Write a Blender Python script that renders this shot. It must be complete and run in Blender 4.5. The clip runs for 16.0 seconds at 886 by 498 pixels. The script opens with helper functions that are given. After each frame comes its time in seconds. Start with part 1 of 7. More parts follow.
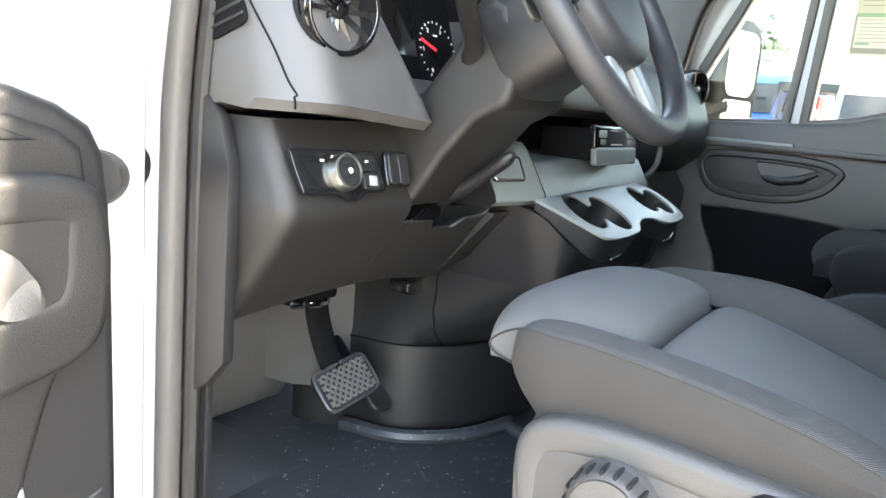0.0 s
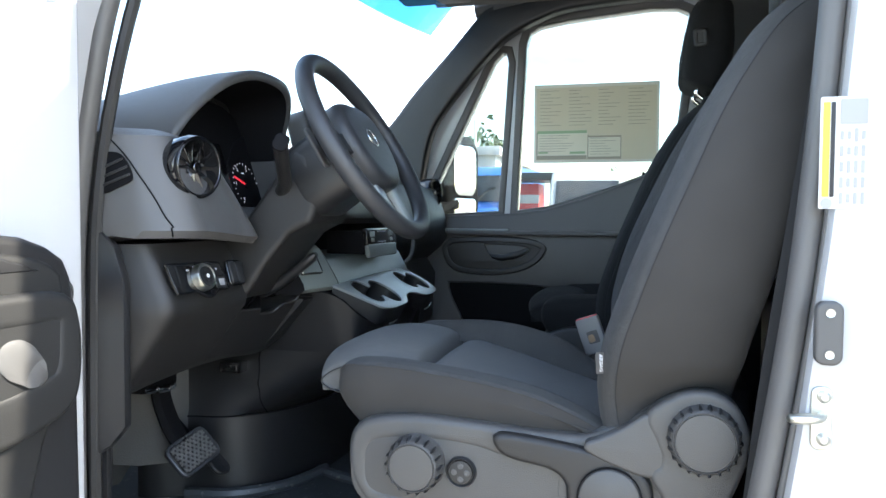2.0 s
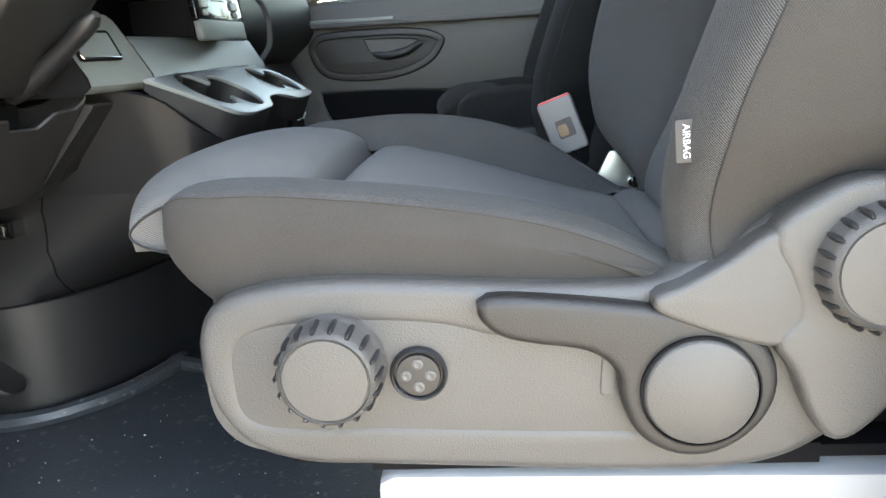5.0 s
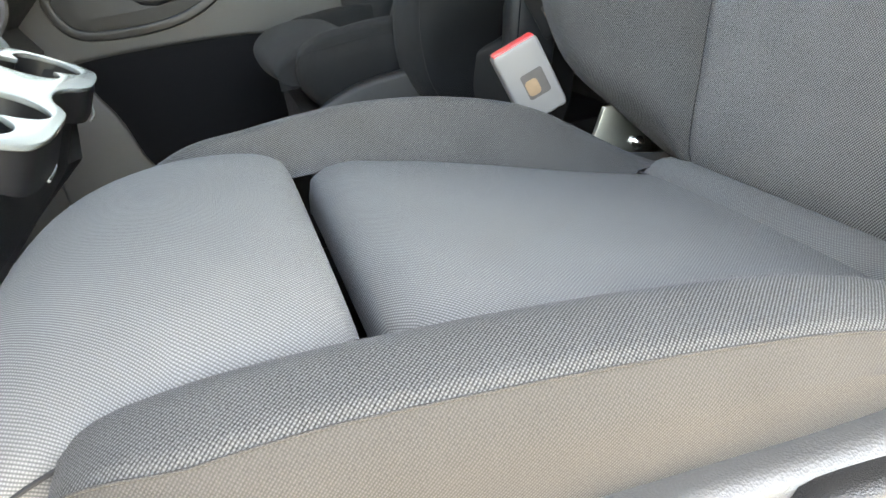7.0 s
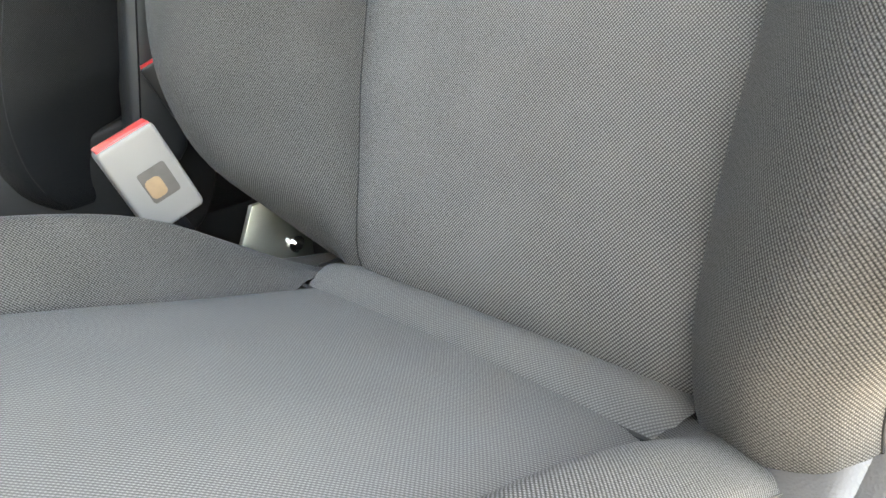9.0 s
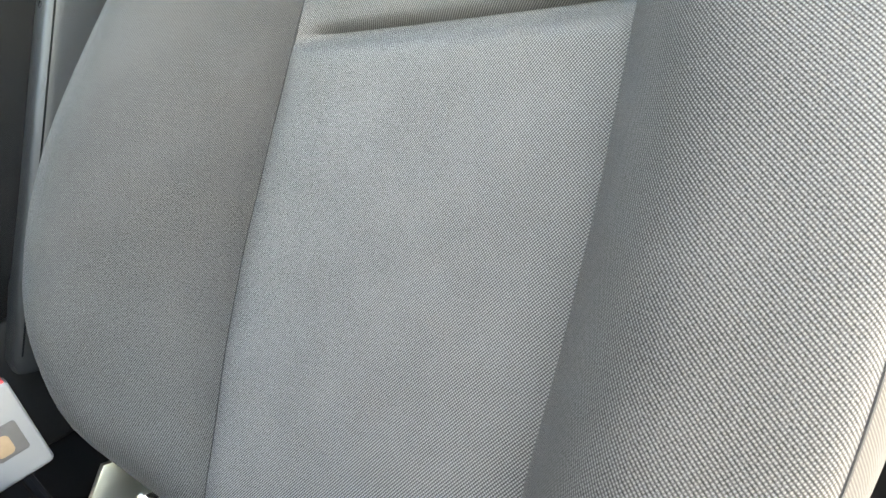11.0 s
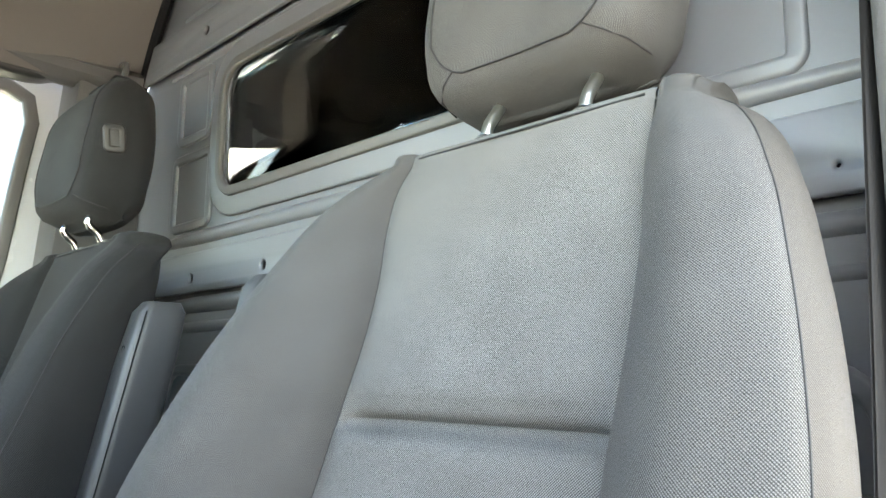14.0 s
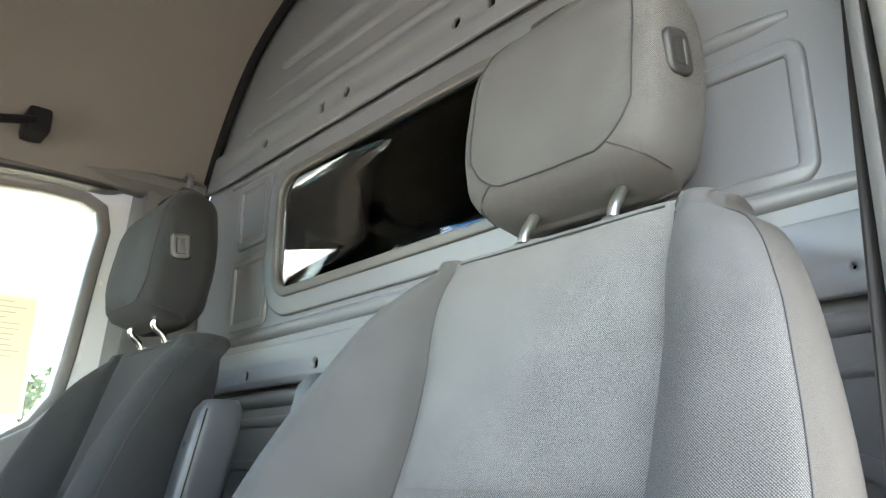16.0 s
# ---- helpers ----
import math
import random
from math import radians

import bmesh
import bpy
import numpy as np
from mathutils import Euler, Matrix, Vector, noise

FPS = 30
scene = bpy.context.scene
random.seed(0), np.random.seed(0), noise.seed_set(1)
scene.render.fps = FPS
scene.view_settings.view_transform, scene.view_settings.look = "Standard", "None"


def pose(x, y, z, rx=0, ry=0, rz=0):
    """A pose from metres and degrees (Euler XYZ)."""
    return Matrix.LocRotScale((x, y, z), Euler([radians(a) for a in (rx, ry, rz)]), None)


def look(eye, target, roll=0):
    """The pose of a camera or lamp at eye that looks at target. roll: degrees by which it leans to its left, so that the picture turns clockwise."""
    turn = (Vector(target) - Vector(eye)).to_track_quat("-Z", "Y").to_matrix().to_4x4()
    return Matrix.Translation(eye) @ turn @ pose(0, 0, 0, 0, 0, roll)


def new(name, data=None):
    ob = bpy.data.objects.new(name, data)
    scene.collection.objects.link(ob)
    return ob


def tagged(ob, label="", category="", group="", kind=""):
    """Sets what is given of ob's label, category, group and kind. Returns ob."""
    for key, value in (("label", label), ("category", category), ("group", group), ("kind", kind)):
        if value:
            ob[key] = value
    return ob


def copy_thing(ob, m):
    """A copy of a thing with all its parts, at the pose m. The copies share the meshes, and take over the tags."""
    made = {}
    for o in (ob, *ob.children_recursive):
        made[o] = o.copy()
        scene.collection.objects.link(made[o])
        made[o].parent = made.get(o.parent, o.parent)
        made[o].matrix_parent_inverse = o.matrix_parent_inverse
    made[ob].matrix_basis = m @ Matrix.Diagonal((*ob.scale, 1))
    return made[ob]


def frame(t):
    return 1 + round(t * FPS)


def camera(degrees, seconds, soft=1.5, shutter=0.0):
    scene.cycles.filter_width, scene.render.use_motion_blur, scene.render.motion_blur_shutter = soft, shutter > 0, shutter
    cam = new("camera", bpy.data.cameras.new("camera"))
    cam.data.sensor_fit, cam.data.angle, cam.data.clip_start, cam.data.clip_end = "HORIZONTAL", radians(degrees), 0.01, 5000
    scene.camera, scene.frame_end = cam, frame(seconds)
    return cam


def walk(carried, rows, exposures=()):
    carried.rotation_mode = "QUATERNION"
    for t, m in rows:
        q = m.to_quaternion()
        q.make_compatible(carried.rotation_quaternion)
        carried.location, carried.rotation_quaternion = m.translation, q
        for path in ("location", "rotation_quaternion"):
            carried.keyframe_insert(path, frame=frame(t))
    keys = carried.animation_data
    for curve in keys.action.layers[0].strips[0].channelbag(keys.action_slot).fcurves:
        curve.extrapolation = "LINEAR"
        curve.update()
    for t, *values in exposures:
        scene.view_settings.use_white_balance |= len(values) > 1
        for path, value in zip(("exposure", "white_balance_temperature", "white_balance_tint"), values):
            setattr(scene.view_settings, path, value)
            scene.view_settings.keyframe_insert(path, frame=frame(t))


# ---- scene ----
cam = camera(61.2, 16.0)
PATH = [
    (0, (0.197, 0.217, 1.691), (-0.856, 1.873, 1.31), 4.9),
    (0.3, (0.204, 0.111, 1.685), (-0.613, 1.91, 1.377), 4.7),
    (0.5, (0.254, 0.069, 1.696), (-0.554, 1.875, 1.405), 3.0),
    (1, (0.268, -0.06, 1.705), (-0.381, 1.82, 1.5), 1.7),
    (1.5, (0.296, -0.157, 1.709), (-0.259, 1.76, 1.579), 0.7),
    (2, (0.32, -0.214, 1.705), (-0.183, 1.719, 1.618), 0.3),
    (2.5, (0.329, -0.23, 1.699), (-0.134, 1.713, 1.606), -0.0),
    (3, (0.31, -0.18, 1.673), (-0.101, 1.771, 1.515), -0.5),
    (3.5, (0.266, -0.033, 1.6), (-0.082, 1.92, 1.346), -1.1),
    (3.7, (0.247, 0.031, 1.573), (-0.077, 1.983, 1.28), -1.3),
    (5.8, (0.05, 0.46, 1.577), (0.044, 2.352, 0.93), -6.1),
    (6, (0.023, 0.5, 1.593), (0.064, 2.381, 0.915), -6.9),
    (6.5, (-0.03, 0.594, 1.614), (0.164, 2.438, 0.863), -8.9),
    (7, (-0.05, 0.683, 1.616), (0.366, 2.47, 0.819), -10.0),
    (7.5, (-0.046, 0.754, 1.606), (0.581, 2.464, 0.778), -10.1),
    (8, (-0.021, 0.79, 1.593), (0.808, 2.408, 0.761), -9.7),
    (8.5, (0.013, 0.804, 1.593), (1.056, 2.308, 0.787), -8.0),
    (9, (0.026, 0.808, 1.603), (1.235, 2.213, 0.85), -6.1),
    (9.2, (0.033, 0.81, 1.607), (1.295, 2.185, 0.89), -5.2),
    (11.3, (0.074, 0.761, 1.709), (1.525, 2.103, 1.4), -0.6),
    (11.5, (0.074, 0.759, 1.713), (1.535, 2.101, 1.464), 0.2),
    (12, (0.064, 0.752, 1.734), (1.543, 2.091, 1.602), 0.5),
    (12.5, (0.05, 0.742, 1.754), (1.534, 2.082, 1.747), 0.8),
    (13, (0.034, 0.727, 1.77), (1.506, 2.076, 1.887), 1.0),
    (13.5, (0.02, 0.706, 1.787), (1.458, 2.076, 2.016), 0.8),
    (14, (0.002, 0.682, 1.798), (1.393, 2.081, 2.129), 0.4),
    (14.5, (-0.018, 0.661, 1.8), (1.328, 2.081, 2.218), 0.3),
    (15, (-0.033, 0.644, 1.799), (1.271, 2.079, 2.287), 0.2),
    (15.5, (-0.04, 0.634, 1.797), (1.238, 2.075, 2.336), 0.3),
    (16, (-0.038, 0.633, 1.796), (1.224, 2.076, 2.365), 0.4),
]
EXPOSURES = [(0, 4.15, 7500, 10), (1.2, 3.85, 7700, 10), (1.7, 3.2, 7200, 9), (2.1, 2.7, 6200, 7), (2.5, 2.2, 5500, 6), (3, 2.2, 5700, 6), (3.6, 2.9, 7200, 10), (6, 4.2, 8000, 8), (7, 4.9, 8900, 9), (8.5, 5.1, 9700, 9), (9.2, 5.15, 9800, 9), (11.5, 5.3, 8700, 7), (12, 5.25, 8400, 6), (14, 5.0, 8150, 7), (16, 4.85, 8000, 8)]
walk(cam, [(t, look(eye, target, roll)) for t, eye, target, roll in PATH], EXPOSURES)

# ---- world and light ----
world = bpy.data.worlds.new("sky")
scene.world = world
world.use_nodes = True
wn, wl = world.node_tree.nodes, world.node_tree.links
SUN_AZ, SUN_EL = -5.2, 43.0      # azimuth from the rear (+x) towards the driver's side (-y); elevation
sky = wn.new("ShaderNodeTexSky")
sky.sky_type, sky.sun_disc = "NISHITA", False
sky.sun_elevation, sky.sun_rotation = radians(SUN_EL), radians(90 + SUN_AZ)
sky.air_density, sky.dust_density = 1.0, 1.0
tc = wn.new("ShaderNodeTexCoord")
mp = wn.new("ShaderNodeMapping")
mp.inputs["Scale"].default_value = (1.0, 1.0, 2.6)
cl = wn.new("ShaderNodeTexNoise")
cl.inputs["Scale"].default_value, cl.inputs["Detail"].default_value, cl.inputs["Roughness"].default_value = 2.2, 7, 0.62
cr = wn.new("ShaderNodeValToRGB")
cr.color_ramp.elements[0].position, cr.color_ramp.elements[1].position = 0.47, 0.80
cm = wn.new("ShaderNodeMix")
cm.data_type = "RGBA"
cm.inputs["B"].default_value = (5.6, 5.8, 6.2, 1)
wl.new(tc.outputs["Generated"], mp.inputs["Vector"])
wl.new(mp.outputs["Vector"], cl.inputs["Vector"])
wl.new(cl.outputs["Fac"], cr.inputs["Fac"])
wl.new(cr.outputs["Color"], cm.inputs["Factor"])
wl.new(sky.outputs["Color"], cm.inputs["A"])
wl.new(cm.outputs["Result"], wn["Background"].inputs["Color"])
wn["Background"].inputs["Strength"].default_value = 0.155
sun = new("sun", bpy.data.lights.new("sun", "SUN"))
sun.data.energy, sun.data.angle, sun.data.color = 3.6, radians(0.6), (1.0, 0.92, 0.80)
sd = Vector((math.cos(radians(SUN_AZ)) * math.cos(radians(SUN_EL)), -math.sin(radians(SUN_AZ)) * math.cos(radians(SUN_EL)), math.sin(radians(SUN_EL))))
sun.matrix_world = Matrix.Translation(sd * 20) @ sd.to_track_quat("Z", "Y").to_matrix().to_4x4()


# ---- materials ----
def material(name, base, rough=0.5, metal=0.0, vary=0.12, grain=0.0, grain_scale=900.0, patch=6.0, coat=0.0, sheen=0.0, rough_vary=0.08, spec=0.5, wear=None):
    """A surface with broad tone variation, fine grain relief and some roughness variation."""
    m = bpy.data.materials.new(name)
    m.use_nodes = True
    n, l = m.node_tree.nodes, m.node_tree.links
    b = n["Principled BSDF"]
    b.inputs["Metallic"].default_value = metal
    b.inputs["Specular IOR Level"].default_value = spec
    b.inputs["Coat Weight"].default_value = coat
    b.inputs["Coat Roughness"].default_value = 0.08
    b.inputs["Sheen Weight"].default_value = sheen
    b.inputs["Sheen Roughness"].default_value = 0.45
    co = n.new("ShaderNodeTexCoord")
    broad = n.new("ShaderNodeTexNoise")
    broad.inputs["Scale"].default_value, broad.inputs["Detail"].default_value = patch, 5
    l.new(co.outputs["Object"], broad.inputs["Vector"])
    mix = n.new("ShaderNodeMix")
    mix.data_type = "RGBA"
    mix.inputs["A"].default_value = (*[c * (1 - vary) for c in base], 1)
    mix.inputs["B"].default_value = (*[min(1, c * (1 + vary)) for c in base], 1)
    l.new(broad.outputs["Fac"], mix.inputs["Factor"])
    colour = mix.outputs["Result"]
    if wear:
        spots = n.new("ShaderNodeTexNoise")
        spots.inputs["Scale"].default_value, spots.inputs["Detail"].default_value = wear[1], 8
        l.new(co.outputs["Object"], spots.inputs["Vector"])
        ramp = n.new("ShaderNodeValToRGB")
        ramp.color_ramp.elements[0].position, ramp.color_ramp.elements[1].position = wear[2], wear[2] + 0.08
        l.new(spots.outputs["Fac"], ramp.inputs["Fac"])
        m2 = n.new("ShaderNodeMix")
        m2.data_type = "RGBA"
        l.new(ramp.outputs["Color"], m2.inputs["Factor"])
        l.new(colour, m2.inputs["A"])
        m2.inputs["B"].default_value = (*wear[0], 1)
        colour = m2.outputs["Result"]
    l.new(colour, b.inputs["Base Color"])
    rr = n.new("ShaderNodeMapRange")
    rr.inputs["To Min"].default_value, rr.inputs["To Max"].default_value = max(0.02, rough - rough_vary), min(1, rough + rough_vary)
    l.new(broad.outputs["Fac"], rr.inputs["Value"])
    l.new(rr.outputs["Result"], b.inputs["Roughness"])
    if grain:
        v = n.new("ShaderNodeTexVoronoi")
        v.inputs["Scale"].default_value = grain_scale
        l.new(co.outputs["Object"], v.inputs["Vector"])
        bump = n.new("ShaderNodeBump")
        bump.inputs["Strength"].default_value, bump.inputs["Distance"].default_value = grain, 0.0006
        l.new(v.outputs["Distance"], bump.inputs["Height"])
        l.new(bump.outputs["Normal"], b.inputs["Normal"])
    return m


def weave(name, dark, light, pitch, twill=0.0, relief=0.5, sheen=0.25, fuzzy=0.16, regular=0.85):
    """Woven upholstery: crossing threads laid out in metres over the cloth, with a fuzzy sheen."""
    m = bpy.data.materials.new(name)
    m.use_nodes = True
    n, l = m.node_tree.nodes, m.node_tree.links
    b = n["Principled BSDF"]
    b.inputs["Roughness"].default_value = 0.82
    b.inputs["Specular IOR Level"].default_value = 0.12
    b.inputs["Sheen Weight"].default_value, b.inputs["Sheen Roughness"].default_value = sheen, 0.5
    uv = n.new("ShaderNodeUVMap")
    sep = n.new("ShaderNodeSeparateXYZ")
    wob = n.new("ShaderNodeTexNoise")
    wob.inputs["Scale"].default_value, wob.inputs["Detail"].default_value = 18, 2
    l.new(uv.outputs["UV"], wob.inputs["Vector"])
    add = n.new("ShaderNodeVectorMath")
    add.operation = "MULTIPLY_ADD"
    add.inputs[1].default_value = (0.0008, 0.0008, 0)
    l.new(wob.outputs["Color"], add.inputs[0])
    l.new(uv.outputs["UV"], add.inputs[2])
    l.new(add.outputs["Vector"], sep.inputs["Vector"])

    def op(kind, a, b2=None):
        q = n.new("ShaderNodeMath")
        q.operation = kind
        for i, s in enumerate((a, b2)):
            if s is None:
                continue
            if isinstance(s, (int, float)):
                q.inputs[i].default_value = s
            else:
                l.new(s, q.inputs[i])
        return q.outputs[0]

    k = 2 * math.pi / pitch
    u, v = sep.outputs["X"], sep.outputs["Y"]
    s1 = op("SINE", op("MULTIPLY", op("ADD", u, op("MULTIPLY", v, twill)), k))
    s2 = op("SINE", op("MULTIPLY", op("SUBTRACT", v, op("MULTIPLY", u, twill)), k))
    h = op("ADD", op("MULTIPLY", op("ADD", s1, 1.0), op("MULTIPLY", s2, 0.24)), op("ADD", 0.5, op("MULTIPLY", s1, 0.52)))
    fuzz = n.new("ShaderNodeTexNoise")
    fuzz.inputs["Scale"].default_value, fuzz.inputs["Detail"].default_value = 800, 4
    l.new(uv.outputs["UV"], fuzz.inputs["Vector"])
    broad = n.new("ShaderNodeTexNoise")
    broad.inputs["Scale"].default_value, broad.inputs["Detail"].default_value = 14, 6
    l.new(uv.outputs["UV"], broad.inputs["Vector"])
    f = op("ADD", op("ADD", op("MULTIPLY", op("SUBTRACT", h, 0.5), regular), 0.425), op("ADD", op("MULTIPLY", op("SUBTRACT", fuzz.outputs["Fac"], 0.5), fuzzy), op("MULTIPLY", op("SUBTRACT", broad.outputs["Fac"], 0.5), 0.3)))
    mix = n.new("ShaderNodeMix")
    mix.data_type = "RGBA"
    mix.inputs["A"].default_value, mix.inputs["B"].default_value = (*dark, 1), (*light, 1)
    l.new(f, mix.inputs["Factor"])
    l.new(mix.outputs["Result"], b.inputs["Base Color"])
    bump = n.new("ShaderNodeBump")
    bump.inputs["Strength"].default_value, bump.inputs["Distance"].default_value = relief, 0.0005
    l.new(op("ADD", h, op("MULTIPLY", fuzz.outputs["Fac"], 0.5)), bump.inputs["Height"])
    l.new(bump.outputs["Normal"], b.inputs["Normal"])
    return m


CLOTH = weave("seat_cloth", (0.060, 0.060, 0.060), (0.158, 0.157, 0.154), 0.0023, 1.0, fuzzy=0.45, regular=0.8, relief=0.3, sheen=0.05)
CLOTH_BACK = weave("backrest_cloth", (0.032, 0.032, 0.0325), (0.196, 0.194, 0.191), 0.0023, 1.0, fuzzy=0.45, regular=0.8, relief=0.25, sheen=0.02)
CLOTH_BOLSTER = weave("bolster_cloth", (0.014, 0.0141, 0.0142), (0.103, 0.102, 0.101), 0.0020, 1.0, fuzzy=1.1, regular=0.7, relief=0.3, sheen=0.05)
# darker copies of the seat cloth: the passenger side's shade put into the colour
CLOTH_P = weave("shaded_seat_cloth", (0.006, 0.006, 0.0065), (0.040, 0.040, 0.041), 0.0024, 1.0, relief=0.4, sheen=0.03)
CLOTH_PB = weave("shaded_bolster_cloth", (0.005, 0.005, 0.0055), (0.033, 0.0335, 0.034), 0.0021, 1.0, relief=0.4, sheen=0.03)
CLOTH_SIDE = weave("side_cloth", (0.025, 0.0235, 0.022), (0.066, 0.062, 0.058), 0.0018, 1.0, fuzzy=0.8, regular=0.4, relief=0.3, sheen=0.05)
CLOTH_HEAD = weave("headrest_cloth", (0.016, 0.016, 0.0165), (0.112, 0.110, 0.107), 0.0021, 1.0, fuzzy=0.9, regular=0.7, relief=0.3, sheen=0.05)
STITCH = material("stitching", (0.012, 0.012, 0.013), 0.8)
PLASTIC = material("grained_plastic", (0.017, 0.0162, 0.0158), 0.43, grain=0.5, grain_scale=1100, vary=0.1)
PLASTIC_DARK = material("dark_plastic", (0.015, 0.015, 0.016), 0.38, grain=0.3, grain_scale=1100, vary=0.12)
PLASTIC_GREY = material("grey_plastic", (0.074, 0.072, 0.0705), 0.45, grain=0.35, grain_scale=1000, vary=0.08)
SHIELD = material("seat_shield_plastic", (0.062, 0.060, 0.058), 0.42, grain=0.45, grain_scale=700, vary=0.08)
ARMREST = material("armrest_skin", (0.034, 0.035, 0.037), 0.42, grain=0.35, grain_scale=900, vary=0.08)
TAG = material("tag_cloth", (0.055, 0.052, 0.050), 0.8, vary=0.1, patch=60)
STACK = material("stack_plastic", (0.175, 0.194, 0.188), 0.33, grain=0.2, vary=0.06)
DOOR_TRIM = material("door_trim_plastic", (0.018, 0.018, 0.018), 0.5, spec=0.3, grain=0.35, grain_scale=900, vary=0.1)
SATIN = material("satin_grey_plastic", (0.215, 0.232, 0.228), 0.22, grain=0.1, vary=0.06)
GLOSS = material("gloss_black", (0.008, 0.008, 0.009), 0.08, coat=0.6, vary=0.02, rough_vary=0.03)
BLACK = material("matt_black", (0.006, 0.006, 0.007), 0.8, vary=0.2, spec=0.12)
LEATHER = material("wheel_skin", (0.032, 0.033, 0.036), 0.42, grain=0.25, grain_scale=1400, vary=0.1)
CHROME = material("bright_metal", (0.75, 0.75, 0.73), 0.16, metal=1.0, vary=0.06)
DARKCHROME = material("dark_chrome", (0.16, 0.16, 0.165), 0.14, metal=1.0, vary=0.06)
STEEL = material("zinc_steel", (0.55, 0.55, 0.50), 0.34, metal=1.0, vary=0.18, patch=40)
RUBBER = material("seal_rubber", (0.088, 0.084, 0.081), 0.45, grain=0.15, grain_scale=500, vary=0.15)
PEDAL_RUBBER = material("pedal_rubber", (0.12, 0.117, 0.114), 0.5, grain=0.3, vary=0.15, patch=40)
MAT_RUBBER = material("floor_rubber", (0.042, 0.047, 0.053), 0.40, grain=0.5, grain_scale=260, vary=0.3, patch=9, wear=((0.13, 0.13, 0.125), 60, 0.62))
PAINT = material("white_paint", (0.43, 0.435, 0.44), 0.25, coat=0.5, vary=0.03, patch=3, wear=((0.6, 0.59, 0.56), 30, 0.74))
PANEL = material("grey_sheet_metal", (0.128, 0.133, 0.146), 0.38, coat=0.0, vary=0.05, patch=2.5)
LINER = material("headliner_cloth", (0.105, 0.094, 0.086), 0.9, grain=0.6, grain_scale=500, vary=0.07, patch=5)
INK = material("white_print", (0.7, 0.7, 0.7), 0.6, vary=0.03)
RED = material("red_plastic", (0.62, 0.02, 0.025), 0.4, vary=0.08)
LABEL_WHITE = material("label_paper", (0.50, 0.50, 0.495), 0.5, vary=0.04, patch=30)
LABEL_BLACK = material("label_black", (0.01, 0.01, 0.012), 0.5)
LABEL_YELLOW = material("label_yellow", (0.45, 0.36, 0.05), 0.5)
LABEL_GREY = material("label_grey", (0.3, 0.3, 0.31), 0.5)
FELT = material("footwell_felt", (0.085, 0.082, 0.078), 0.55, grain=0.7, grain_scale=260, vary=0.25, patch=8)
ASPHALT = material("asphalt", (0.29, 0.27, 0.24), 0.85, grain=0.9, grain_scale=90, vary=0.3, patch=0.6, wear=((0.26, 0.25, 0.24), 3, 0.62))
CONCRETE = material("concrete_wall", (0.45, 0.45, 0.44), 0.8, vary=0.1, patch=0.8)
BLUE = material("blue_paint", (0.03, 0.14, 0.5), 0.35, coat=0.3, vary=0.06)
REDPAINT = material("red_cladding", (0.5, 0.04, 0.04), 0.5, vary=0.1)
BARK = material("bark", (0.1, 0.075, 0.055), 0.9, grain=0.8, grain_scale=30, vary=0.3)
LEAF = material("leaves", (0.05, 0.085, 0.03), 0.7, vary=0.45, patch=1.5)


def glass(name, tint=(1, 1, 1), clear=0.9, rough=0.0):
    """Thin window glass: mostly clear, with a Fresnel gloss."""
    m = bpy.data.materials.new(name)
    m.use_nodes = True
    n, l = m.node_tree.nodes, m.node_tree.links
    n.remove(n["Principled BSDF"])
    t = n.new("ShaderNodeBsdfTransparent")
    t.inputs["Color"].default_value = (*[c * clear for c in tint], 1)
    g = n.new("ShaderNodeBsdfGlossy")
    g.inputs["Roughness"].default_value = rough
    fr = n.new("ShaderNodeFresnel")
    fr.inputs["IOR"].default_value = 1.5
    mx = n.new("ShaderNodeMixShader")
    l.new(fr.outputs["Fac"], mx.inputs["Fac"])
    l.new(t.outputs["BSDF"], mx.inputs[1])
    l.new(g.outputs["BSDF"], mx.inputs[2])
    l.new(mx.outputs["Shader"], n["Material Output"].inputs["Surface"])
    return m


GLASS = glass("window_glass", (0.96, 1.0, 0.98), 0.82)
SIDE_GLASS = glass("tinted_side_glass", (0.95, 1.0, 0.97), 0.66)
TINTBAND = glass("windscreen_top_tint", (0.12, 0.45, 0.85), 0.75)
MIRROR = material("mirror_glass", (0.85, 0.86, 0.87), 0.02, metal=1.0, vary=0.01, rough_vary=0.01)


def lit(name, colour, strength):
    m = bpy.data.materials.new(name)
    m.use_nodes = True
    b = m.node_tree.nodes["Principled BSDF"]
    b.inputs["Base Color"].default_value = (*colour, 1)
    b.inputs["Emission Color"].default_value = (*colour, 1)
    b.inputs["Emission Strength"].default_value = strength
    return m


NEEDLE = lit("lit_needle", (0.8, 0.03, 0.05), 0.12)
DIALINK = lit("lit_dial_print", (0.85, 0.85, 0.9), 0.06)


# ---- mesh helpers ----
def spl(*pts):
    """A smooth curve through (t, value) pairs, as a function of t."""
    xs = np.array([p[0] for p in pts], float)
    ys = np.array([p[1] for p in pts], float)
    d = np.gradient(ys, xs)

    def f(t):
        t = min(max(t, xs[0]), xs[-1])
        i = int(min(np.searchsorted(xs, t, "right") - 1, len(xs) - 2))
        h = xs[i + 1] - xs[i]
        s = (t - xs[i]) / h
        return float((1 + 2 * s) * (1 - s) ** 2 * ys[i] + s * (1 - s) ** 2 * h * d[i] + s * s * (3 - 2 * s) * ys[i + 1] + s * s * (s - 1) * h * d[i + 1])

    return f


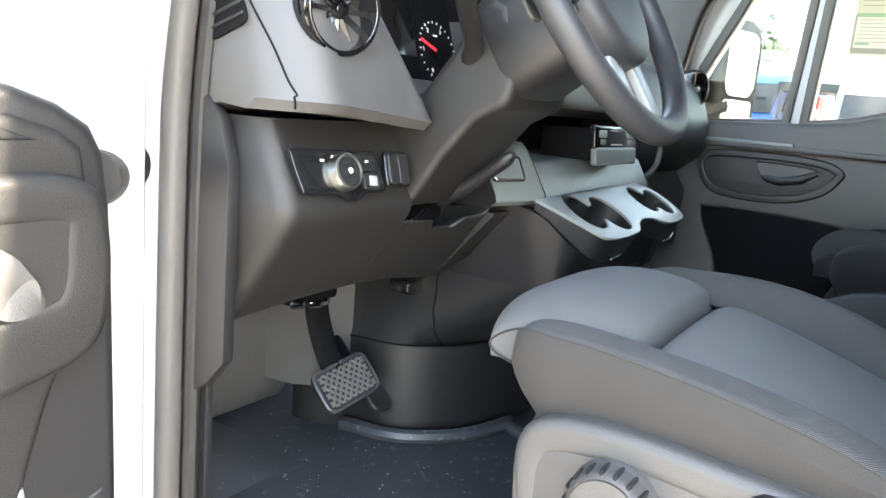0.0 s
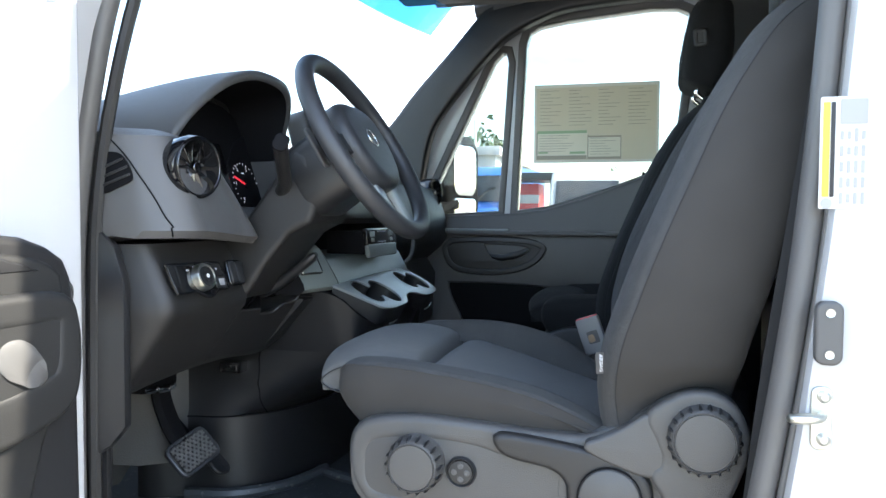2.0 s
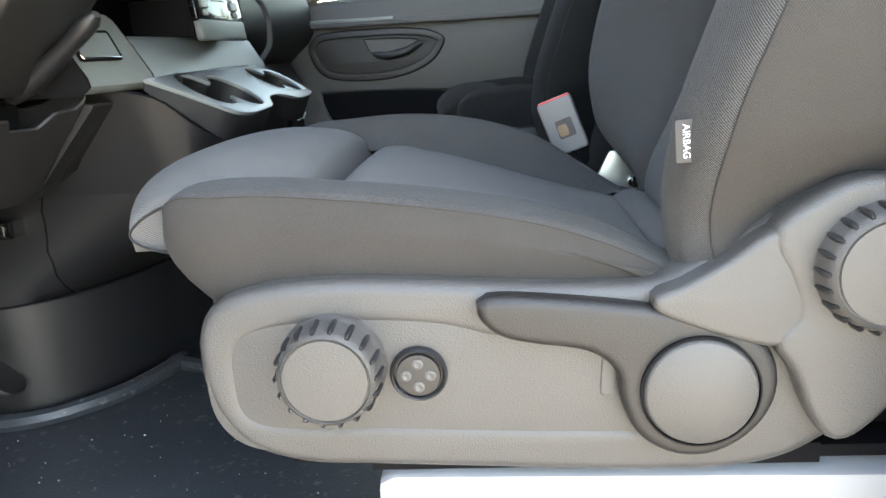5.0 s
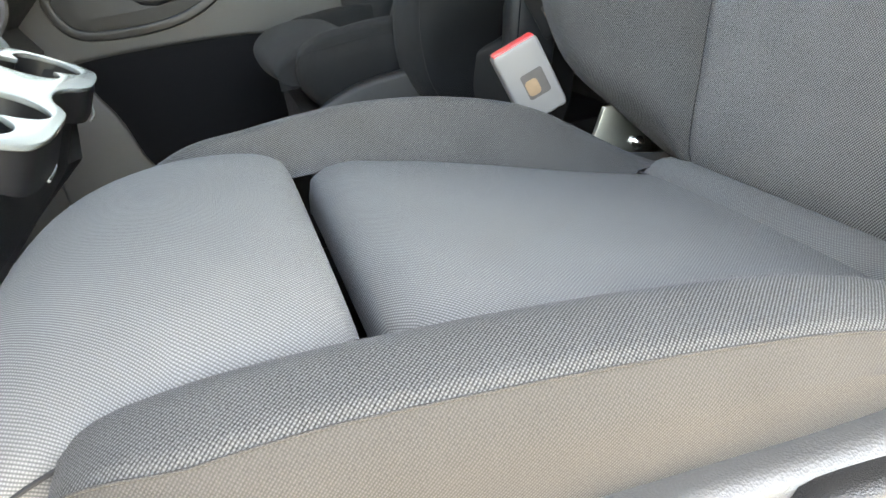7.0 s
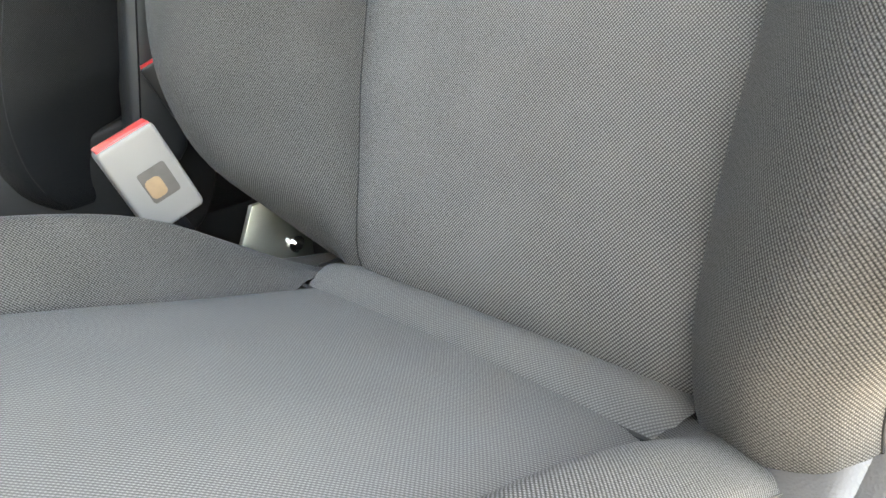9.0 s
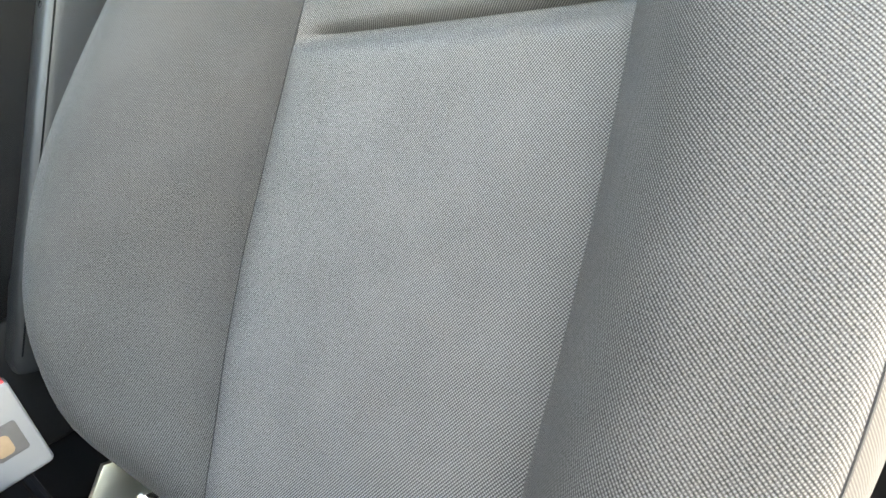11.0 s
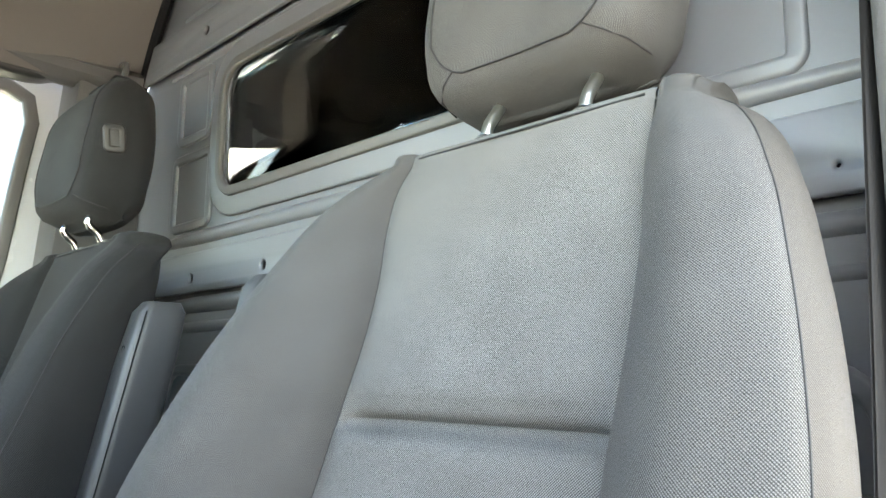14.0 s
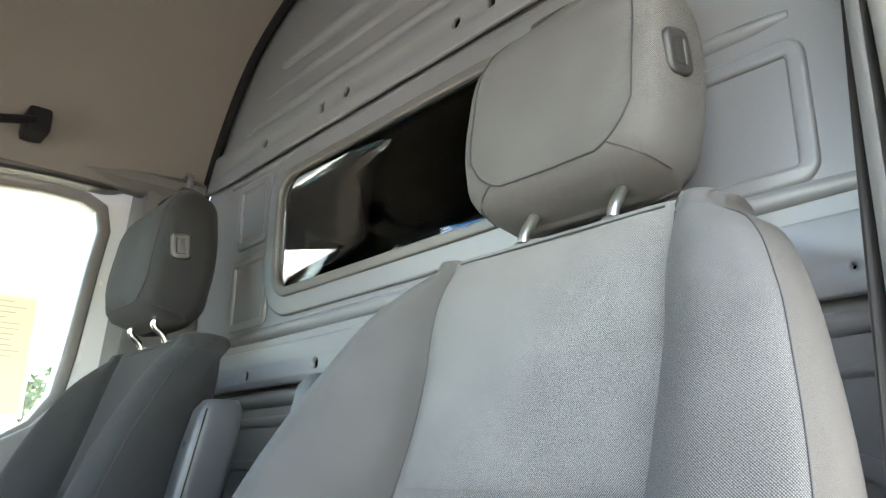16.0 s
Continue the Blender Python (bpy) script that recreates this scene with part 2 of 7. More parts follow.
def smooth_line(pts, n, closed=False):
    """n points along a Catmull-Rom curve through pts."""
    p = [Vector(q) for q in pts]
    m = len(p)
    spans = m if closed else m - 1
    out = []
    for k in range(n):
        t = k / (n if closed else n - 1) * spans
        i = min(int(t), spans - 1)
        s = t - i
        a, b, c, d = (p[(i + j) % m] if closed else p[min(max(i + j, 0), m - 1)] for j in (-1, 0, 1, 2))
        out.append(0.5 * (2 * b + (c - a) * s + (2 * a - 5 * b + 4 * c - d) * s * s + (3 * b - a - 3 * c + d) * s ** 3))
    return out


def grid(bm, rows, closed=False):
    """A sheet of quads through rows of points, with its layout in metres as UV."""
    uv = bm.loops.layers.uv.verify()
    vs = [[bm.verts.new(p) for p in r] for r in rows]
    w = len(rows[0])
    us = []
    for r in rows:
        acc = [0.0]
        for a, b in zip(r, list(r[1:]) + ([r[0]] if closed else [])):
            acc.append(acc[-1] + (Vector(b) - Vector(a)).length)
        mid = acc[len(acc) // 2]
        us.append([a - mid for a in acc])
    k = w // 2
    vv = [0.0]
    for a, b in zip(rows, rows[1:]):
        vv.append(vv[-1] + (Vector(b[k]) - Vector(a[k])).length)
    for i in range(len(rows) - 1):
        for j in range(w if closed else w - 1):
            j2 = (j + 1) % w
            try:
                f = bm.faces.new((vs[i][j], vs[i][j2], vs[i + 1][j2], vs[i + 1][j]))
            except ValueError:
                continue
            for loop, (a, b) in zip(f.loops, ((i, j), (i, j + 1), (i + 1, j + 1), (i + 1, j))):
                loop[uv].uv = (us[a][min(b, len(us[a]) - 1)], vv[a])
    return vs


def loft(rows, caps=True):
    """A closed tube through rings of points, with flat ends."""
    bm = bmesh.new()
    vs = grid(bm, rows, closed=True)
    if caps:
        for ring in (vs[0], vs[-1][::-1]):
            try:
                bm.faces.new(ring)
            except ValueError:
                pass
    bmesh.ops.recalc_face_normals(bm, faces=bm.faces)
    return bm


def box(x0, x1, y0, y1, z0, z1, bev=0.003, seg=2, bm=None, m=None):
    new_bm = bmesh.new()
    bmesh.ops.create_cube(new_bm, size=1)
    for v in new_bm.verts:
        v.co = Vector(((x0 + x1) / 2 + v.co.x * (x1 - x0), (y0 + y1) / 2 + v.co.y * (y1 - y0), (z0 + z1) / 2 + v.co.z * (z1 - z0)))
    if bev:
        bmesh.ops.bevel(new_bm, geom=list(new_bm.edges), offset=bev, segments=seg, profile=0.6, affect="EDGES")
    if m:
        bmesh.ops.transform(new_bm, matrix=m, verts=new_bm.verts)
    return join(bm, new_bm)


def join(bm, other):
    if bm is None:
        return other
    me = bpy.data.meshes.new("tmp")
    other.to_mesh(me)
    bm.from_mesh(me)
    bpy.data.meshes.remove(me)
    other.free()
    return bm


def prism(pts, axis, a0, a1, bev=0.0, seg=2, bm=None, m=None):
    """A polygon pushed along an axis. pts: (x, z) for 'y', (y, z) for 'x', (x, y) for 'z'."""
    b = bmesh.new()

    def at(p, a):
        return {"y": (p[0], a, p[1]), "x": (a, p[0], p[1]), "z": (p[0], p[1], a)}[axis]

    lo = [b.verts.new(at(p, a0)) for p in pts]
    hi = [b.verts.new(at(p, a1)) for p in pts]
    b.faces.new(lo)
    b.faces.new(hi[::-1])
    for i in range(len(pts)):
        j = (i + 1) % len(pts)
        b.faces.new((lo[j], lo[i], hi[i], hi[j]))
    bmesh.ops.recalc_face_normals(b, faces=b.faces)
    if bev:
        rim = [e for e in b.edges if e.calc_face_angle(0) > 0.6]
        bmesh.ops.bevel(b, geom=rim, offset=bev, segments=seg, profile=0.6, affect="EDGES", clamp_overlap=True)
    if m:
        bmesh.ops.transform(b, matrix=m, verts=b.verts)
    return join(bm, b)


def tube(pts, r, n=10, bm=None, caps=True, closed=False, flat=1.0, up=(0, 0, 1)):
    """A round bar along a path; r may be a list; flat squeezes it along the second axis."""
    p = [Vector(q) for q in pts]
    rows = []
    m = len(p)
    prev = None
    for i in range(m):
        if closed:
            d = p[(i + 1) % m] - p[i - 1]
        else:
            d = p[min(i + 1, m - 1)] - p[max(i - 1, 0)]
        d.normalize()
        ref = Vector(up) if prev is None else prev
        side = ref - d * ref.dot(d)
        if side.length < 1e-5:
            side = Vector((1, 0, 0)) - d * d.x
        side.normalize()
        prev = side
        other = d.cross(side)
        rad = r[i] if isinstance(r, (list, tuple)) else r
        rows.append([p[i] + (side * math.cos(a) * flat + other * math.sin(a)) * rad for a in [2 * math.pi * k / n for k in range(n)]])
    if closed:
        rows.append(rows[0])
    b = loft(rows, caps=caps and not closed)
    if closed:
        bmesh.ops.remove_doubles(b, verts=b.verts, dist=1e-6)
    return join(bm, b)


def lathe(profile, n=32, m=None, bm=None):
    """(radius, height) pairs turned about z."""
    rows = [[Vector((r * math.cos(2 * math.pi * k / n), r * math.sin(2 * math.pi * k / n), h)) for k in range(n)] for r, h in profile]
    b = loft(rows, caps=True)
    if m:
        bmesh.ops.transform(b, matrix=m, verts=b.verts)
    return join(bm, b)


def rounded(w, h, r, n=6, cx=0.0, cy=0.0):
    """A rectangle outline with round corners."""
    out = []
    for sx, sy, a0 in ((1, 1, 0), (-1, 1, 90), (-1, -1, 180), (1, -1, 270)):
        for k in range(n + 1):
            a = radians(a0 + 90 * k / n)
            out.append((cx + sx * (w / 2 - r) + r * math.cos(a), cy + sy * (h / 2 - r) + r * math.sin(a)))
    return out


def circle(r, n=24, cx=0.0, cy=0.0):
    return [(cx + r * math.cos(2 * math.pi * k / n), cy + r * math.sin(2 * math.pi * k / n)) for k in range(n)]


def plate(outline, holes, thick, bev, m, bm=None, res=2):
    """A flat plate with holes, its edges rounded, in the plane of m's x and y."""
    c = bpy.data.curves.new("tmp", "CURVE")
    c.dimensions, c.fill_mode = "2D", "BOTH"
    c.extrude, c.bevel_depth, c.bevel_resolution = max(thick / 2 - bev, 1e-5), bev, res
    for pts in (outline, *holes):
        s = c.splines.new("POLY")
        s.points.add(len(pts) - 1)
        for q, p in zip(s.points, pts):
            q.co = (p[0], p[1], 0, 1)
        s.use_cyclic_u = True
    ob = bpy.data.objects.new("tmp", c)
    me = bpy.data.meshes.new_from_object(ob)
    b = bmesh.new()
    b.from_mesh(me)
    bpy.data.objects.remove(ob)
    bpy.data.curves.remove(c)
    bpy.data.meshes.remove(me)
    bmesh.ops.transform(b, matrix=m, verts=b.verts)
    bmesh.ops.remove_doubles(b, verts=b.verts, dist=1e-5)
    return join(bm, b)


def inset(pts, d):
    """An outline moved in by d."""
    n = len(pts)
    area = sum(pts[i][0] * pts[(i + 1) % n][1] - pts[(i + 1) % n][0] * pts[i][1] for i in range(n))
    sgn = 1 if area > 0 else -1
    out = []
    for i in range(n):
        a, b, c = Vector(pts[i - 1]), Vector(pts[i]), Vector(pts[(i + 1) % n])
        t = ((b - a).normalized() + (c - b).normalized()).normalized()
        out.append((b.x - t.y * d * sgn, b.y + t.x * d * sgn))
    return out


def plane_at(origin, xaxis, yaxis):
    """A frame with its x and y along the two given ways, and z out of them."""
    x = Vector(xaxis).normalized()
    z = x.cross(Vector(yaxis)).normalized()
    y = z.cross(x)
    m = Matrix((x, y, z)).transposed().to_4x4()
    m.translation = Vector(origin)
    return m


def lettering(text, size, m, depth=0.0003):
    """Words in the built-in font as a thin mesh."""
    c = bpy.data.curves.new("tmp", "FONT")
    c.body, c.size, c.extrude = text, size, depth
    c.align_x, c.align_y = "CENTER", "CENTER"
    ob = bpy.data.objects.new("tmp", c)
    me = bpy.data.meshes.new_from_object(ob)
    b = bmesh.new()
    b.from_mesh(me)
    bpy.data.objects.remove(ob)
    bpy.data.curves.remove(c)
    bpy.data.meshes.remove(me)
    bmesh.ops.transform(b, matrix=m, verts=b.verts)
    return b


def finish(name, bm, mat, sharp=38):
    for f in bm.faces:
        f.smooth = True
    for e in bm.edges:
        if len(e.link_faces) == 2 and e.calc_face_angle(0) > radians(sharp):
            e.smooth = False
    me = bpy.data.meshes.new(name)
    bm.to_mesh(me)
    bm.free()
    me.materials.append(mat)
    return new(name, me)


BASES = {}


def thing(name, at, label, category, group="", kind=""):
    """A thing: an Empty at its base."""
    e = new(name)
    e.empty_display_size = 0.05
    e.location = at
    BASES[e.name] = Matrix.Translation(at)
    return tagged(e, label, category, group, kind)


def part(name, bm, mat, parent, label="", sharp=38):
    """One mesh, given in world places, under its thing or part."""
    ob = finish(name, bm, mat, sharp)
    ob.parent = parent
    ob.matrix_parent_inverse = BASES[parent.name].inverted()
    BASES[ob.name] = Matrix.Identity(4)
    if BASES[parent.name] == Matrix.Identity(4):
        ob.matrix_parent_inverse = Matrix.Identity(4)
    return tagged(ob, label)


def lone(name, bm, mat, label, category, group="", kind="", sharp=38):
    """A thing, or a piece of the setting, that is one mesh."""
    ob = finish(name, bm, mat, sharp)
    BASES[ob.name] = Matrix.Identity(4)
    return tagged(ob, label, category, group, kind)

# ---- the place: lot, van shell ----
GZ = 0.36          # the lot's surface
FZ = 1.06          # the cab floor
C1, C2 = 1.125, 2.115   # seat centre lines
MID = 1.62         # the van's centre line
lone("ground", box(-400, 400, -400, 400, GZ - 0.2, GZ, 0), ASPHALT, "grey asphalt of a parking lot", "ground", kind="structure")

lone("floor", box(-1.15, 0.73, 0.80, 2.50, FZ - 0.05, FZ, 0.0), MAT_RUBBER, "black rubber cab floor mat with pale dust", "floor", kind="structure")

# cab roof and headliner: an arch over the cab
arch = [(0.795, 2.46), (0.88, 2.62), (1.04, 2.80), (1.30, 2.91), (1.62, 2.945), (1.94, 2.91), (2.20, 2.80), (2.36, 2.62), (2.445, 2.46)]


def arch_at(x, lift=0.0, grow=0.0):
    k = spl((-1.0, -0.62), (-0.45, -0.44), (-0.15, -0.14), (0.15, 0.0), (0.80, 0.0))(x)
    out = []
    for y, z in [(p.x, p.y) for p in smooth_line([(a, b, 0) for a, b in arch], 40)]:
        t = max(0.0, (z - 2.46) / 0.485)
        out.append(Vector((x, MID + (y - MID) * (1 + grow), z + k * t + lift)))
    return out


bm = bmesh.new()
grid(bm, [arch_at(x) for x in np.linspace(-0.40, 0.712, 16)])
lone("ceiling", bm, LINER, "grey-brown cloth headliner arching over the cab", "headliner", kind="structure")
bm = bmesh.new()
grid(bm, [arch_at(x, 0.06, 0.06) for x in np.linspace(-0.42, 0.74, 16)])
lone("roof_skin", bm, PAINT, "white painted high roof of the van", "roof", kind="structure")

lone("headliner_edge", tube(arch_at(0.704, -0.006, -0.008), 0.013, 8), BLACK, "black strip where the headliner meets the partition", "edge trim", kind="structure")

# cargo body behind the partition
bm = box(0.78, 4.6, 0.62, 0.70, 0.75, 2.86, 0.01)
box(0.78, 4.6, 2.56, 2.64, 0.75, 2.86, 0.01, bm=bm)
box(4.6, 4.68, 0.62, 2.64, 0.75, 2.9, 0.01, bm=bm)
box(0.78, 4.6, 0.70, 2.56, 0.98, 1.03, 0.0, bm=bm)
lone("cargo_wall", bm, PAINT, "white sheet-metal cargo walls of the van", "van body", kind="structure")
bm = bmesh.new()
grid(bm, [arch_at(0.70, 0.06, 0.06), [v + Vector((3.95, 0, 0)) for v in arch_at(0.70, 0.06, 0.06)]])
lone("cargo_roof", bm, PANEL, "bare metal cargo roof", "van roof", kind="structure")
bows = thing("roof_bow", (1.6, MID, 2.4), "grey pressed-metal roof bow in the cargo hold", "roof bow", "roof bows")
part("beam", tube([v + Vector((0.9, 0, -0.0)) for v in arch_at(0.70, 0.02, 0.02)], 0.03, 6), PANEL, bows)
for k in range(1, 4):
    copy_thing(bows, pose(1.6 + 0.75 * k, MID, 2.4))

# ---- partition ----
PX = 0.722
part_ = thing("partition", (PX, MID, FZ), "grey pressed-steel cab partition with a wide window", "partition", kind="structure")
WY, WZ = 1.62, 2.283
WIN = rounded(0.83, 0.265, 0.06, 8, WY, WZ)
WINM = plane_at((PX, 0, 0), (0, 1, 0), (0, 0, 1))
edge = [(p.y, p.z) for p in arch_at(0.70)]
outline = [(0.72, FZ), (2.52, FZ), (2.52, 2.2)] + edge[::-1] + [(0.72, 2.2)]
part("sheet", plate(outline, [WIN], 0.004, 0.0008, WINM @ Matrix.Translation((0, 0, 0.002))), PANEL, part_)
frame_o = rounded(0.92, 0.355, 0.10, 8, WY, WZ)
part("window_surround", plate(frame_o, [rounded(0.84, 0.275, 0.064, 8, WY, WZ)], 0.012, 0.005, WINM @ Matrix.Translation((0, 0, -0.004))), PANEL, part_)
part("gasket", plate(rounded(0.845, 0.28, 0.066, 8, WY, WZ), [rounded(0.82, 0.255, 0.055, 8, WY, WZ)], 0.012, 0.004, WINM @ Matrix.Translation((0, 0, -0.011))), RUBBER, part_, "black rubber window gasket")
pane = part("pane", plate(rounded(0.83, 0.265, 0.06, 8, WY, WZ), [], 0.004, 0.0005, WINM @ Matrix.Translation((0, 0, 0.004))), GLASS, part_)


def holed_rail(z, h, proud, holes, squares, name, top=0.012):
    hs = [circle(r, 18, y, z + dz) for y, dz, r in holes] + [rounded(0.022, 0.030, 0.005, 2, y, z + dz) for y, dz in squares]
    o = rounded(1.62, h, 0.02, 5, MID, z)
    return part(name, plate(o, hs, 0.010, 0.004, WINM @ Matrix.Translation((0, 0, -proud))), PANEL, part_)


holed_rail(1.998, 0.075, 0.016, [(2.111, -0.012, 0.0135), (1.838, -0.01, 0.0135), (1.40, -0.01, 0.0135), (0.891, -0.014, 0.0065)], [], "hole_rail")
# black strip puts the shade into the rail's holes
part("hole_shade", box(PX - 0.003, PX - 0.002, 0.75, 2.5, 1.968, 2.028, 0), BLACK, part_)
holed_rail(2.522, 0.085, 0.016, [(2.107, 0, 0.0135), (1.775, 0, 0.0135), (1.45, 0, 0.0135), (1.13, 0, 0.0135)], [(1.866, 0), (1.365, 0)], "upper_hole_rail")
# likewise painted shade for the upper rail's holes
part("hole_shade", box(PX - 0.003, PX - 0.002, 0.95, 2.30, 2.49, 2.555, 0), BLACK, part_)


def bead(y0, z0, y1, z1, r=0.012, name="bead"):
    """A pressed ridge in the sheet."""
    part(name, tube([(PX + 0.004, y0 + (y1 - y0) * t, z0 + (z1 - z0) * t) for t in np.linspace(0, 1, 6)], [r * 0.6, r, r, r, r, r * 0.6], 10), PANEL, part_)


bead(0.80, 2.075, 2.44, 2.075, 0.016)
bead(0.80, 1.935, 2.44, 1.935, 0.018)
bead(0.80, 1.890, 2.44, 1.890, 0.012)
bead(1.15, 2.468, 2.30, 2.468, 0.012)
bead(1.00, 2.600, 2.25, 2.600, 0.014)
bead(1.08, 2.665, 2.15, 2.665, 0.012)
bead(1.14, 2.720, 2.08, 2.720, 0.020)
bead(0.925, 2.285, 1.14, 2.285, 0.011)
bead(0.80, 1.45, 2.44, 1.45, 0.018)


def pressed_panel(cy, cz, w, h, r=0.02):
    part("pressed_panel", plate(rounded(w, h, r, 6, cy, cz), [rounded(w - 0.022, h - 0.022, max(r - 0.011, 0.004), 6, cy, cz)], 0.012, 0.0055, WINM), PANEL, part_)


pressed_panel(1.025, 2.170, 0.215, 0.160)
pressed_panel(2.172, 2.372, 0.145, 0.155)
pressed_panel(2.170, 2.182, 0.170, 0.165)
pressed_panel(1.05, 1.66, 0.36, 0.30, 0.06)
pressed_panel(2.05, 1.66, 0.36, 0.30, 0.06)

# ---- passenger side: door with window, pillars ----
PY = 2.56
door2 = thing("door_2", (0.0, PY, 1.0), "closed passenger door with dark grey trim", "door", kind="structure")
win_o = [(-0.128, 1.716), (0.0, 1.733), (0.125, 1.770), (0.235, 1.806), (0.33, 1.842), (0.405, 1.890), (0.447, 1.955), (0.462, 2.05), (0.485, 2.26), (0.500, 2.37), (0.488, 2.425), (0.445, 2.446), (0.35, 2.450), (0.06, 2.425), (-0.045, 2.408), (-0.083, 2.385), (-0.097, 2.34)]
win_q = [(-0.43, 1.700), (-0.176, 1.716), (-0.140, 2.27), (-0.150, 2.318), (-0.178, 2.322), (-0.215, 2.285), (-0.435, 1.83), (-0.446, 1.73)]
skin = [(-0.75, 0.75), (0.57, 0.75), (0.57, 1.9), (0.60, 2.44), (0.555, 2.53), (0.02, 2.505), (-0.12, 2.470), (-0.235, 2.40), (-0.58, 1.76), (-0.75, 1.66)]
DM = plane_at((0, PY, 0), (1, 0, 0), (0, 0, 1))       # z of it looks to -y
part("door_frame", plate(skin, [win_o, win_q], 0.07, 0.012, DM @ Matrix.Translation((0, 0, -0.02))), PAINT, door2)


part("window_seal", plate(inset(win_o, -0.012), [inset(win_o, 0.006)], 0.03, 0.006, DM @ Matrix.Translation((0, 0, 0.005))), RUBBER, door2)
part("quarter_seal", plate(inset(win_q, -0.010), [inset(win_q, 0.006)], 0.03, 0.006, DM @ Matrix.Translation((0, 0, 0.005))), RUBBER, door2)
for nm, o in (("window_pane", win_o), ("quarter_pane", win_q)):
    p = part(nm, plate(inset(o, -0.006), [], 0.004, 0.0005, DM @ Matrix.Translation((0, 0, -0.012))), SIDE_GLASS, door2)
trim = [(-0.66, 1.00), (0.555, 1.00), (0.555, 1.885), (0.455, 1.93), (0.405, 1.874), (0.32, 1.826), (0.125, 1.754), (0.0, 1.718), (-0.12, 1.702), (-0.45, 1.69), (-0.58, 1.68)]
part("trim_panel", plate(trim, [], 0.06, 0.015, DM @ Matrix.Translation((0, 0, 0.045))), PLASTIC_GREY, door2)
part("shelf_strip", box(-0.43, 0.50, PY - 0.120, PY - 0.07, 1.640, 1.654, 0.004), PLASTIC_GREY, door2)
part("switch_strip", box(-0.39, -0.13, PY - 0.122, PY - 0.085, 1.652, 1.662, 0.004), SATIN, door2)
arm = [(-0.46, 1.10), (0.52, 1.10), (0.52, 1.642), (-0.46, 1.642)]
part("lower_trim", plate(arm, [[(p.x, p.y) for p in smooth_line([(-0.18, 1.13, 0), (0.44, 1.13, 0), (0.47, 1.32, 0), (0.24, 1.375, 0), (0.135, 1.440, 0), (-0.06, 1.466, 0), (-0.32, 1.470, 0), (-0.365, 1.452, 0), (-0.32, 1.34, 0)], 54, True)]], 0.032, 0.010, DM @ Matrix.Translation((0, 0, 0.072))), PLASTIC_GREY, door2)
# black sheet that stands in for the shade inside the door pocket
part("pocket_shade", box(-0.42, 0.49, PY - 0.0795, PY - 0.0765, 1.10, 1.49, 0), BLACK, door2)
bez = [(-0.377, 1.582), (-0.362, 1.610), (-0.325, 1.624), (-0.17, 1.628), (-0.055, 1.620), (-0.008, 1.602), (-0.004, 1.582), (-0.036, 1.540), (-0.10, 1.510), (-0.185, 1.497), (-0.30, 1.502), (-0.352, 1.527)]
bez = [(p.x, p.y) for p in smooth_line([(a, b, 0) for a, b in bez], 60, True)]
part("pull_bezel", plate(bez, [inset(bez, 0.012)], 0.012, 0.005, DM @ Matrix.Translation((0, 0, 0.091))), PLASTIC_DARK, door2)
part("pull_plate", plate(inset(bez, 0.010), [[(p.x, p.y) for p in smooth_line([(-0.222, 1.598, 0), (-0.205, 1.607, 0), (-0.09, 1.602, 0), (-0.052, 1.585, 0), (-0.08, 1.560, 0), (-0.13, 1.546, 0), (-0.19, 1.550, 0)], 36, True)]], 0.01, 0.003, DM @ Matrix.Translation((0, 0, 0.089))), PLASTIC, door2)
part("door_pull", tube([(-0.205, PY - 0.085, 1.563), (-0.155, PY - 0.098, 1.556), (-0.10, PY - 0.098, 1.568), (-0.062, PY - 0.088, 1.588)], [0.006, 0.009, 0.009, 0.006], 10, flat=1.3), PLASTIC_DARK, door2)
part("lock_pin", lathe([(0.004, 0), (0.0045, 0.02), (0.003, 0.023)], 12, Matrix.Translation((0.335, PY - 0.035, 1.842))), BLACK, door2)

# window sticker on the inside of the passenger glass
st = thing("window_sticker", (0.165, PY, 1.9), "buff paper price sticker on the passenger window", "sticker")
PAPER = material("sticker_paper", (0.62, 0.56, 0.40), 0.7, vary=0.04, patch=12)
pn = PAPER.node_tree.nodes["Principled BSDF"]
pn.inputs["Transmission Weight"].default_value = 0.0
SY = PY - 0.004


def flat(x0, x1, z0, z1, y, t=0.0006):
    return box(x0 + 0.055, x1 + 0.055, y - t, y, z0 + 0.003, z1 + 0.003, 0)


part("paper", flat(-0.111, 0.331, 1.900, 2.183, SY), PAPER, st)
BUFF = material("sticker_border", (0.70, 0.68, 0.58), 0.7, vary=0.03)
bm = flat(-0.111, 0.331, 2.172, 2.183, SY - 0.0008)
for a in ((-0.111, 0.331, 1.900, 1.909), (-0.111, -0.103, 1.909, 2.172), (0.323, 0.331, 1.909, 2.172)):
    join(bm, flat(*a, SY - 0.0008))
part("border", bm, BUFF, st)
SPRINT = material("sticker_print", (0.33, 0.30, 0.23), 0.7)
SGREEN = material("sticker_green", (0.30, 0.42, 0.24), 0.7)
SPALE = material("sticker_pale_box", (0.68, 0.64, 0.50), 0.7)
random.seed(4)
for x0, x1, z0, z1 in ((-0.102, 0.082, 1.918, 2.012), (0.085, 0.20, 1.922, 1.992)):
    part("pale_box", flat(x0, x1, z0, z1, SY - 0.0009), SPALE, st)
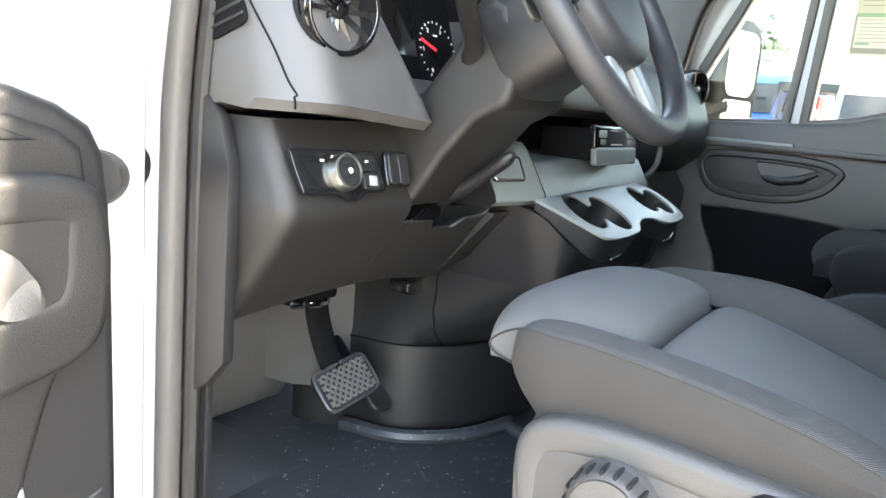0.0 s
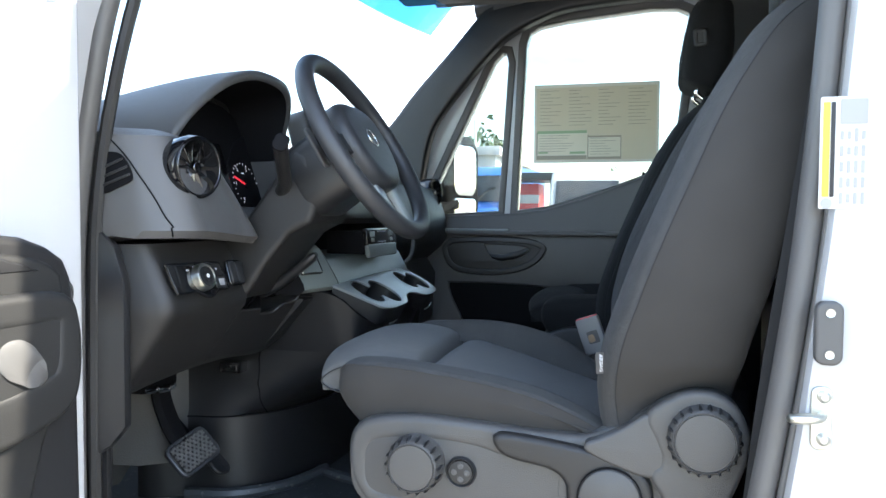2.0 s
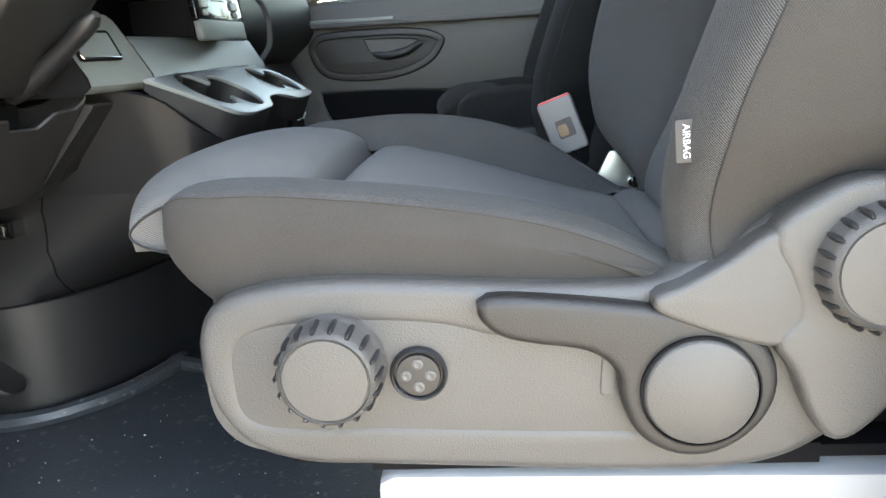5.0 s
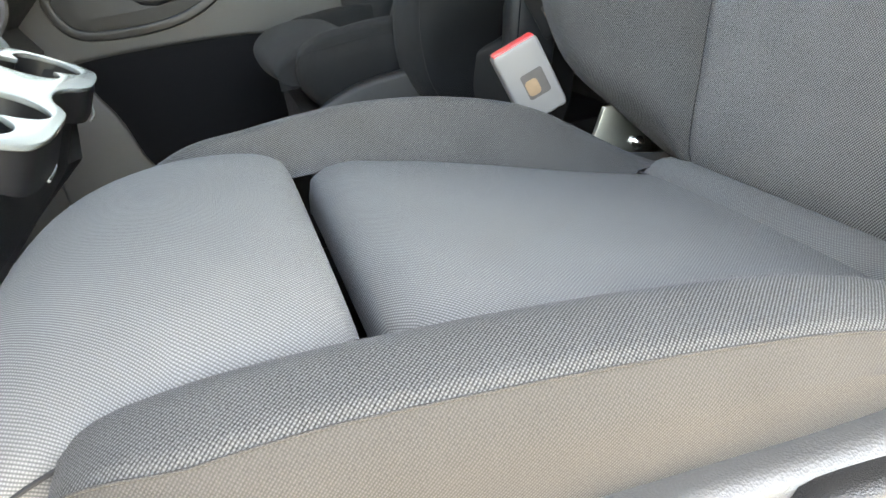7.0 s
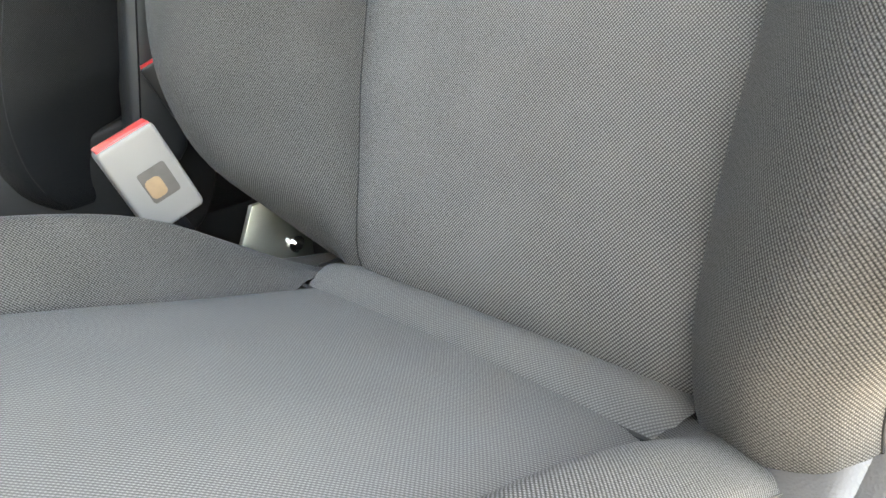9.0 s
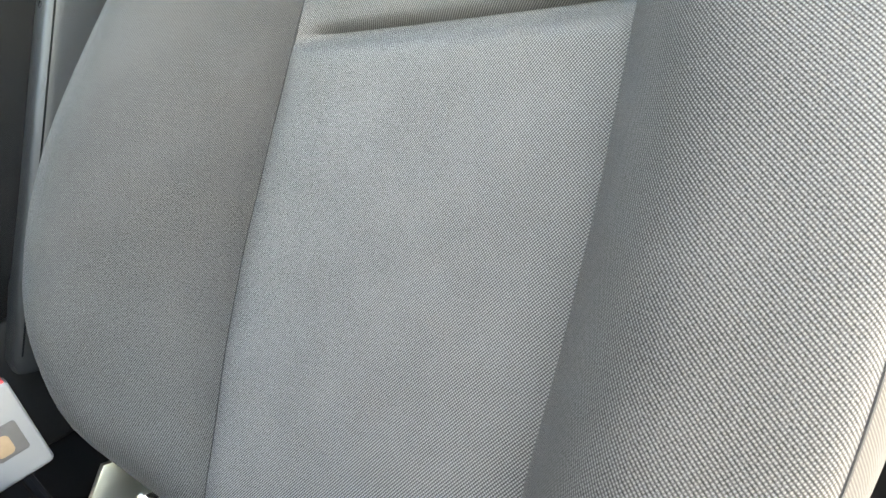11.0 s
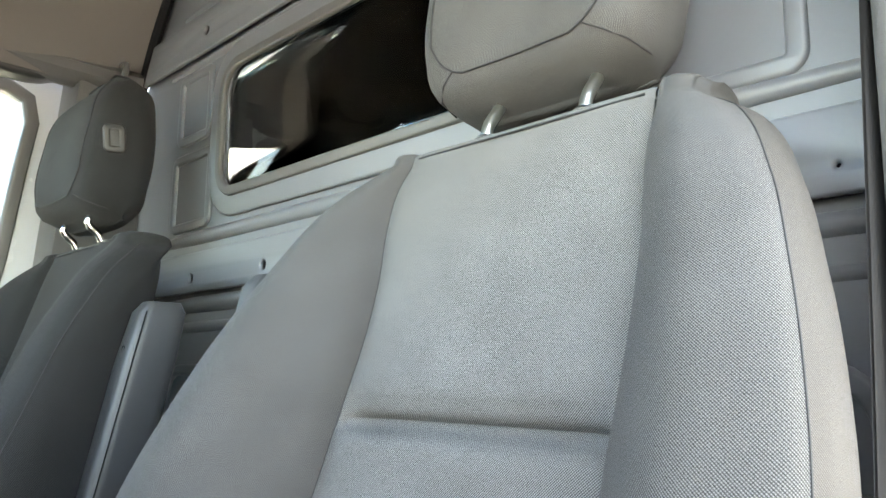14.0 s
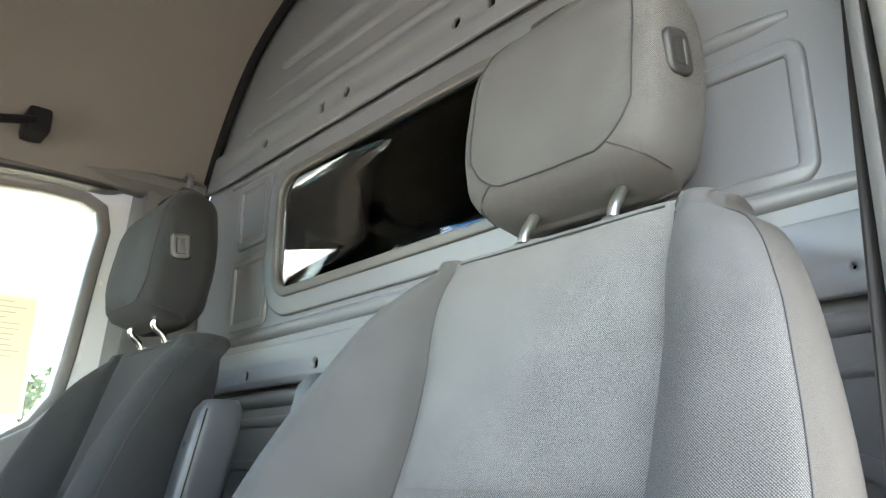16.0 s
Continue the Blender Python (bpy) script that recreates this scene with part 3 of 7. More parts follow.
for x0, x1, z0, z1, mm in ((-0.100, 0.080, 2.006, 2.016, SGREEN), (-0.100, 0.080, 1.912, 1.926, SPRINT), (0.085, 0.20, 1.990, 1.996, SPRINT), (0.085, 0.20, 1.912, 1.920, SPRINT), (-0.095, -0.06, 1.934, 1.940, SGREEN), (0.02, 0.075, 1.932, 1.940, SGREEN), (-0.102, -0.098, 1.912, 2.012, SPRINT), (0.083, 0.086, 1.912, 2.0, SPRINT), (0.199, 0.202, 1.912, 1.996, SPRINT)):
    part("print_bar", flat(x0, x1, z0, z1, SY - 0.0014), mm, st)
bm = None
for k in range(11):
    z = 2.160 - k * 0.0125
    for a in range(4):
        x = -0.09 + a * 0.105
        bm = join(bm, flat(x, x + random.uniform(0.03, 0.085), z, z + 0.0018, SY - 0.0014)) if bm else flat(x, x + 0.07, z, z + 0.0018, SY - 0.0014)
for k in range(7):
    z = 1.998 - k * 0.0095
    join(bm, flat(-0.09, -0.09 + random.uniform(0.08, 0.15), z, z + 0.0015, SY - 0.0014))
    join(bm, flat(0.092, 0.092 + random.uniform(0.05, 0.1), z - 0.012, z - 0.0105, SY - 0.0014))
part("print_block", bm, SPRINT, st)

# A-pillars, windscreen, cowl
for name, y0, y1, s in (("a_pillar_1", 0.80, 0.86, -1),):
    path = [(-0.98, 0, 1.66), (-0.79, 0, 1.82), (-0.52, 0, 2.12), (-0.35, 0, 2.35), (-0.22, 0, 2.50), (-0.0, 0, 2.56)]
    yy = [(y0 + y1) / 2 + (0.0 if k < 3 else -0.02 * s * (k - 2)) for k in range(6)]
    bm = tube(smooth_line([(p[0], y, p[2]) for p, y in zip(path, yy)], 16), 0.075, 10, flat=0.55)
    lone(name, bm, PLASTIC_DARK, "dark grey moulded trim of the windscreen pillar", "pillar trim", kind="structure")
bm = prism([(p.x, p.y) for p in smooth_line([(a, b, 0) for a, b in ((-0.470, 1.70), (-0.461, 1.81), (-0.430, 1.985), (-0.375, 2.090), (-0.262, 2.225), (-0.178, 2.315), (-0.122, 2.358), (-0.028, 2.402), (0.08, 2.432), (0.32, 2.450), (0.50, 2.455), (0.53, 2.52), (0.0, 2.56), (-0.20, 2.47), (-0.259, 2.413), (-0.356, 2.303), (-0.488, 2.161), (-0.601, 2.025), (-0.80, 1.83), (-0.98, 1.68))], 90, True)], "y", 2.455, 2.522, 0.016, 3)
lone("a_pillar_2", bm, PLASTIC_DARK, "dark grey moulded trim of the windscreen pillar", "pillar trim", kind="structure")
ws = thing("windscreen", (-0.9, MID, 1.8), "raked curved windscreen glass with a blue top band", "windscreen", kind="structure")


def screen(u, v):
    y = 0.76 + u * 1.72
    bow = -0.16 * (1 - (2 * u - 1) ** 2)
    return Vector((-1.00 + 0.66 * v + bow * (1 - 0.3 * v), y, 1.70 + 0.78 * v))


bm = bmesh.new()
grid(bm, [[screen(u, v) for u in np.linspace(0, 1, 24)] for v in np.linspace(0, 0.86, 10)])
p = part("pane", bm, GLASS, ws)
bm = bmesh.new()
grid(bm, [[screen(u, v) for u in np.linspace(0, 1, 24)] for v in np.linspace(0.86, 1.0, 3)])
p = part("tint_band", bm, TINTBAND, ws, "blue shade band")
lone("windscreen_header", box(-0.52, -0.26, 0.80, 2.44, 2.465, 2.53, 0.02), LINER, "headliner edge above the windscreen", "header trim", kind="structure")
lone("firewall", box(-1.16, -1.12, 0.78, 2.46, 0.9, 1.70, 0.0), PLASTIC_DARK, "dark bulkhead under the windscreen", "bulkhead", kind="structure")
lone("bonnet", box(-2.0, -1.16, 0.72, 2.52, 0.75, 1.55, 0.12, 4), PAINT, "white sloping bonnet of the van", "bonnet", kind="structure")

# passenger B-pillar trim and side trim above the door
bm = prism([(0.515, 1.05), (0.7205, 1.05), (0.7205, 2.60), (0.57, 2.60), (0.56, 2.47), (0.53, 2.0)], "y", 2.43, 2.56, 0.012)
lone("b_pillar_2", bm, PLASTIC_GREY, "grey moulded trim of the passenger B-pillar", "pillar trim", kind="structure")
bm = tube(smooth_line([(-0.26, 2.50, 2.44), (0.04, 2.49, 2.495), (0.30, 2.48, 2.50), (0.50, 2.47, 2.49), (0.70, 2.44, 2.48)], 20), 0.045, 10, flat=0.8)
lone("trim", bm, PLASTIC_GREY, "brown-grey moulding over the passenger door", "side trim", kind="structure")

# ---- driver's side: door opening ----
# seal along the opening
def side_seal(name, pts, r, label):
    return lone(name, tube(smooth_line(pts, 40), r, 12, flat=0.8), RUBBER, label, "door seal", kind="structure")


side_seal("door_seal_front", [(-0.535, 0.772, 0.95), (-0.534, 0.772, 1.25), (-0.533, 0.772, 1.45), (-0.527, 0.772, 1.68), (-0.493, 0.772, 1.90), (-0.44, 0.778, 2.10), (-0.31, 0.79, 2.38), (-0.15, 0.80, 2.46), (0.2, 0.80, 2.47)], 0.017, "grey rubber door seal along the A-pillar")
side_seal("door_seal_rear", [(0.426, 0.775, 0.95), (0.455, 0.775, 1.23), (0.494, 0.775, 1.49), (0.519, 0.775, 1.69), (0.540, 0.775, 1.955), (0.552, 0.78, 2.2), (0.527, 0.79, 2.42), (0.45, 0.80, 2.465), (0.2, 0.80, 2.47)], 0.020, "grey rubber door seal along the B-pillar")
side_seal("door_seal_lip", [(0.446, 0.762, 0.98), (0.474, 0.762, 1.23), (0.512, 0.762, 1.49), (0.536, 0.762, 1.69), (0.556, 0.762, 1.955), (0.568, 0.767, 2.2), (0.544, 0.777, 2.43)], 0.006, "grey rubber outer lip of the door seal")
bm = prism([(0.465, 0.80), (0.76, 0.80), (0.76, 2.5), (0.57, 2.5), (0.555, 1.95), (0.535, 1.69), (0.508, 1.45), (0.472, 1.20)], "y", 0.735, 0.80, 0.012)
prism([(0.600, 0.742), (0.640, 0.700), (0.700, 0.640), (0.740, 0.618), (0.790, 0.612), (0.790, 0.742)], "z", 0.80, 2.86, 0.012, bm=bm)
lone("b_pillar_1", bm, PAINT, "white painted B-pillar door jamb", "door jamb", kind="structure")
lone("pillar_edge_trim", tube(smooth_line([(-0.512, 0.787, 1.02), (-0.511, 0.787, 1.30), (-0.508, 0.787, 1.55), (-0.500, 0.787, 1.72), (-0.470, 0.790, 1.90), (-0.41, 0.795, 2.10), (-0.29, 0.80, 2.36)], 30), 0.010, 8), PLASTIC, "grey plastic edging beside the door seal", "pillar trim", kind="structure")
bm = prism([(-0.548, 0.80), (-0.536, 1.68), (-0.48, 1.98), (-0.33, 2.40), (-0.36, 2.42), (-0.62, 2.05), (-0.95, 1.70), (-1.1, 1.60), (-1.1, 0.80)], "y", 0.66, 0.775, 0.012)
lone("a_pillar_jamb", bm, PAINT, "white painted front door jamb beside the dashboard", "door jamb", kind="structure")
bm = prism([(-0.50, 0.86), (0.46, 0.86), (0.46, 0.98), (-0.50, 0.98)], "y", 0.66, 0.82, 0.015)
lone("door_sill", bm, PLASTIC_DARK, "black plastic entry step", "sill", kind="structure")
lone("sill_inner_trim", prism([(-0.52, 1.02), (-0.50, 1.10), (-0.50, 1.33), (-0.80, 1.33), (-0.80, 1.02)], "y", 0.800, 0.812, 0.003), PLASTIC_DARK, "black plastic lining low on the footwell side", "footwell lining", kind="structure")
bm = prism([(-0.51, 1.320), (-0.48, 1.340), (-0.452, 1.372), (-0.452, 1.60), (-0.468, 1.655), (-0.52, 1.70), (-0.75, 1.70), (-0.75, 1.30)], "y", 0.783, 0.80, 0.004)
lone("kick_panel", bm, PLASTIC_DARK, "dark grey footwell side panel", "kick panel", kind="structure")
bm = tube(smooth_line([(-0.30, 0.74, 2.44), (0.1, 0.74, 2.50), (0.5, 0.74, 2.49), (0.76, 0.72, 2.46)], 16), 0.05, 8)
lone("cant_rail", bm, PAINT, "white roof rail over the driver's door opening", "roof rail", kind="structure")

lone("b_pillar_trim", prism([(0.43, 1.06), (0.452, 1.23), (0.492, 1.49), (0.517, 1.69), (0.537, 1.955), (0.550, 2.2), (0.550, 2.44), (0.716, 2.44), (0.716, 1.06)], "y", 0.803, 0.815, 0.003), PLASTIC, "dark grey inner trim of the driver's B-pillar", "pillar trim", kind="structure")

# added dark block, keeps the gap between seat back and pillar dark
lone("dark_gap_filler", loft([[Vector((0.635 + a * w, 0.885 + b * d, z)) for a, b in rounded(2, 2, 0.5, 5)] for z, w, d in ((1.062, 0.080, 0.060), (1.50, 0.080, 0.060), (1.62, 0.078, 0.056), (1.68, 0.070, 0.045), (1.705, 0.050, 0.030))]), PLASTIC_DARK, "dark block added to fill the gap behind the driver seat", "belt cover", kind="structure")

# ---- seats ----
def make_seat(cx, dx, dz, driver):
    """A bucket seat of woven cloth: cushion, backrest, headrest, side shields."""
    kind = "driver" if driver else "passenger"
    s = thing("driver_seat" if driver else "bucket_seat", (0.1 + dx, cx, 1.23 + dz), "dark grey woven cloth driver seat with headrest" if driver else "woven cloth passenger seat with headrest and armrest, shade put into its colour", "car seat", "cab seats")
    O = Vector((dx, cx, dz))
    # the passenger seat takes the cloths darkened for shade
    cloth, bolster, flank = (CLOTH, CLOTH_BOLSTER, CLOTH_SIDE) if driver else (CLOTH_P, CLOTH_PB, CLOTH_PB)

    def P(x, w, z):
        return O + Vector((x, w, z))

    # backrest
    near_seam = spl((1.335, 0.160), (1.39, 0.158), (1.45, 0.151), (1.52, 0.149), (1.58, 0.152), (1.65, 0.156), (1.75, 0.158), (1.82, 0.160), (1.90, 0.157), (1.96, 0.149), (2.025, 0.146))
    far_seam = spl((1.335, 0.118), (1.39, 0.118), (1.43, 0.123), (1.47, 0.143), (1.52, 0.165), (1.575, 0.178), (1.65, 0.175), (1.75, 0.165), (1.84, 0.157), (1.90, 0.160), (1.95, 0.168), (2.00, 0.165), (2.025, 0.152))

    def hwc(z):
        return (near_seam(z) + far_seam(z)) / 2

    xc = spl((1.335, 0.350), (1.36, 0.326), (1.385, 0.313), (1.42, 0.317), (1.47, 0.345), (1.55, 0.388), (1.68, 0.434), (1.752, 0.456), (1.88, 0.497), (2.025, 0.540))
    xb = spl((1.335, 0.318), (1.36, 0.292), (1.387, 0.277), (1.44, 0.266), (1.508, 0.270), (1.595, 0.296), (1.741, 0.353), (1.905, 0.431), (1.983, 0.486), (2.025, 0.535))
    hw = spl((1.335, 0.255), (1.36, 0.272), (1.39, 0.283), (1.44, 0.292), (1.54, 0.300), (1.70, 0.299), (1.77, 0.293), (1.86, 0.279), (1.93, 0.260), (1.98, 0.236), (2.008, 0.211), (2.025, 0.186))
    wide = spl((1.335, 0.0), (1.75, 0.0), (1.90, 0.010), (2.025, 0.035))      # the passenger's backrest ends squarer
    xk = spl((1.335, 0.43), (1.36, 0.44), (1.50, 0.465), (1.70, 0.520), (1.90, 0.580), (2.025, 0.612))
    lum = 1.752
    zs = sorted(set(list(np.linspace(1.335, 2.025, 60)) + [lum - 0.016, lum - 0.009, lum - 0.004, lum, lum + 0.004, lum + 0.010, lum + 0.018, lum + 0.028]))

    def cs(z):
        return (far_seam(z) - near_seam(z)) / 2 if driver else 0.0

    lean = spl((1.335, 0.0), (1.36, 0.0), (1.50, 0.040), (1.65, 0.044), (1.77, 0.026), (1.90, 0.004), (2.025, 0.0))

    under = spl((1.335, 0.058), (1.378, 0.050), (1.413, 0.034), (1.45, 0.012), (1.50, 0.0), (2.03, 0.0))      # the aisle bolster draws back at its foot
    foot = spl((1.335, 0.030), (1.40, 0.038), (1.435, 0.040), (1.465, 0.027), (1.50, 0.010), (1.54, 0.0), (2.03, 0.0))      # the door side draws in behind the shield
    tuck = spl((1.335, 0.05), (1.40, 0.046), (1.44, 0.030), (1.50, 0.006), (1.53, 0.0), (2.03, 0.0))

    def half(z, sgn):
        # the bolster next to the aisle bulges out further than the one at the door
        c, a, b, h, k = hwc(z) + sgn * cs(z), xc(z), xb(z), hw(z) + (0.0 if driver else wide(z)) + lean(z) * ((0.9 if sgn > 0 else -0.12) if driver else 0.0) - ((tuck(z) if sgn > 0 else foot(z)) if driver else 0.0), xk(z)
        if driver and sgn > 0:
            b += under(z)
        d = h - c
        bol = smooth_line([(c, a + 0.007, 0), (c + 0.010, a * 0.72 + b * 0.28 - 0.004, 0), (c + 0.32 * d, a * 0.22 + b * 0.78, 0), (c + 0.56 * d, b, 0), (c + 0.82 * d, b + 0.006, 0), (h - 0.007, b + 0.016, 0), (h - 0.001, b + 0.028, 0)], 26)
        q = min(1.0, max(0.0, (1.50 - z) / 0.07)) * 0.034
        side = smooth_line([(h - 0.001, b + 0.028, 0), (h + 0.003 - 0.2 * q, b + 0.046, 0), (h + 0.002 - 0.6 * q, b + 0.078, 0), (h - 0.009 - q, (b + 0.07 + k) / 2, 0), (h - 0.026 - q, k - 0.012, 0), (h - 0.050 - q, k, 0)], 16)
        top = max(0.0, (z - 1.90) / 0.125) ** 2

        def rise(w):
            # the bolster's end swells above the panel, then rolls over to the side
            r = min(1.0, max(0.0, (w - c) / (h - c)))
            return top * (0.004 * math.sin(math.pi * r) - 0.004 * r ** 3)

        return [[P(p.y, sgn * p.x, z + rise(p.x)) for p in q] for q in (bol, side)]

    def centre(z):
        c, a = hwc(z), xc(z)
        g = 0.030 * math.exp(-((z - lum) / 0.007) ** 2) + (0.011 * math.exp(-((z - lum - 0.012) / 0.014) ** 2) if z > lum else -0.003 * math.exp(-((z - lum + 0.02) / 0.02) ** 2))
        out = []
        for t in np.linspace(-1, 1, 41):
            e = abs(t) ** 10
            out.append(P(a + g * (1 - e) + 0.007 * e + 0.004 * (1 - t * t) - 0.002, cs(z) + t * c, z))
        return out

    def crown(rows, mid, lift=1.0):
        """Rows that close the top in a low dome."""
        last = rows[-1]
        out = list(rows)
        for k, up in ((0.05, 0.007), (0.14, 0.012), (0.45, 0.016), (1.0, 0.017)):
            out.append([p.lerp(Vector((mid.x, p.y * 0.999 + mid.y * 0.001, p.z)), k) + Vector((0, 0, up * lift)) for p in last])
        return out

    mid = P(0.58, 0, 2.025)
    back = part("backrest", (lambda b: (grid(b, crown([centre(z) for z in zs], mid)), b)[1])(bmesh.new()), CLOTH_BACK if driver else cloth, s, sharp=70)
    for sgn in (-1, 1):
        bol = [half(z, sgn)[0] for z in zs]
        b = bmesh.new()
        grid(b, crown(bol, mid))
        part("back_bolster", b, bolster, s, sharp=70)
        b = bmesh.new()
        grid(b, crown([half(z, sgn)[1] for z in zs], mid))
        part("side_cover", b, flank, s, sharp=70)
        part("piping", tube([half(z, sgn)[0][-1] + Vector((-0.0005, 0, 0)) for z in zs[3:]], 0.0008, 6), STITCH, s)
    b = bmesh.new()
    grid(b, [[half(z, -1)[1][-1].lerp(half(z, 1)[1][-1], t) + Vector((0.012 * (1 - (2 * t - 1) ** 4), 0, 0)) for t in np.linspace(0, 1, 8)] for z in zs[::3] + [zs[-1]]])
    part("back_shell", b, PLASTIC_DARK, s)
    part("top_seam", tube([P(xc(2.025) + 0.002, w, 2.0310) for w in np.linspace(-0.138, 0.138, 12)], 0.0012, 6), STITCH, s)

    for sgn in (-1, 1):
        part("panel_seam", tube([P(xc(z) + 0.0055, cs(z) + sgn * hwc(z), z) for z in zs[4:]], 0.0011, 6), STITCH, s)

    # headrest
    hx = 0.0 if driver else -0.055

    def hring(z, k):
        f = hx + spl((2.075, 0.606), (2.085, 0.580), (2.100, 0.553), (2.112, 0.545), (2.14, 0.542), (2.23, 0.550), (2.31, 0.573), (2.355, 0.615))(z)
        r = hx + spl((2.075, 0.650), (2.09, 0.664), (2.14, 0.676), (2.26, 0.682), (2.33, 0.668), (2.355, 0.640))(z)
        w = spl((2.075, 0.112), (2.085, 0.122), (2.105, 0.134), (2.14, 0.142), (2.21, 0.146), (2.29, 0.138), (2.335, 0.112), (2.355, 0.072))(z)
        m = (f + r) / 2
        pts = [(f + 0.002, 0), (f, w * 0.5), (f + 0.003, w * 0.80), (f + 0.018, w * 0.965), (m, w), (r - 0.03, w * 0.95), (r - 0.008, w * 0.75), (r, w * 0.4), (r, 0), (r, -w * 0.4), (r - 0.008, -w * 0.75), (r - 0.03, -w * 0.95), (m, -w), (f + 0.018, -w * 0.965), (f + 0.003, -w * 0.80), (f, -w * 0.5)]
        return [P(p.x, p.y + (0.007 if driver else 0.0), z) for p in smooth_line([(a, c, 0) for a, c in pts], 64, True)]

    hz = list(2.075 + 0.280 * (0.5 - 0.5 * np.cos(np.linspace(0, math.pi, 26))))
    rows = [hring(z, 0) for z in hz]
    hm = P(0.622 + hx, 0, 0)
    lo, hi = rows[0], rows[-1]
    rows = [[p.lerp(Vector((hm.x, hm.y, p.z)), q) - Vector((0, 0, d)) for p in lo] for q, d in ((0.97, 0.004), (0.6, 0.004), (0.15, 0.003))] + rows + [[p.lerp(Vector((hm.x, hm.y, p.z)), q) + Vector((0, 0, d)) for p in hi] for q, d in ((0.2, 0.004), (0.6, 0.008), (0.97, 0.009))]
    b = bmesh.new()
    grid(b, rows, closed=True)
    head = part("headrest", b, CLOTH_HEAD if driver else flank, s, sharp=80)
    # front panel seam: down both sides, round the lower corners and across
    for sgn in (-1, 1):
        zz = [z for z in hz if 2.150 < z < 2.345]
        edge_pts = [hring(z, 0)[8 if sgn > 0 else 56] for z in zz]
        low = [hring(2.138, 0)[7 if sgn > 0 else 57], hring(2.126, 0)[6 if sgn > 0 else 58], hring(2.118, 0)[5 if sgn > 0 else 59], hring(2.113, 0)[4 if sgn > 0 else 60]]
        part("headrest_seam", tube([p + Vector((-0.0007, sgn * 0.0006, -0.0003)) for p in edge_pts[::-1] + low], 0.0011, 6), STITCH, head)
        part("headrest_seam", tube([hring(z, 0)[i] + Vector((0, sgn * 0.0008, -0.0006)) for z, i in ((2.118, 5 if sgn > 0 else 59), (2.108, 7 if sgn > 0 else 57), (2.098, 10 if sgn > 0 else 54), (2.090, 13 if sgn > 0 else 51))], 0.0010, 6), STITCH, head)
    part("headrest_seam", tube([p + Vector((-0.0006, 0, -0.0004)) for p in (hring(2.113, 0)[60:] + hring(2.113, 0)[:5])], 0.0012, 6), STITCH, head)
    bm_ = plane_at(P(0.588 + hx, -0.1375 if driver else -0.1445, 2.210), (1, -0.14, 0.10), (-0.08, 0, 1))
    part("button_bezel", plate(rounded(0.030, 0.044, 0.008, 5), [rounded(0.021, 0.034, 0.005, 5)], 0.012, 0.004, bm_), PLASTIC, head)
    part("release_button", plate(rounded(0.020, 0.033, 0.005, 5), [], 0.009, 0.003, bm_), PLASTIC, head, "dark plastic headrest button")
    for w in (-0.062, 0.062):
        part("post", tube(smooth_line([P(0.568, w, 2.010), P(0.568 + hx * 0.3, w, 2.050), P(0.584 + hx, w, 2.075), P(0.610 + hx, w, 2.110)], 12), 0.0065, 12), CHROME if not driver else STEEL, s, "bright metal headrest post")
        part("post_collar", lathe([(0.012, 0), (0.013, 0.006), (0.010, 0.009)], 18, Matrix.Translation(P(0.568, w, 2.036))), PLASTIC_DARK if driver else SATIN, s)

    # cushion, a touch off the backrest's centre
    O = O + Vector((0, -0.013 if driver else 0, 0))
    O0 = O

    def P(x, w, z):
        # the passenger's cushion is short, without a drawn-out thigh pad
        return O0 + Vector((x, w, z)) if driver else O0 + Vector((0.065 + (x + 0.205) * 0.85, w, z + 0.006))

    zc = spl((-0.018, 1.425), (-0.016, 1.440), (-0.008, 1.454), (0.008, 1.459), (0.05, 1.452), (0.12, 1.432), (0.20, 1.406), (0.275, 1.384))
    zb = spl((-0.156, 1.440), (-0.151, 1.454), (-0.140, 1.467), (-0.11, 1.483), (-0.05, 1.490), (0.05, 1.491), (0.12, 1.479), (0.19, 1.454), (0.25, 1.414), (0.28, 1.393), (0.32, 1.370), (0.345, 1.358))
    zn = spl((-0.156, 1.438), (-0.151, 1.452), (-0.142, 1.463), (-0.125, 1.472), (-0.10, 1.476), (-0.06, 1.476), (0.0, 1.471), (0.06, 1.464), (0.11, 1.456), (0.18, 1.440), (0.23, 1.421), (0.27, 1.401), (0.30, 1.389), (0.345, 1.376))
    xs = [-0.018, -0.0175, -0.016, -0.012, -0.007] + list(np.linspace(0.0, 0.275, 30))
    rows = []
    for x in xs:
        r = []
        for t in np.linspace(-1, 1, 41):
            e = abs(t) ** 12
            r.append(P(x, t * 0.147, zc(x) - 0.006 * e + 0.003 * (1 - t * t)))
        rows.append(r)
    b = bmesh.new()
    grid(b, rows)
    part("cushion", b, cloth, s, sharp=70)
    # thigh pad in front of it
    prof = smooth_line([(-0.130, 1.409, 0), (-0.170, 1.410, 0), (-0.198, 1.420, 0), (-0.214, 1.440, 0), (-0.206, 1.463, 0), (-0.170, 1.482, 0), (-0.115, 1.489, 0), (-0.065, 1.485, 0), (-0.038, 1.476, 0), (-0.027, 1.462, 0), (-0.024, 1.425, 0)], 52)
    rows = []
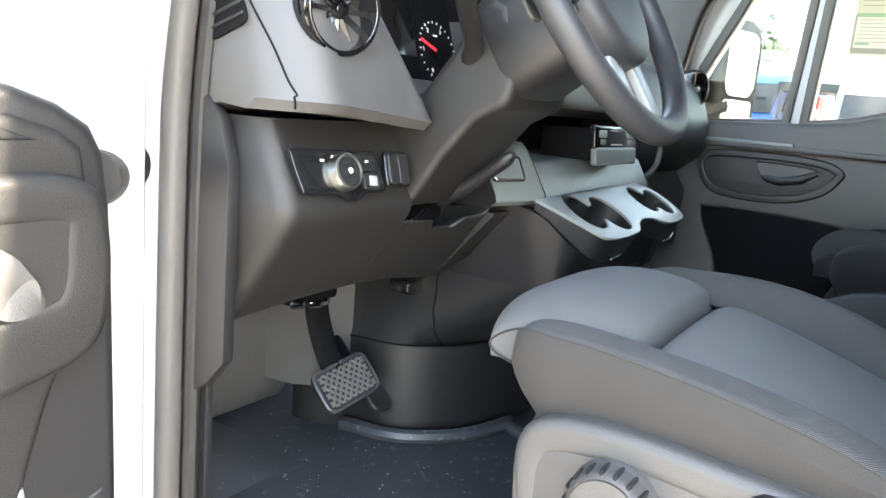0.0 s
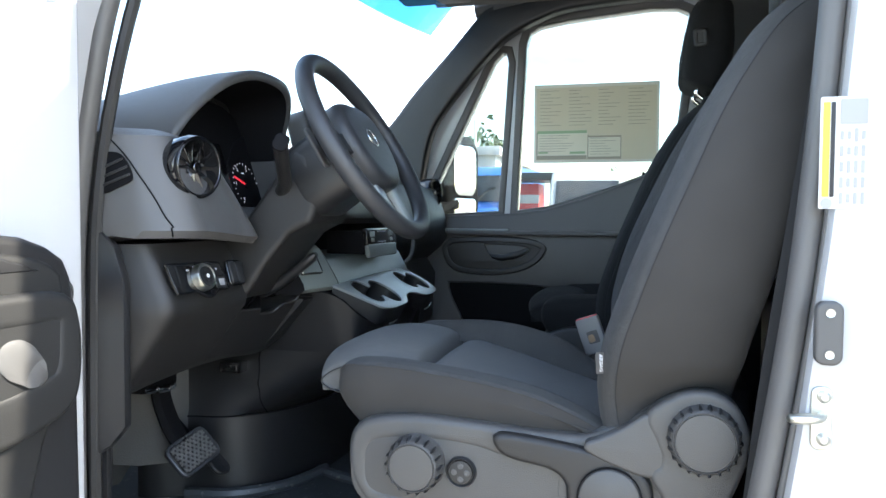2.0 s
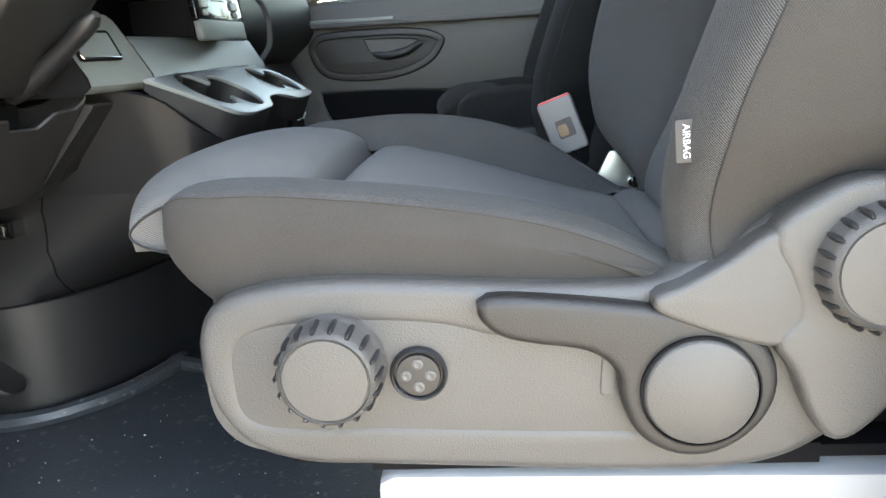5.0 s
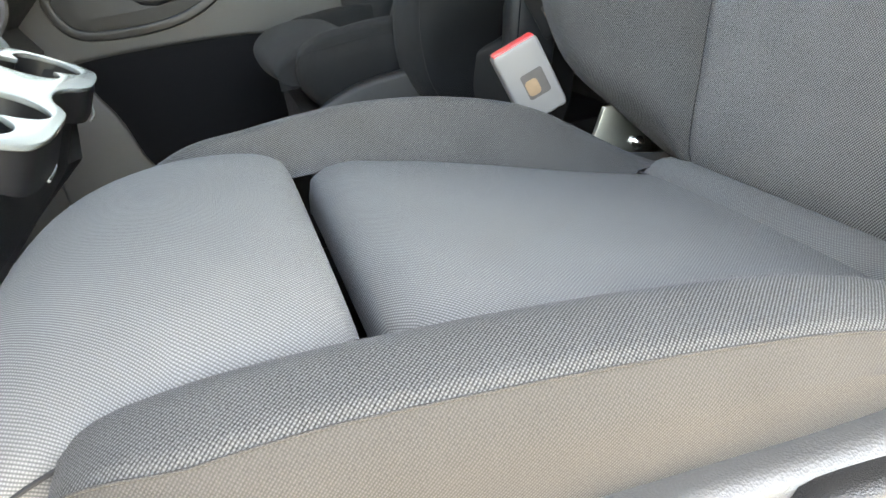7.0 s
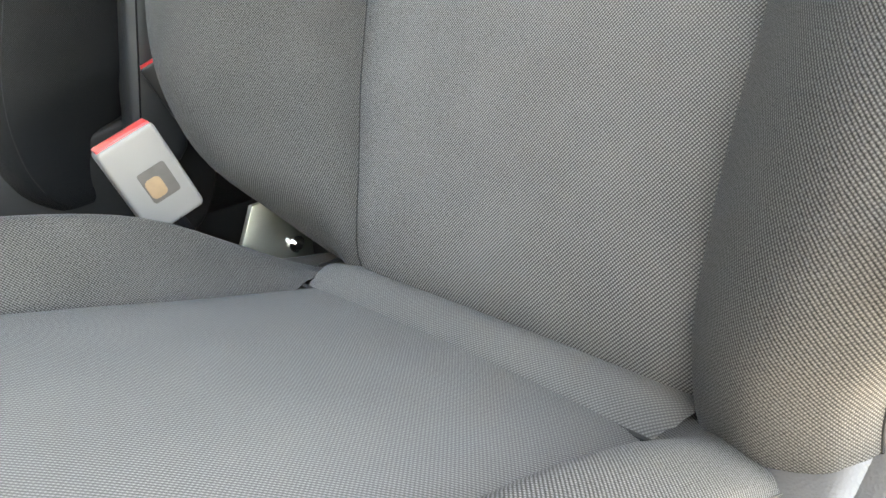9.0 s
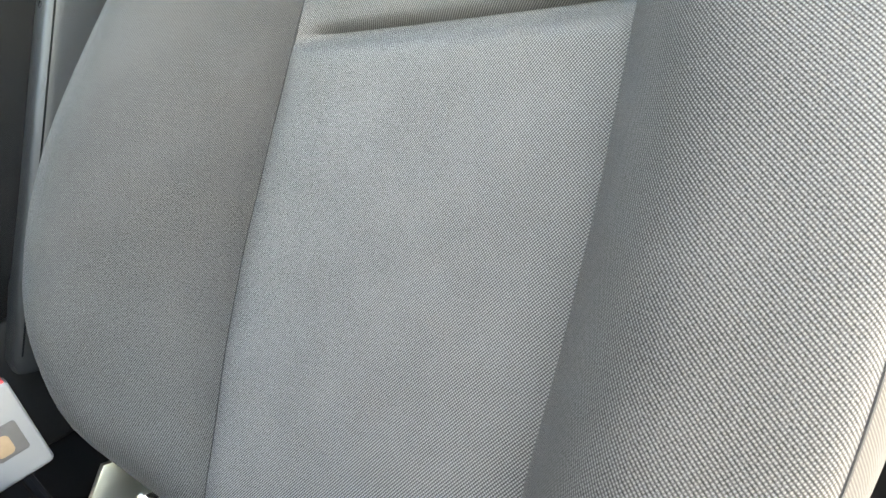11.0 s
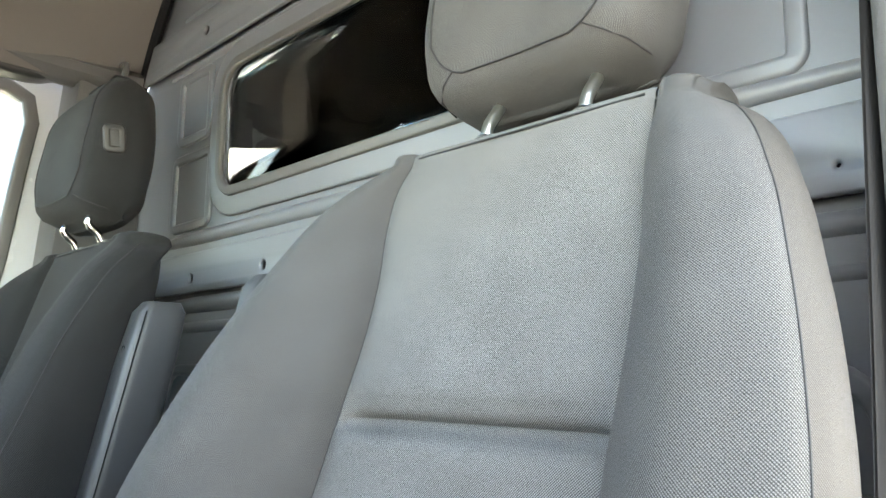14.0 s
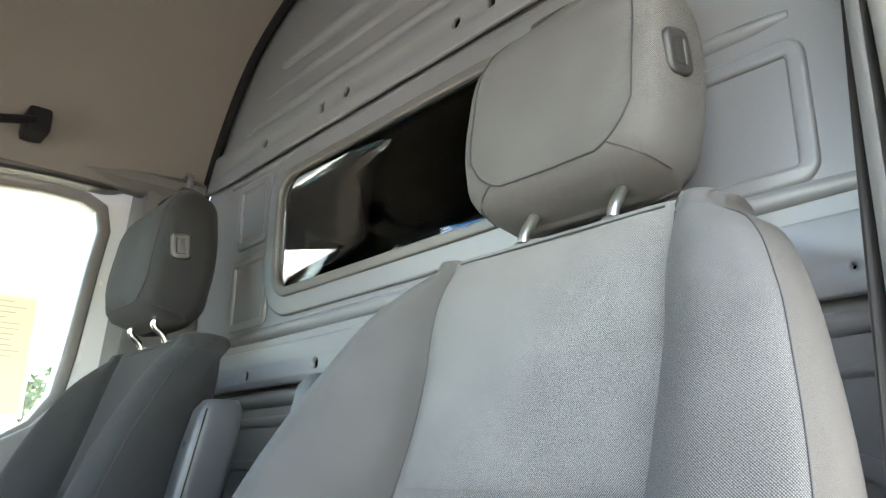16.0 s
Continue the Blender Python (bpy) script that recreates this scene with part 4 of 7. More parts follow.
    for p in prof:
        r = []
        for t in np.linspace(-1, 1, 37):
            e = abs(t) ** 5 * (0.020 if t < 0 else 0.010)
            back_off = abs(t) ** 3 * (0.024 if t < 0 else 0.012) * min(1.0, max(0.0, (-0.10 - p.x) / 0.07))
            up = min(1.0, max(0.0, (p.y - 1.41) / 0.05))
            r.append(P(p.x + back_off, t * 0.170, p.y - e * up + 0.003 * (1 - t * t)))
        ends = [[Vector((q.x, q.y - s2 * 0.006 * f2, q.z - (q.z - O0.z - 1.412) * f2)) for f2 in (0.12, 0.4, 0.7, 1.0)] for q, s2 in ((r[0], -1), (r[-1], 1))]
        rows.append(ends[0][::-1] + r + ends[1])
    b = bmesh.new()
    grid(b, rows)
    pad_ob = part("thigh_pad", b, cloth, s, sharp=70)
    if driver:
        # gathered seam round the pad's end and the torn corner of its backing
        for k in (3, -4):
            part("pad_seam", tube([r[k] + Vector((0, -0.0006 if k == 3 else 0.0006, 0)) for r in rows[3:46]], 0.0012, 6), STITCH, pad_ob)
        part("backing_edge", tube([r[5] + Vector((-0.001, -0.001, -0.002)) for r in rows[4:15]], 0.0022, 6), TAG, pad_ob, "pale backing felt at the corner")
    # rear roll between cushion and backrest
    prof = smooth_line([(0.275, 1.378, 0), (0.283, 1.385, 0), (0.298, 1.390, 0), (0.315, 1.387, 0), (0.37, 1.362, 0)], 14)
    b = bmesh.new()
    grid(b, [[P(p.x, t * (0.147 + 0.2 * (p.x - 0.275)), p.y - 0.004 * abs(t) ** 8) for t in np.linspace(-1, 1, 21)] for p in prof])
    part("rear_roll", b, cloth, s, sharp=70)
    part("roll_seam", tube([P(0.2755, w, 1.3815) for w in np.linspace(-0.147, 0.147, 14)], 0.0016, 6), STITCH, s)
    for sgn in (-1, 1):
        xs2 = [-0.156, -0.1555, -0.154, -0.151, -0.146, -0.139, -0.130, -0.120] + list(np.linspace(-0.108, 0.368, 44))
        near = driver and sgn < 0
        top, low = [], []
        for x in xs2:
            zi = (zc(x) if x > 0.0 else spl((-0.158, 1.43), (-0.12, 1.452), (0.0, 1.457))(x)) - 0.006
            zi = zi if x < 0.275 else 1.384 - 0.1 * (x - 0.275)
            f = spl((-0.158, 0.55), (-0.145, 0.85), (-0.12, 1.0), (0.28, 1.0), (0.345, 0.9))(x)
            z = zb(x) if not near else zn(x)
            ow = spl((-0.156, 0.160), (-0.154, 0.172), (-0.150, 0.182), (-0.142, 0.192), (-0.130, 0.199), (-0.11, 0.205), (-0.05, 0.207), (0.25, 0.207), (0.345, 0.200))(x)
            dr = (0.021 + 0.011 * min(1.0, max(0.0, x / 0.18)) if not near else 0.010) * min(1.0, max(0.25, (x + 0.160) / 0.06))
            kx = min(1.0, max(0.0, (-0.06 - x) / 0.09))
            pk = 0.180 * (1 - kx) + 0.87 * ow * kx
            q = smooth_line([(0.147, zi, 0), (0.147 + (pk - 0.147) * 0.2, zi + 0.3 * (z - zi), 0), (0.147 + (pk - 0.147) * 0.6, z - 0.003, 0), (pk, z, 0), (pk + (ow - pk) * 0.5, z - 0.2 * dr, 0), (ow - 0.002, z - 0.5 * dr, 0), (ow + 0.003, z - dr, 0)], 22)
            top.append([P(x, sgn * p.x, p.y) for p in q])
            q = smooth_line([(ow + 0.003, z - dr, 0), (ow + 0.008, z - dr - 0.016, 0), (ow + 0.008, (z + 1.375) / 2, 0), (ow - 0.002, 1.365, 0)], 12)
            low.append([P(x + 0.040 * kx * max(0.0, (1.43 - p.y) / 0.065) ** 2, sgn * p.x, p.y) for p in q])
        b = bmesh.new()
        grid(b, top)
        part("seat_bolster", b, bolster, s, sharp=70)
        b = bmesh.new()
        grid(b, low)
        # closed front end
        f = [p.lerp(Vector((p.x, O.y + sgn * 0.13, p.z)), 0.0) for p in low[0]]
        grid(b, [[p + Vector((-0.003 if 0 < q < 1 else 0, 0, 0)) - Vector((0, sgn * 0.10 * q, 0)) for p in f] for q in (0, 0.12, 0.5, 1.0)])
        part("seat_side_cover", b, flank, s, sharp=60)
        part("piping", tube([r[-1] + Vector((0, sgn * 0.0002, 0)) for r in top], 0.0007, 6), flank, s)
    # pan under the cushion
    part("seat_pan", box(dx - 0.13 if driver else dx + 0.10, dx + 0.40, cx - 0.19, cx + 0.19, 1.25 + dz, 1.372 + dz, 0.02), PLASTIC_DARK, s)

    if not driver:
        # plastic shield towards the aisle
        SP = plane_at((0, cx - 0.232, 0), (1, 0, 0), (0, 0, 1))
        guard = [(p.x, p.y) for p in smooth_line([(a, b, 0) for a, b in ((0.010, 1.29), (0.045, 1.342), (0.10, 1.377), (0.17, 1.394), (0.30, 1.400), (0.39, 1.416), (0.44, 1.442), (0.485, 1.435), (0.505, 1.39), (0.48, 1.28), (0.40, 1.235), (0.10, 1.235), (0.03, 1.25))], 70, True)]
        part("aisle_shield", plate(guard, [], 0.030, 0.010, SP, res=4), PLASTIC, s, "dark grey plastic side shield")

    # side shield
    if driver:
        sh = [(-0.106, 1.330), (-0.104, 1.352), (-0.092, 1.371), (-0.055, 1.382), (0.003, 1.386), (0.088, 1.382), (0.157, 1.377), (0.217, 1.375), (0.250, 1.376), (0.276, 1.384), (0.308, 1.402), (0.340, 1.422), (0.371, 1.445), (0.395, 1.454), (0.425, 1.452), (0.447, 1.437), (0.459, 1.412), (0.460, 1.384), (0.452, 1.354), (0.436, 1.317), (0.412, 1.283), (0.381, 1.257), (0.349, 1.241), (0.303, 1.234), (0.217, 1.234), (0.113, 1.239), (0.027, 1.243), (-0.031, 1.246), (-0.075, 1.260), (-0.097, 1.286), (-0.105, 1.312)]
        field = [(-0.096, 1.310), (-0.093, 1.343), (-0.075, 1.362), (-0.030, 1.3705), (0.032, 1.371), (0.088, 1.366), (0.135, 1.354), (0.20, 1.350), (0.26, 1.352), (0.305, 1.346), (0.330, 1.320), (0.332, 1.285), (0.312, 1.262), (0.280, 1.254), (0.20, 1.255), (0.113, 1.258), (0.027, 1.262), (-0.030, 1.262), (-0.074, 1.268), (-0.092, 1.284)]
        SM = plane_at((0, 0.885, 0), (1, 0, 0), (0, 0, 1))
        smooth2 = [(p.x, p.y) for p in smooth_line([(u, v, 0) for u, v in sh], 120, True)]
        field2 = [(p.x, p.y) for p in smooth_line([(u, v, 0) for u, v in field], 90, True)]
        shield = part("side_shield", plate(smooth2, [field2], 0.042, 0.012, SM @ Matrix.Translation((0, 0, -0.0140)), res=5), SHIELD, s)
        part("shield_field", plate(inset(field2, -0.016), [], 0.012, 0.002, SM @ Matrix.Translation((0, 0, -0.0008))), SHIELD, shield)
        # swept cover round the recliner, and the wedge before it
        swept = [(0.350, 1.343), (0.361, 1.356), (0.363, 1.375), (0.354, 1.400), (0.344, 1.426), (0.371, 1.448), (0.395, 1.458), (0.424, 1.457), (0.448, 1.442), (0.461, 1.415), (0.463, 1.386), (0.454, 1.354), (0.438, 1.317), (0.414, 1.283), (0.392, 1.268), (0.376, 1.290), (0.364, 1.320)]
        swept2 = [(p.x, p.y) for p in smooth_line([(u, v, 0) for u, v in swept], 90, True)]
        part("recliner_cover", plate(swept2, [], 0.032, 0.009, plane_at((0, 0.873, 0), (1, 0, 0), (0, 0, 1)), res=5), SHIELD, shield)
        wedge = [(0.256, 1.376), (0.276, 1.386), (0.308, 1.404), (0.341, 1.425), (0.351, 1.400), (0.360, 1.375), (0.358, 1.357), (0.346, 1.346), (0.328, 1.347), (0.288, 1.360)]
        part("wedge_cover", plate([(p.x, p.y) for p in smooth_line([(u, v, 0) for u, v in wedge], 60, True)], [], 0.030, 0.006, plane_at((0, 0.874, 0), (1, 0, 0), (0, 0, 1)), res=4), SHIELD, shield)

        def knob(x, y, z, r, h, name, ribs):
            m = plane_at((x, y, z), (1, 0, 0), (0, 0, 1))
            k = part(name, lathe([(r * 1.06, -0.008), (r * 1.06, 0.002), (r * 1.02, 0.005), (r * 1.0, 0.007), (r * 0.97, h - 0.008), (r * 0.93, h - 0.003), (r * 0.86, h), (r * 0.835, h - 0.0022), (r * 0.815, h - 0.0022), (r * 0.80, h - 0.0002), (r * 0.4, h + 0.0012), (0.0005, h + 0.0015)], 64, m), SHIELD, s, "round ribbed adjuster knob")
            for i in range(ribs):
                g = 2 * math.pi * (i + 0.5) / ribs
                mm = m @ Matrix.Rotation(g, 4, "Z")
                part("grip_rib", tube([mm @ Vector((0, r * 1.005, 0.006)), mm @ Vector((0, r * 0.998, 0.012)), mm @ Vector((0, r * 0.975, h - 0.006)), mm @ Vector((0, r * 0.925, h - 0.0022))], [0.0018, 0.0026, 0.0026, 0.0014], 8), PLASTIC_DARK, k)
            return k

        knob(-0.004, 0.876, 1.3275, 0.042, 0.030, "front_knob", 18)
        knob(0.412, 0.862, 1.402, 0.0475, 0.026, "recline_knob", 22)
        m = plane_at((0.2865, 0.8715, 1.304), (1, 0, 0), (0, 0, 1))
        part("lever_hub", lathe([(0.044, -0.006), (0.044, 0.012), (0.0425, 0.0155), (0.041, 0.0165), (0.0005, 0.0180)], 64, m), SHIELD, s)
        part("hub_gap", lathe([(0.0455, -0.006), (0.0462, 0.0135), (0.0448, 0.0135), (0.0440, -0.006)], 64, m), BLACK, s)
        lev = [(0.126, 1.371), (0.134, 1.377), (0.20, 1.371), (0.26, 1.362), (0.305, 1.352), (0.332, 1.330), (0.338, 1.302), (0.326, 1.275), (0.30, 1.256), (0.272, 1.255), (0.248, 1.270), (0.236, 1.296), (0.233, 1.318), (0.222, 1.335), (0.20, 1.347), (0.165, 1.353), (0.140, 1.359)]
        part("height_lever", plate([(p.x, p.y) for p in smooth_line([(u, v, 0) for u, v in lev], 70, True)], [], 0.024, 0.009, plane_at((0, 0.874, 0), (1, 0, 0), (0, 0, 1)), res=5), PLASTIC, s, "dark grey pump lever")
        m = plane_at((0.066, 0.8797, 1.318), (1, 0, 0), (0, 0, 1))
        sel = part("lumbar_switch", lathe([(0.0235, -0.004), (0.0235, 0.004), (0.0215, 0.0070), (0.0200, 0.0055), (0.0195, 0.0030), (0.0185, 0.0030), (0.0175, 0.0060), (0.0005, 0.0075)], 40, m), PLASTIC_DARK, s, "round four-way lumbar switch")
        for a in range(4):
            mm = m @ Matrix.Rotation(radians(90 * a), 4, "Z") @ Matrix.Translation((0, 0.010, 0.0068))
            part("press_spot", lathe([(0.0048, -0.001), (0.0046, 0.0006), (0.003, 0.0012), (0.0004, 0.0002)], 16, mm), PLASTIC_GREY, sel)
        part("slot_mark", plate(rounded(0.010, 0.036, 0.003, 3), [], 0.002, 0.0008, plane_at((0.219, 0.8794, 1.312), (1, 0, -0.05), (0.05, 0, 1))), PLASTIC_GREY, shield)
        # airbag tag
        tm = plane_at((0.272, 0.866, 1.498), (0.05, 0, -1), (1, 0, 0.05))
        tag = part("airbag_tag", plate(rounded(0.030, 0.014, 0.001, 2), [], 0.0016, 0.0005, tm), TAG, s, "dark cloth tag with white letters")
        part("tag_letters", lettering("AIRBAG", 0.0072, tm @ Matrix.Translation((0, 0.0, 0.0012))), INK, tag)
    return s


driver_seat = make_seat(C1, 0.0, 0.0, True)
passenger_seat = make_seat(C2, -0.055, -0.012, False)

# ---- dashboard ----
dash = thing("dashboard", (-0.55, MID, 1.40), "dark grey moulded plastic dashboard", "dashboard")


# upper shell round the driver's vent: bulging face over an undercut lip
def pod_profile(y):
    k = spl((0.79, -0.060), (0.81, -0.025), (0.835, 0.0), (0.90, 0.008), (1.00, 0.006), (1.045, 0.0), (1.06, -0.02))(y)
    b = spl((0.79, 1.668), (0.84, 1.668), (1.00, 1.656), (1.06, 1.652))(y)
    t = spl((0.79, 1.842), (0.90, 1.845), (1.06, 1.84))(y)
    return [(-0.42 + k, b + 0.004), (-0.375 + k, b), (-0.362 + k, b + 0.012), (-0.372 + k, 1.70), (-0.388 + k, 1.745), (-0.405 + k, 1.79), (-0.425 + k, t - 0.012), (-0.46 + k, t), (-0.55, t + 0.005), (-0.70, t + 0.005), (-0.70, 1.66), (-0.55, 1.655)]


rows = [[Vector((p[0], y - max(0.0, y - 0.84) * 0.50 * min(1.0, max(0.0, (p[1] - 1.66) / 0.18)), p[1])) for p in pod_profile(y)] for y in np.linspace(0.79, 1.06, 24)]
part("upper_shell", loft(rows), PLASTIC_GREY, dash)


def pod_x(y, z):
    """Depth of the shell's face at a place."""
    p = pod_profile(y)[2:8]
    return float(np.interp(z, [q[1] for q in p], [q[0] for q in p]))


seam = [Vector((pod_x(p.x, p.y) + 0.0008, p.x, p.y)) for p in smooth_line([(0.791, 1.823, 0), (0.796, 1.801, 0), (0.801, 1.768, 0), (0.807, 1.732, 0), (0.811, 1.702, 0), (0.8145, 1.686, 0)], 26)]
seam += [Vector((pod_x(0.812, z) + 0.0008, 0.812, z)) for z in (1.684, 1.676, 1.671)]
part("shell_gap", tube(seam, 0.0013, 6), BLACK, dash)
SV = plane_at((0, 0.7885, 0), (1, 0, 0), (0, 0, 1))
grille = [(p.x, p.y) for p in smooth_line([(a, b, 0) for a, b in ((-0.496, 1.797), (-0.478, 1.802), (-0.460, 1.799), (-0.447, 1.786), (-0.438, 1.766), (-0.441, 1.757), (-0.460, 1.749), (-0.488, 1.739), (-0.500, 1.745), (-0.502, 1.772))], 40, True)]
sv = part("side_vent", plate(grille, [], 0.004, 0.001, SV), BLACK, dash, "black side window demister grille")
for x0, z0, x1, z1 in ((-0.499, 1.772, -0.452, 1.790), (-0.499, 1.758, -0.444, 1.778), (-0.499, 1.745, -0.4395, 1.766)):
    part("slat", prism([(x0, z0), (x1, z1), (x1 - 0.001, z1 + 0.0035), (x0, z0 + 0.0035)], "y", 0.7845, 0.789, 0.0006, 1), PLASTIC_DARK, sv)


def round_vent(cx, cy, cz, nrm, r, parent):
    m = plane_at((cx, cy, cz), Vector((0, 0, 1)).cross(Vector(nrm)), (0, 0, 1))
    v = part("round_vent", lathe([(r * 0.97, -0.03), (r * 1.0, -0.01), (r * 1.02, 0.004), (r * 0.97, 0.011), (r * 0.88, 0.010), (r * 0.85, 0.0), (r * 0.84, -0.022), (0.0005, -0.024)], 48, m), GLOSS, parent, "gloss black turbine air vent")
    part("chrome_ring", plate(circle(r * 0.90, 48), [circle(r * 0.87, 48)], 0.004, 0.0008, m @ Matrix.Translation((0, 0, 0.0105))), DARKCHROME, v)
    for k in range(12):
        a = 2 * math.pi * k / 12
        mm = m @ Matrix.Rotation(a, 4, "Z") @ Matrix.Translation((r * 0.50, 0, -0.004)) @ Matrix.Rotation(radians(35), 4, "X")
        part("vane", box(-r * 0.33, r * 0.34, -0.0035, 0.0035, -0.0012, 0.0012, 0.0008, 1, m=mm), GLOSS, v)
    part("vent_hub", lathe([(r * 0.20, -0.018), (r * 0.20, 0.004), (r * 0.15, 0.008), (0.0005, 0.009)], 24, m), DARKCHROME, v)
    return v


round_vent(-0.384, 0.874, 1.783, (0.92, -0.20, 0.35), 0.0520, dash)
round_vent(-0.40, 2.40, 1.79, (0.93, -0.3, 0.25), 0.052, dash)

# knee panel with its bend, lower edge rising to the passenger side
def knee(y):
    b = spl((0.80, 1.392), (0.95, 1.404), (1.10, 1.410), (1.25, 1.414), (1.33, 1.46))(y)
    k = float(np.interp(y, (0.80, 0.822, 0.832, 0.845, 1.04, 1.226, 1.33), (-0.065, -0.016, -0.003, 0.0, 0.008, 0.044, 0.05)))
    t = 1.658
    return [(-0.440 + k, t), (-0.439 + k, 1.654), (-0.4045 + k, 1.572), (-0.4015 + k, 1.564), (-0.400 + k, 1.556), (-0.401 + k, 1.546), (-0.405 + k, 1.536), (-0.488 + k, b + 0.022), (-0.497 + k, b + 0.010), (-0.512, b + 0.002), (-0.53, b), (-0.62, b - 0.008), (-0.74, b + 0.03), (-0.74, t)]


part("knee_panel", loft([[Vector((p[0], y, p[1])) for p in knee(y)] for y in sorted(set(list(np.linspace(0.80, 1.051, 12)) + [0.820, 0.824, 0.828, 0.834, 0.840, 0.846]))]), PLASTIC, dash, sharp=40)


def knee_low(y):
    p = knee(y)
    cut = float(np.interp(y, (1.05, 1.114, 1.121, 1.163, 1.178, 1.212, 1.222, 1.226), (1.527, 1.524, 1.512, 1.511, 1.526, 1.529, 1.540, 1.556)))
    xq = p[6][0] + (p[7][0] - p[6][0]) * (1.536 - cut) / (1.536 - p[7][1]) if cut < 1.536 else p[6][0]
    return [(-0.456, cut - 0.034), (xq - 0.005, cut - 0.001), (xq - 0.003, cut), (xq - 0.0015, cut - 0.003)] + p[7:13] + [(-0.74, cut - 0.034)]


part("knee_panel_lower", loft([[Vector((p[0], y, p[1])) for p in knee_low(y)] for y in sorted([1.052, 1.113, 1.1215, 1.1625, 1.1785, 1.212, 1.216, 1.219, 1.222, 1.226] + list(np.linspace(1.06, 1.20, 9)))]), PLASTIC, dash, sharp=50)
# black block and end sheet paint the dash pocket's shade, hiding the pale panel end
part("pocket_shade", box(-0.60, -0.455, 1.052, 1.225, 1.492, 1.66, 0), BLACK, dash)
part("pocket_side_shade", prism([(-0.60, 1.641), (-0.397, 1.641), (-0.387, 1.633), (-0.367, 1.60), (-0.345, 1.562), (-0.343, 1.551), (-0.356, 1.541), (-0.60, 1.541)], "y", 1.200, 1.2045, 0.001), BLACK, dash)
part("pocket_cable", tube(smooth_line([(-0.446, 1.10, 1.50), (-0.432, 1.13, 1.525), (-0.43, 1.16, 1.545), (-0.44, 1.18, 1.54)], 12), 0.004, 8), GLOSS, dash)


def knee_right(y):
    b = spl((1.22, 1.412), (1.27, 1.418), (1.31, 1.440), (1.37, 1.500))(y)
    t = max(0.0, min(1.0, (y - 1.28) / 0.09))
    return [(-0.372, 1.531), (-0.359, 1.530), (-0.358, 1.527), (-0.442 + 0.06 * t, b + 0.020), (-0.455 + 0.06 * t, b + 0.004), (-0.48 + 0.06 * t, b), (-0.62, b), (-0.74, b), (-0.74, 1.531)]


part("knee_panel_end", loft([[Vector((p[0], y, p[1])) for p in knee_right(y)] for y in np.linspace(1.227, 1.366, 12)]), PLASTIC, dash, sharp=50)
part("centre_lower_panel", loft([[Vector((x - (0.28 * (1.3135 - y) if x > -0.6 else 0.0), y, z)) for x, z in ((-0.368, 1.640), (-0.358, 1.632), (-0.338, 1.60), (-0.316, 1.562), (-0.314, 1.552), (-0.325, 1.543), (-0.70, 1.543), (-0.70, 1.640))] for y in np.linspace(1.205, 1.3135, 4)]), STACK, dash, sharp=50)
part("panel_gap", tube([(-0.362, 1.314, 1.637), (-0.339, 1.314, 1.60), (-0.3165, 1.314, 1.562), (-0.3145, 1.314, 1.552)], 0.0014, 6), BLACK, dash)
BLM = plane_at((-0.3515, 1.243, 1.600), (0.28, 1, 0), (-0.49, 0, 0.87))
part("switch_blank", plate(rounded(0.062, 0.034, 0.003, 3), [], 0.004, 0.0012, BLM), STACK, dash)
part("blank_frame", plate(rounded(0.067, 0.039, 0.004, 3), [rounded(0.063, 0.035, 0.003, 3)], 0.005, 0.001, BLM), BLACK, dash)
part("blank_edge", tube([BLM @ Vector(q) for q in ((-0.033, -0.014, 0.002), (-0.031, -0.0185, 0.003), (0.031, -0.0185, 0.003), (0.033, -0.014, 0.002))], 0.0013, 6), CHROME, dash)

# light switch panel
LM = plane_at((-0.402, 0.925, 1.606), (0.10, 1, -0.05), (-0.33, 0, 1))
lsw = part("light_switch", plate([(p.x, p.y) for p in smooth_line([(a, b, 0) for a, b in ((-0.088, 0.008), (-0.082, 0.0135), (-0.02, 0.0150), (0.038, 0.0165), (0.046, 0.011), (0.052, -0.006), (0.058, -0.023), (0.053, -0.029), (0.026, -0.031), (0.014, -0.039), (0.003, -0.042), (-0.008, -0.041), (-0.020, -0.034), (-0.032, -0.032), (-0.072, -0.034), (-0.078, -0.029))], 64, True)], [], 0.007, 0.0022, LM), GLOSS, dash, "gloss black light switch panel")
knob_m = LM @ Matrix.Translation((-0.014, -0.010, 0.003))
rk = part("rotary_knob", lathe([(0.0235, 0), (0.0235, 0.010), (0.0215, 0.0145), (0.0185, 0.015), (0.0175, 0.0125), (0.0005, 0.0125)], 48, knob_m), STEEL, lsw, "satin silver rotary knob")
part("knob_cap", lathe([(0.0170, 0.012), (0.0165, 0.0148), (0.0105, 0.0150), (0.0100, 0.0140), (0.0095, 0.0155), (0.0005, 0.016)], 40, knob_m), PLASTIC_DARK, rk)
for a, b in ((-0.044, 0.004), (-0.026, 0.0095), (-0.006, 0.0085), (0.014, -0.016), (0.028, 0.005)):
    for da, w_ in ((-0.0018, 0.0022), (0.0018, 0.0012)):
        part("symbol", plate(rounded(w_, 0.0030, 0.0004, 2), [], 0.0006, 0.0002, LM @ Matrix.Translation((a + da, b, 0.0068 if a > 0.02 else 0.0040))), INK, lsw)
part("symbol", plate(circle(0.0034, 12), [circle(0.0018, 10)], 0.0006, 0.0002, knob_m @ Matrix.Translation((0, 0, 0.0163))), INK, rk)
part("push_button", plate(rounded(0.030, 0.019, 0.003, 3), [], 0.005, 0.0012, LM @ Matrix.Translation((0.027, 0.004, 0.0035))), PLASTIC_DARK, lsw)
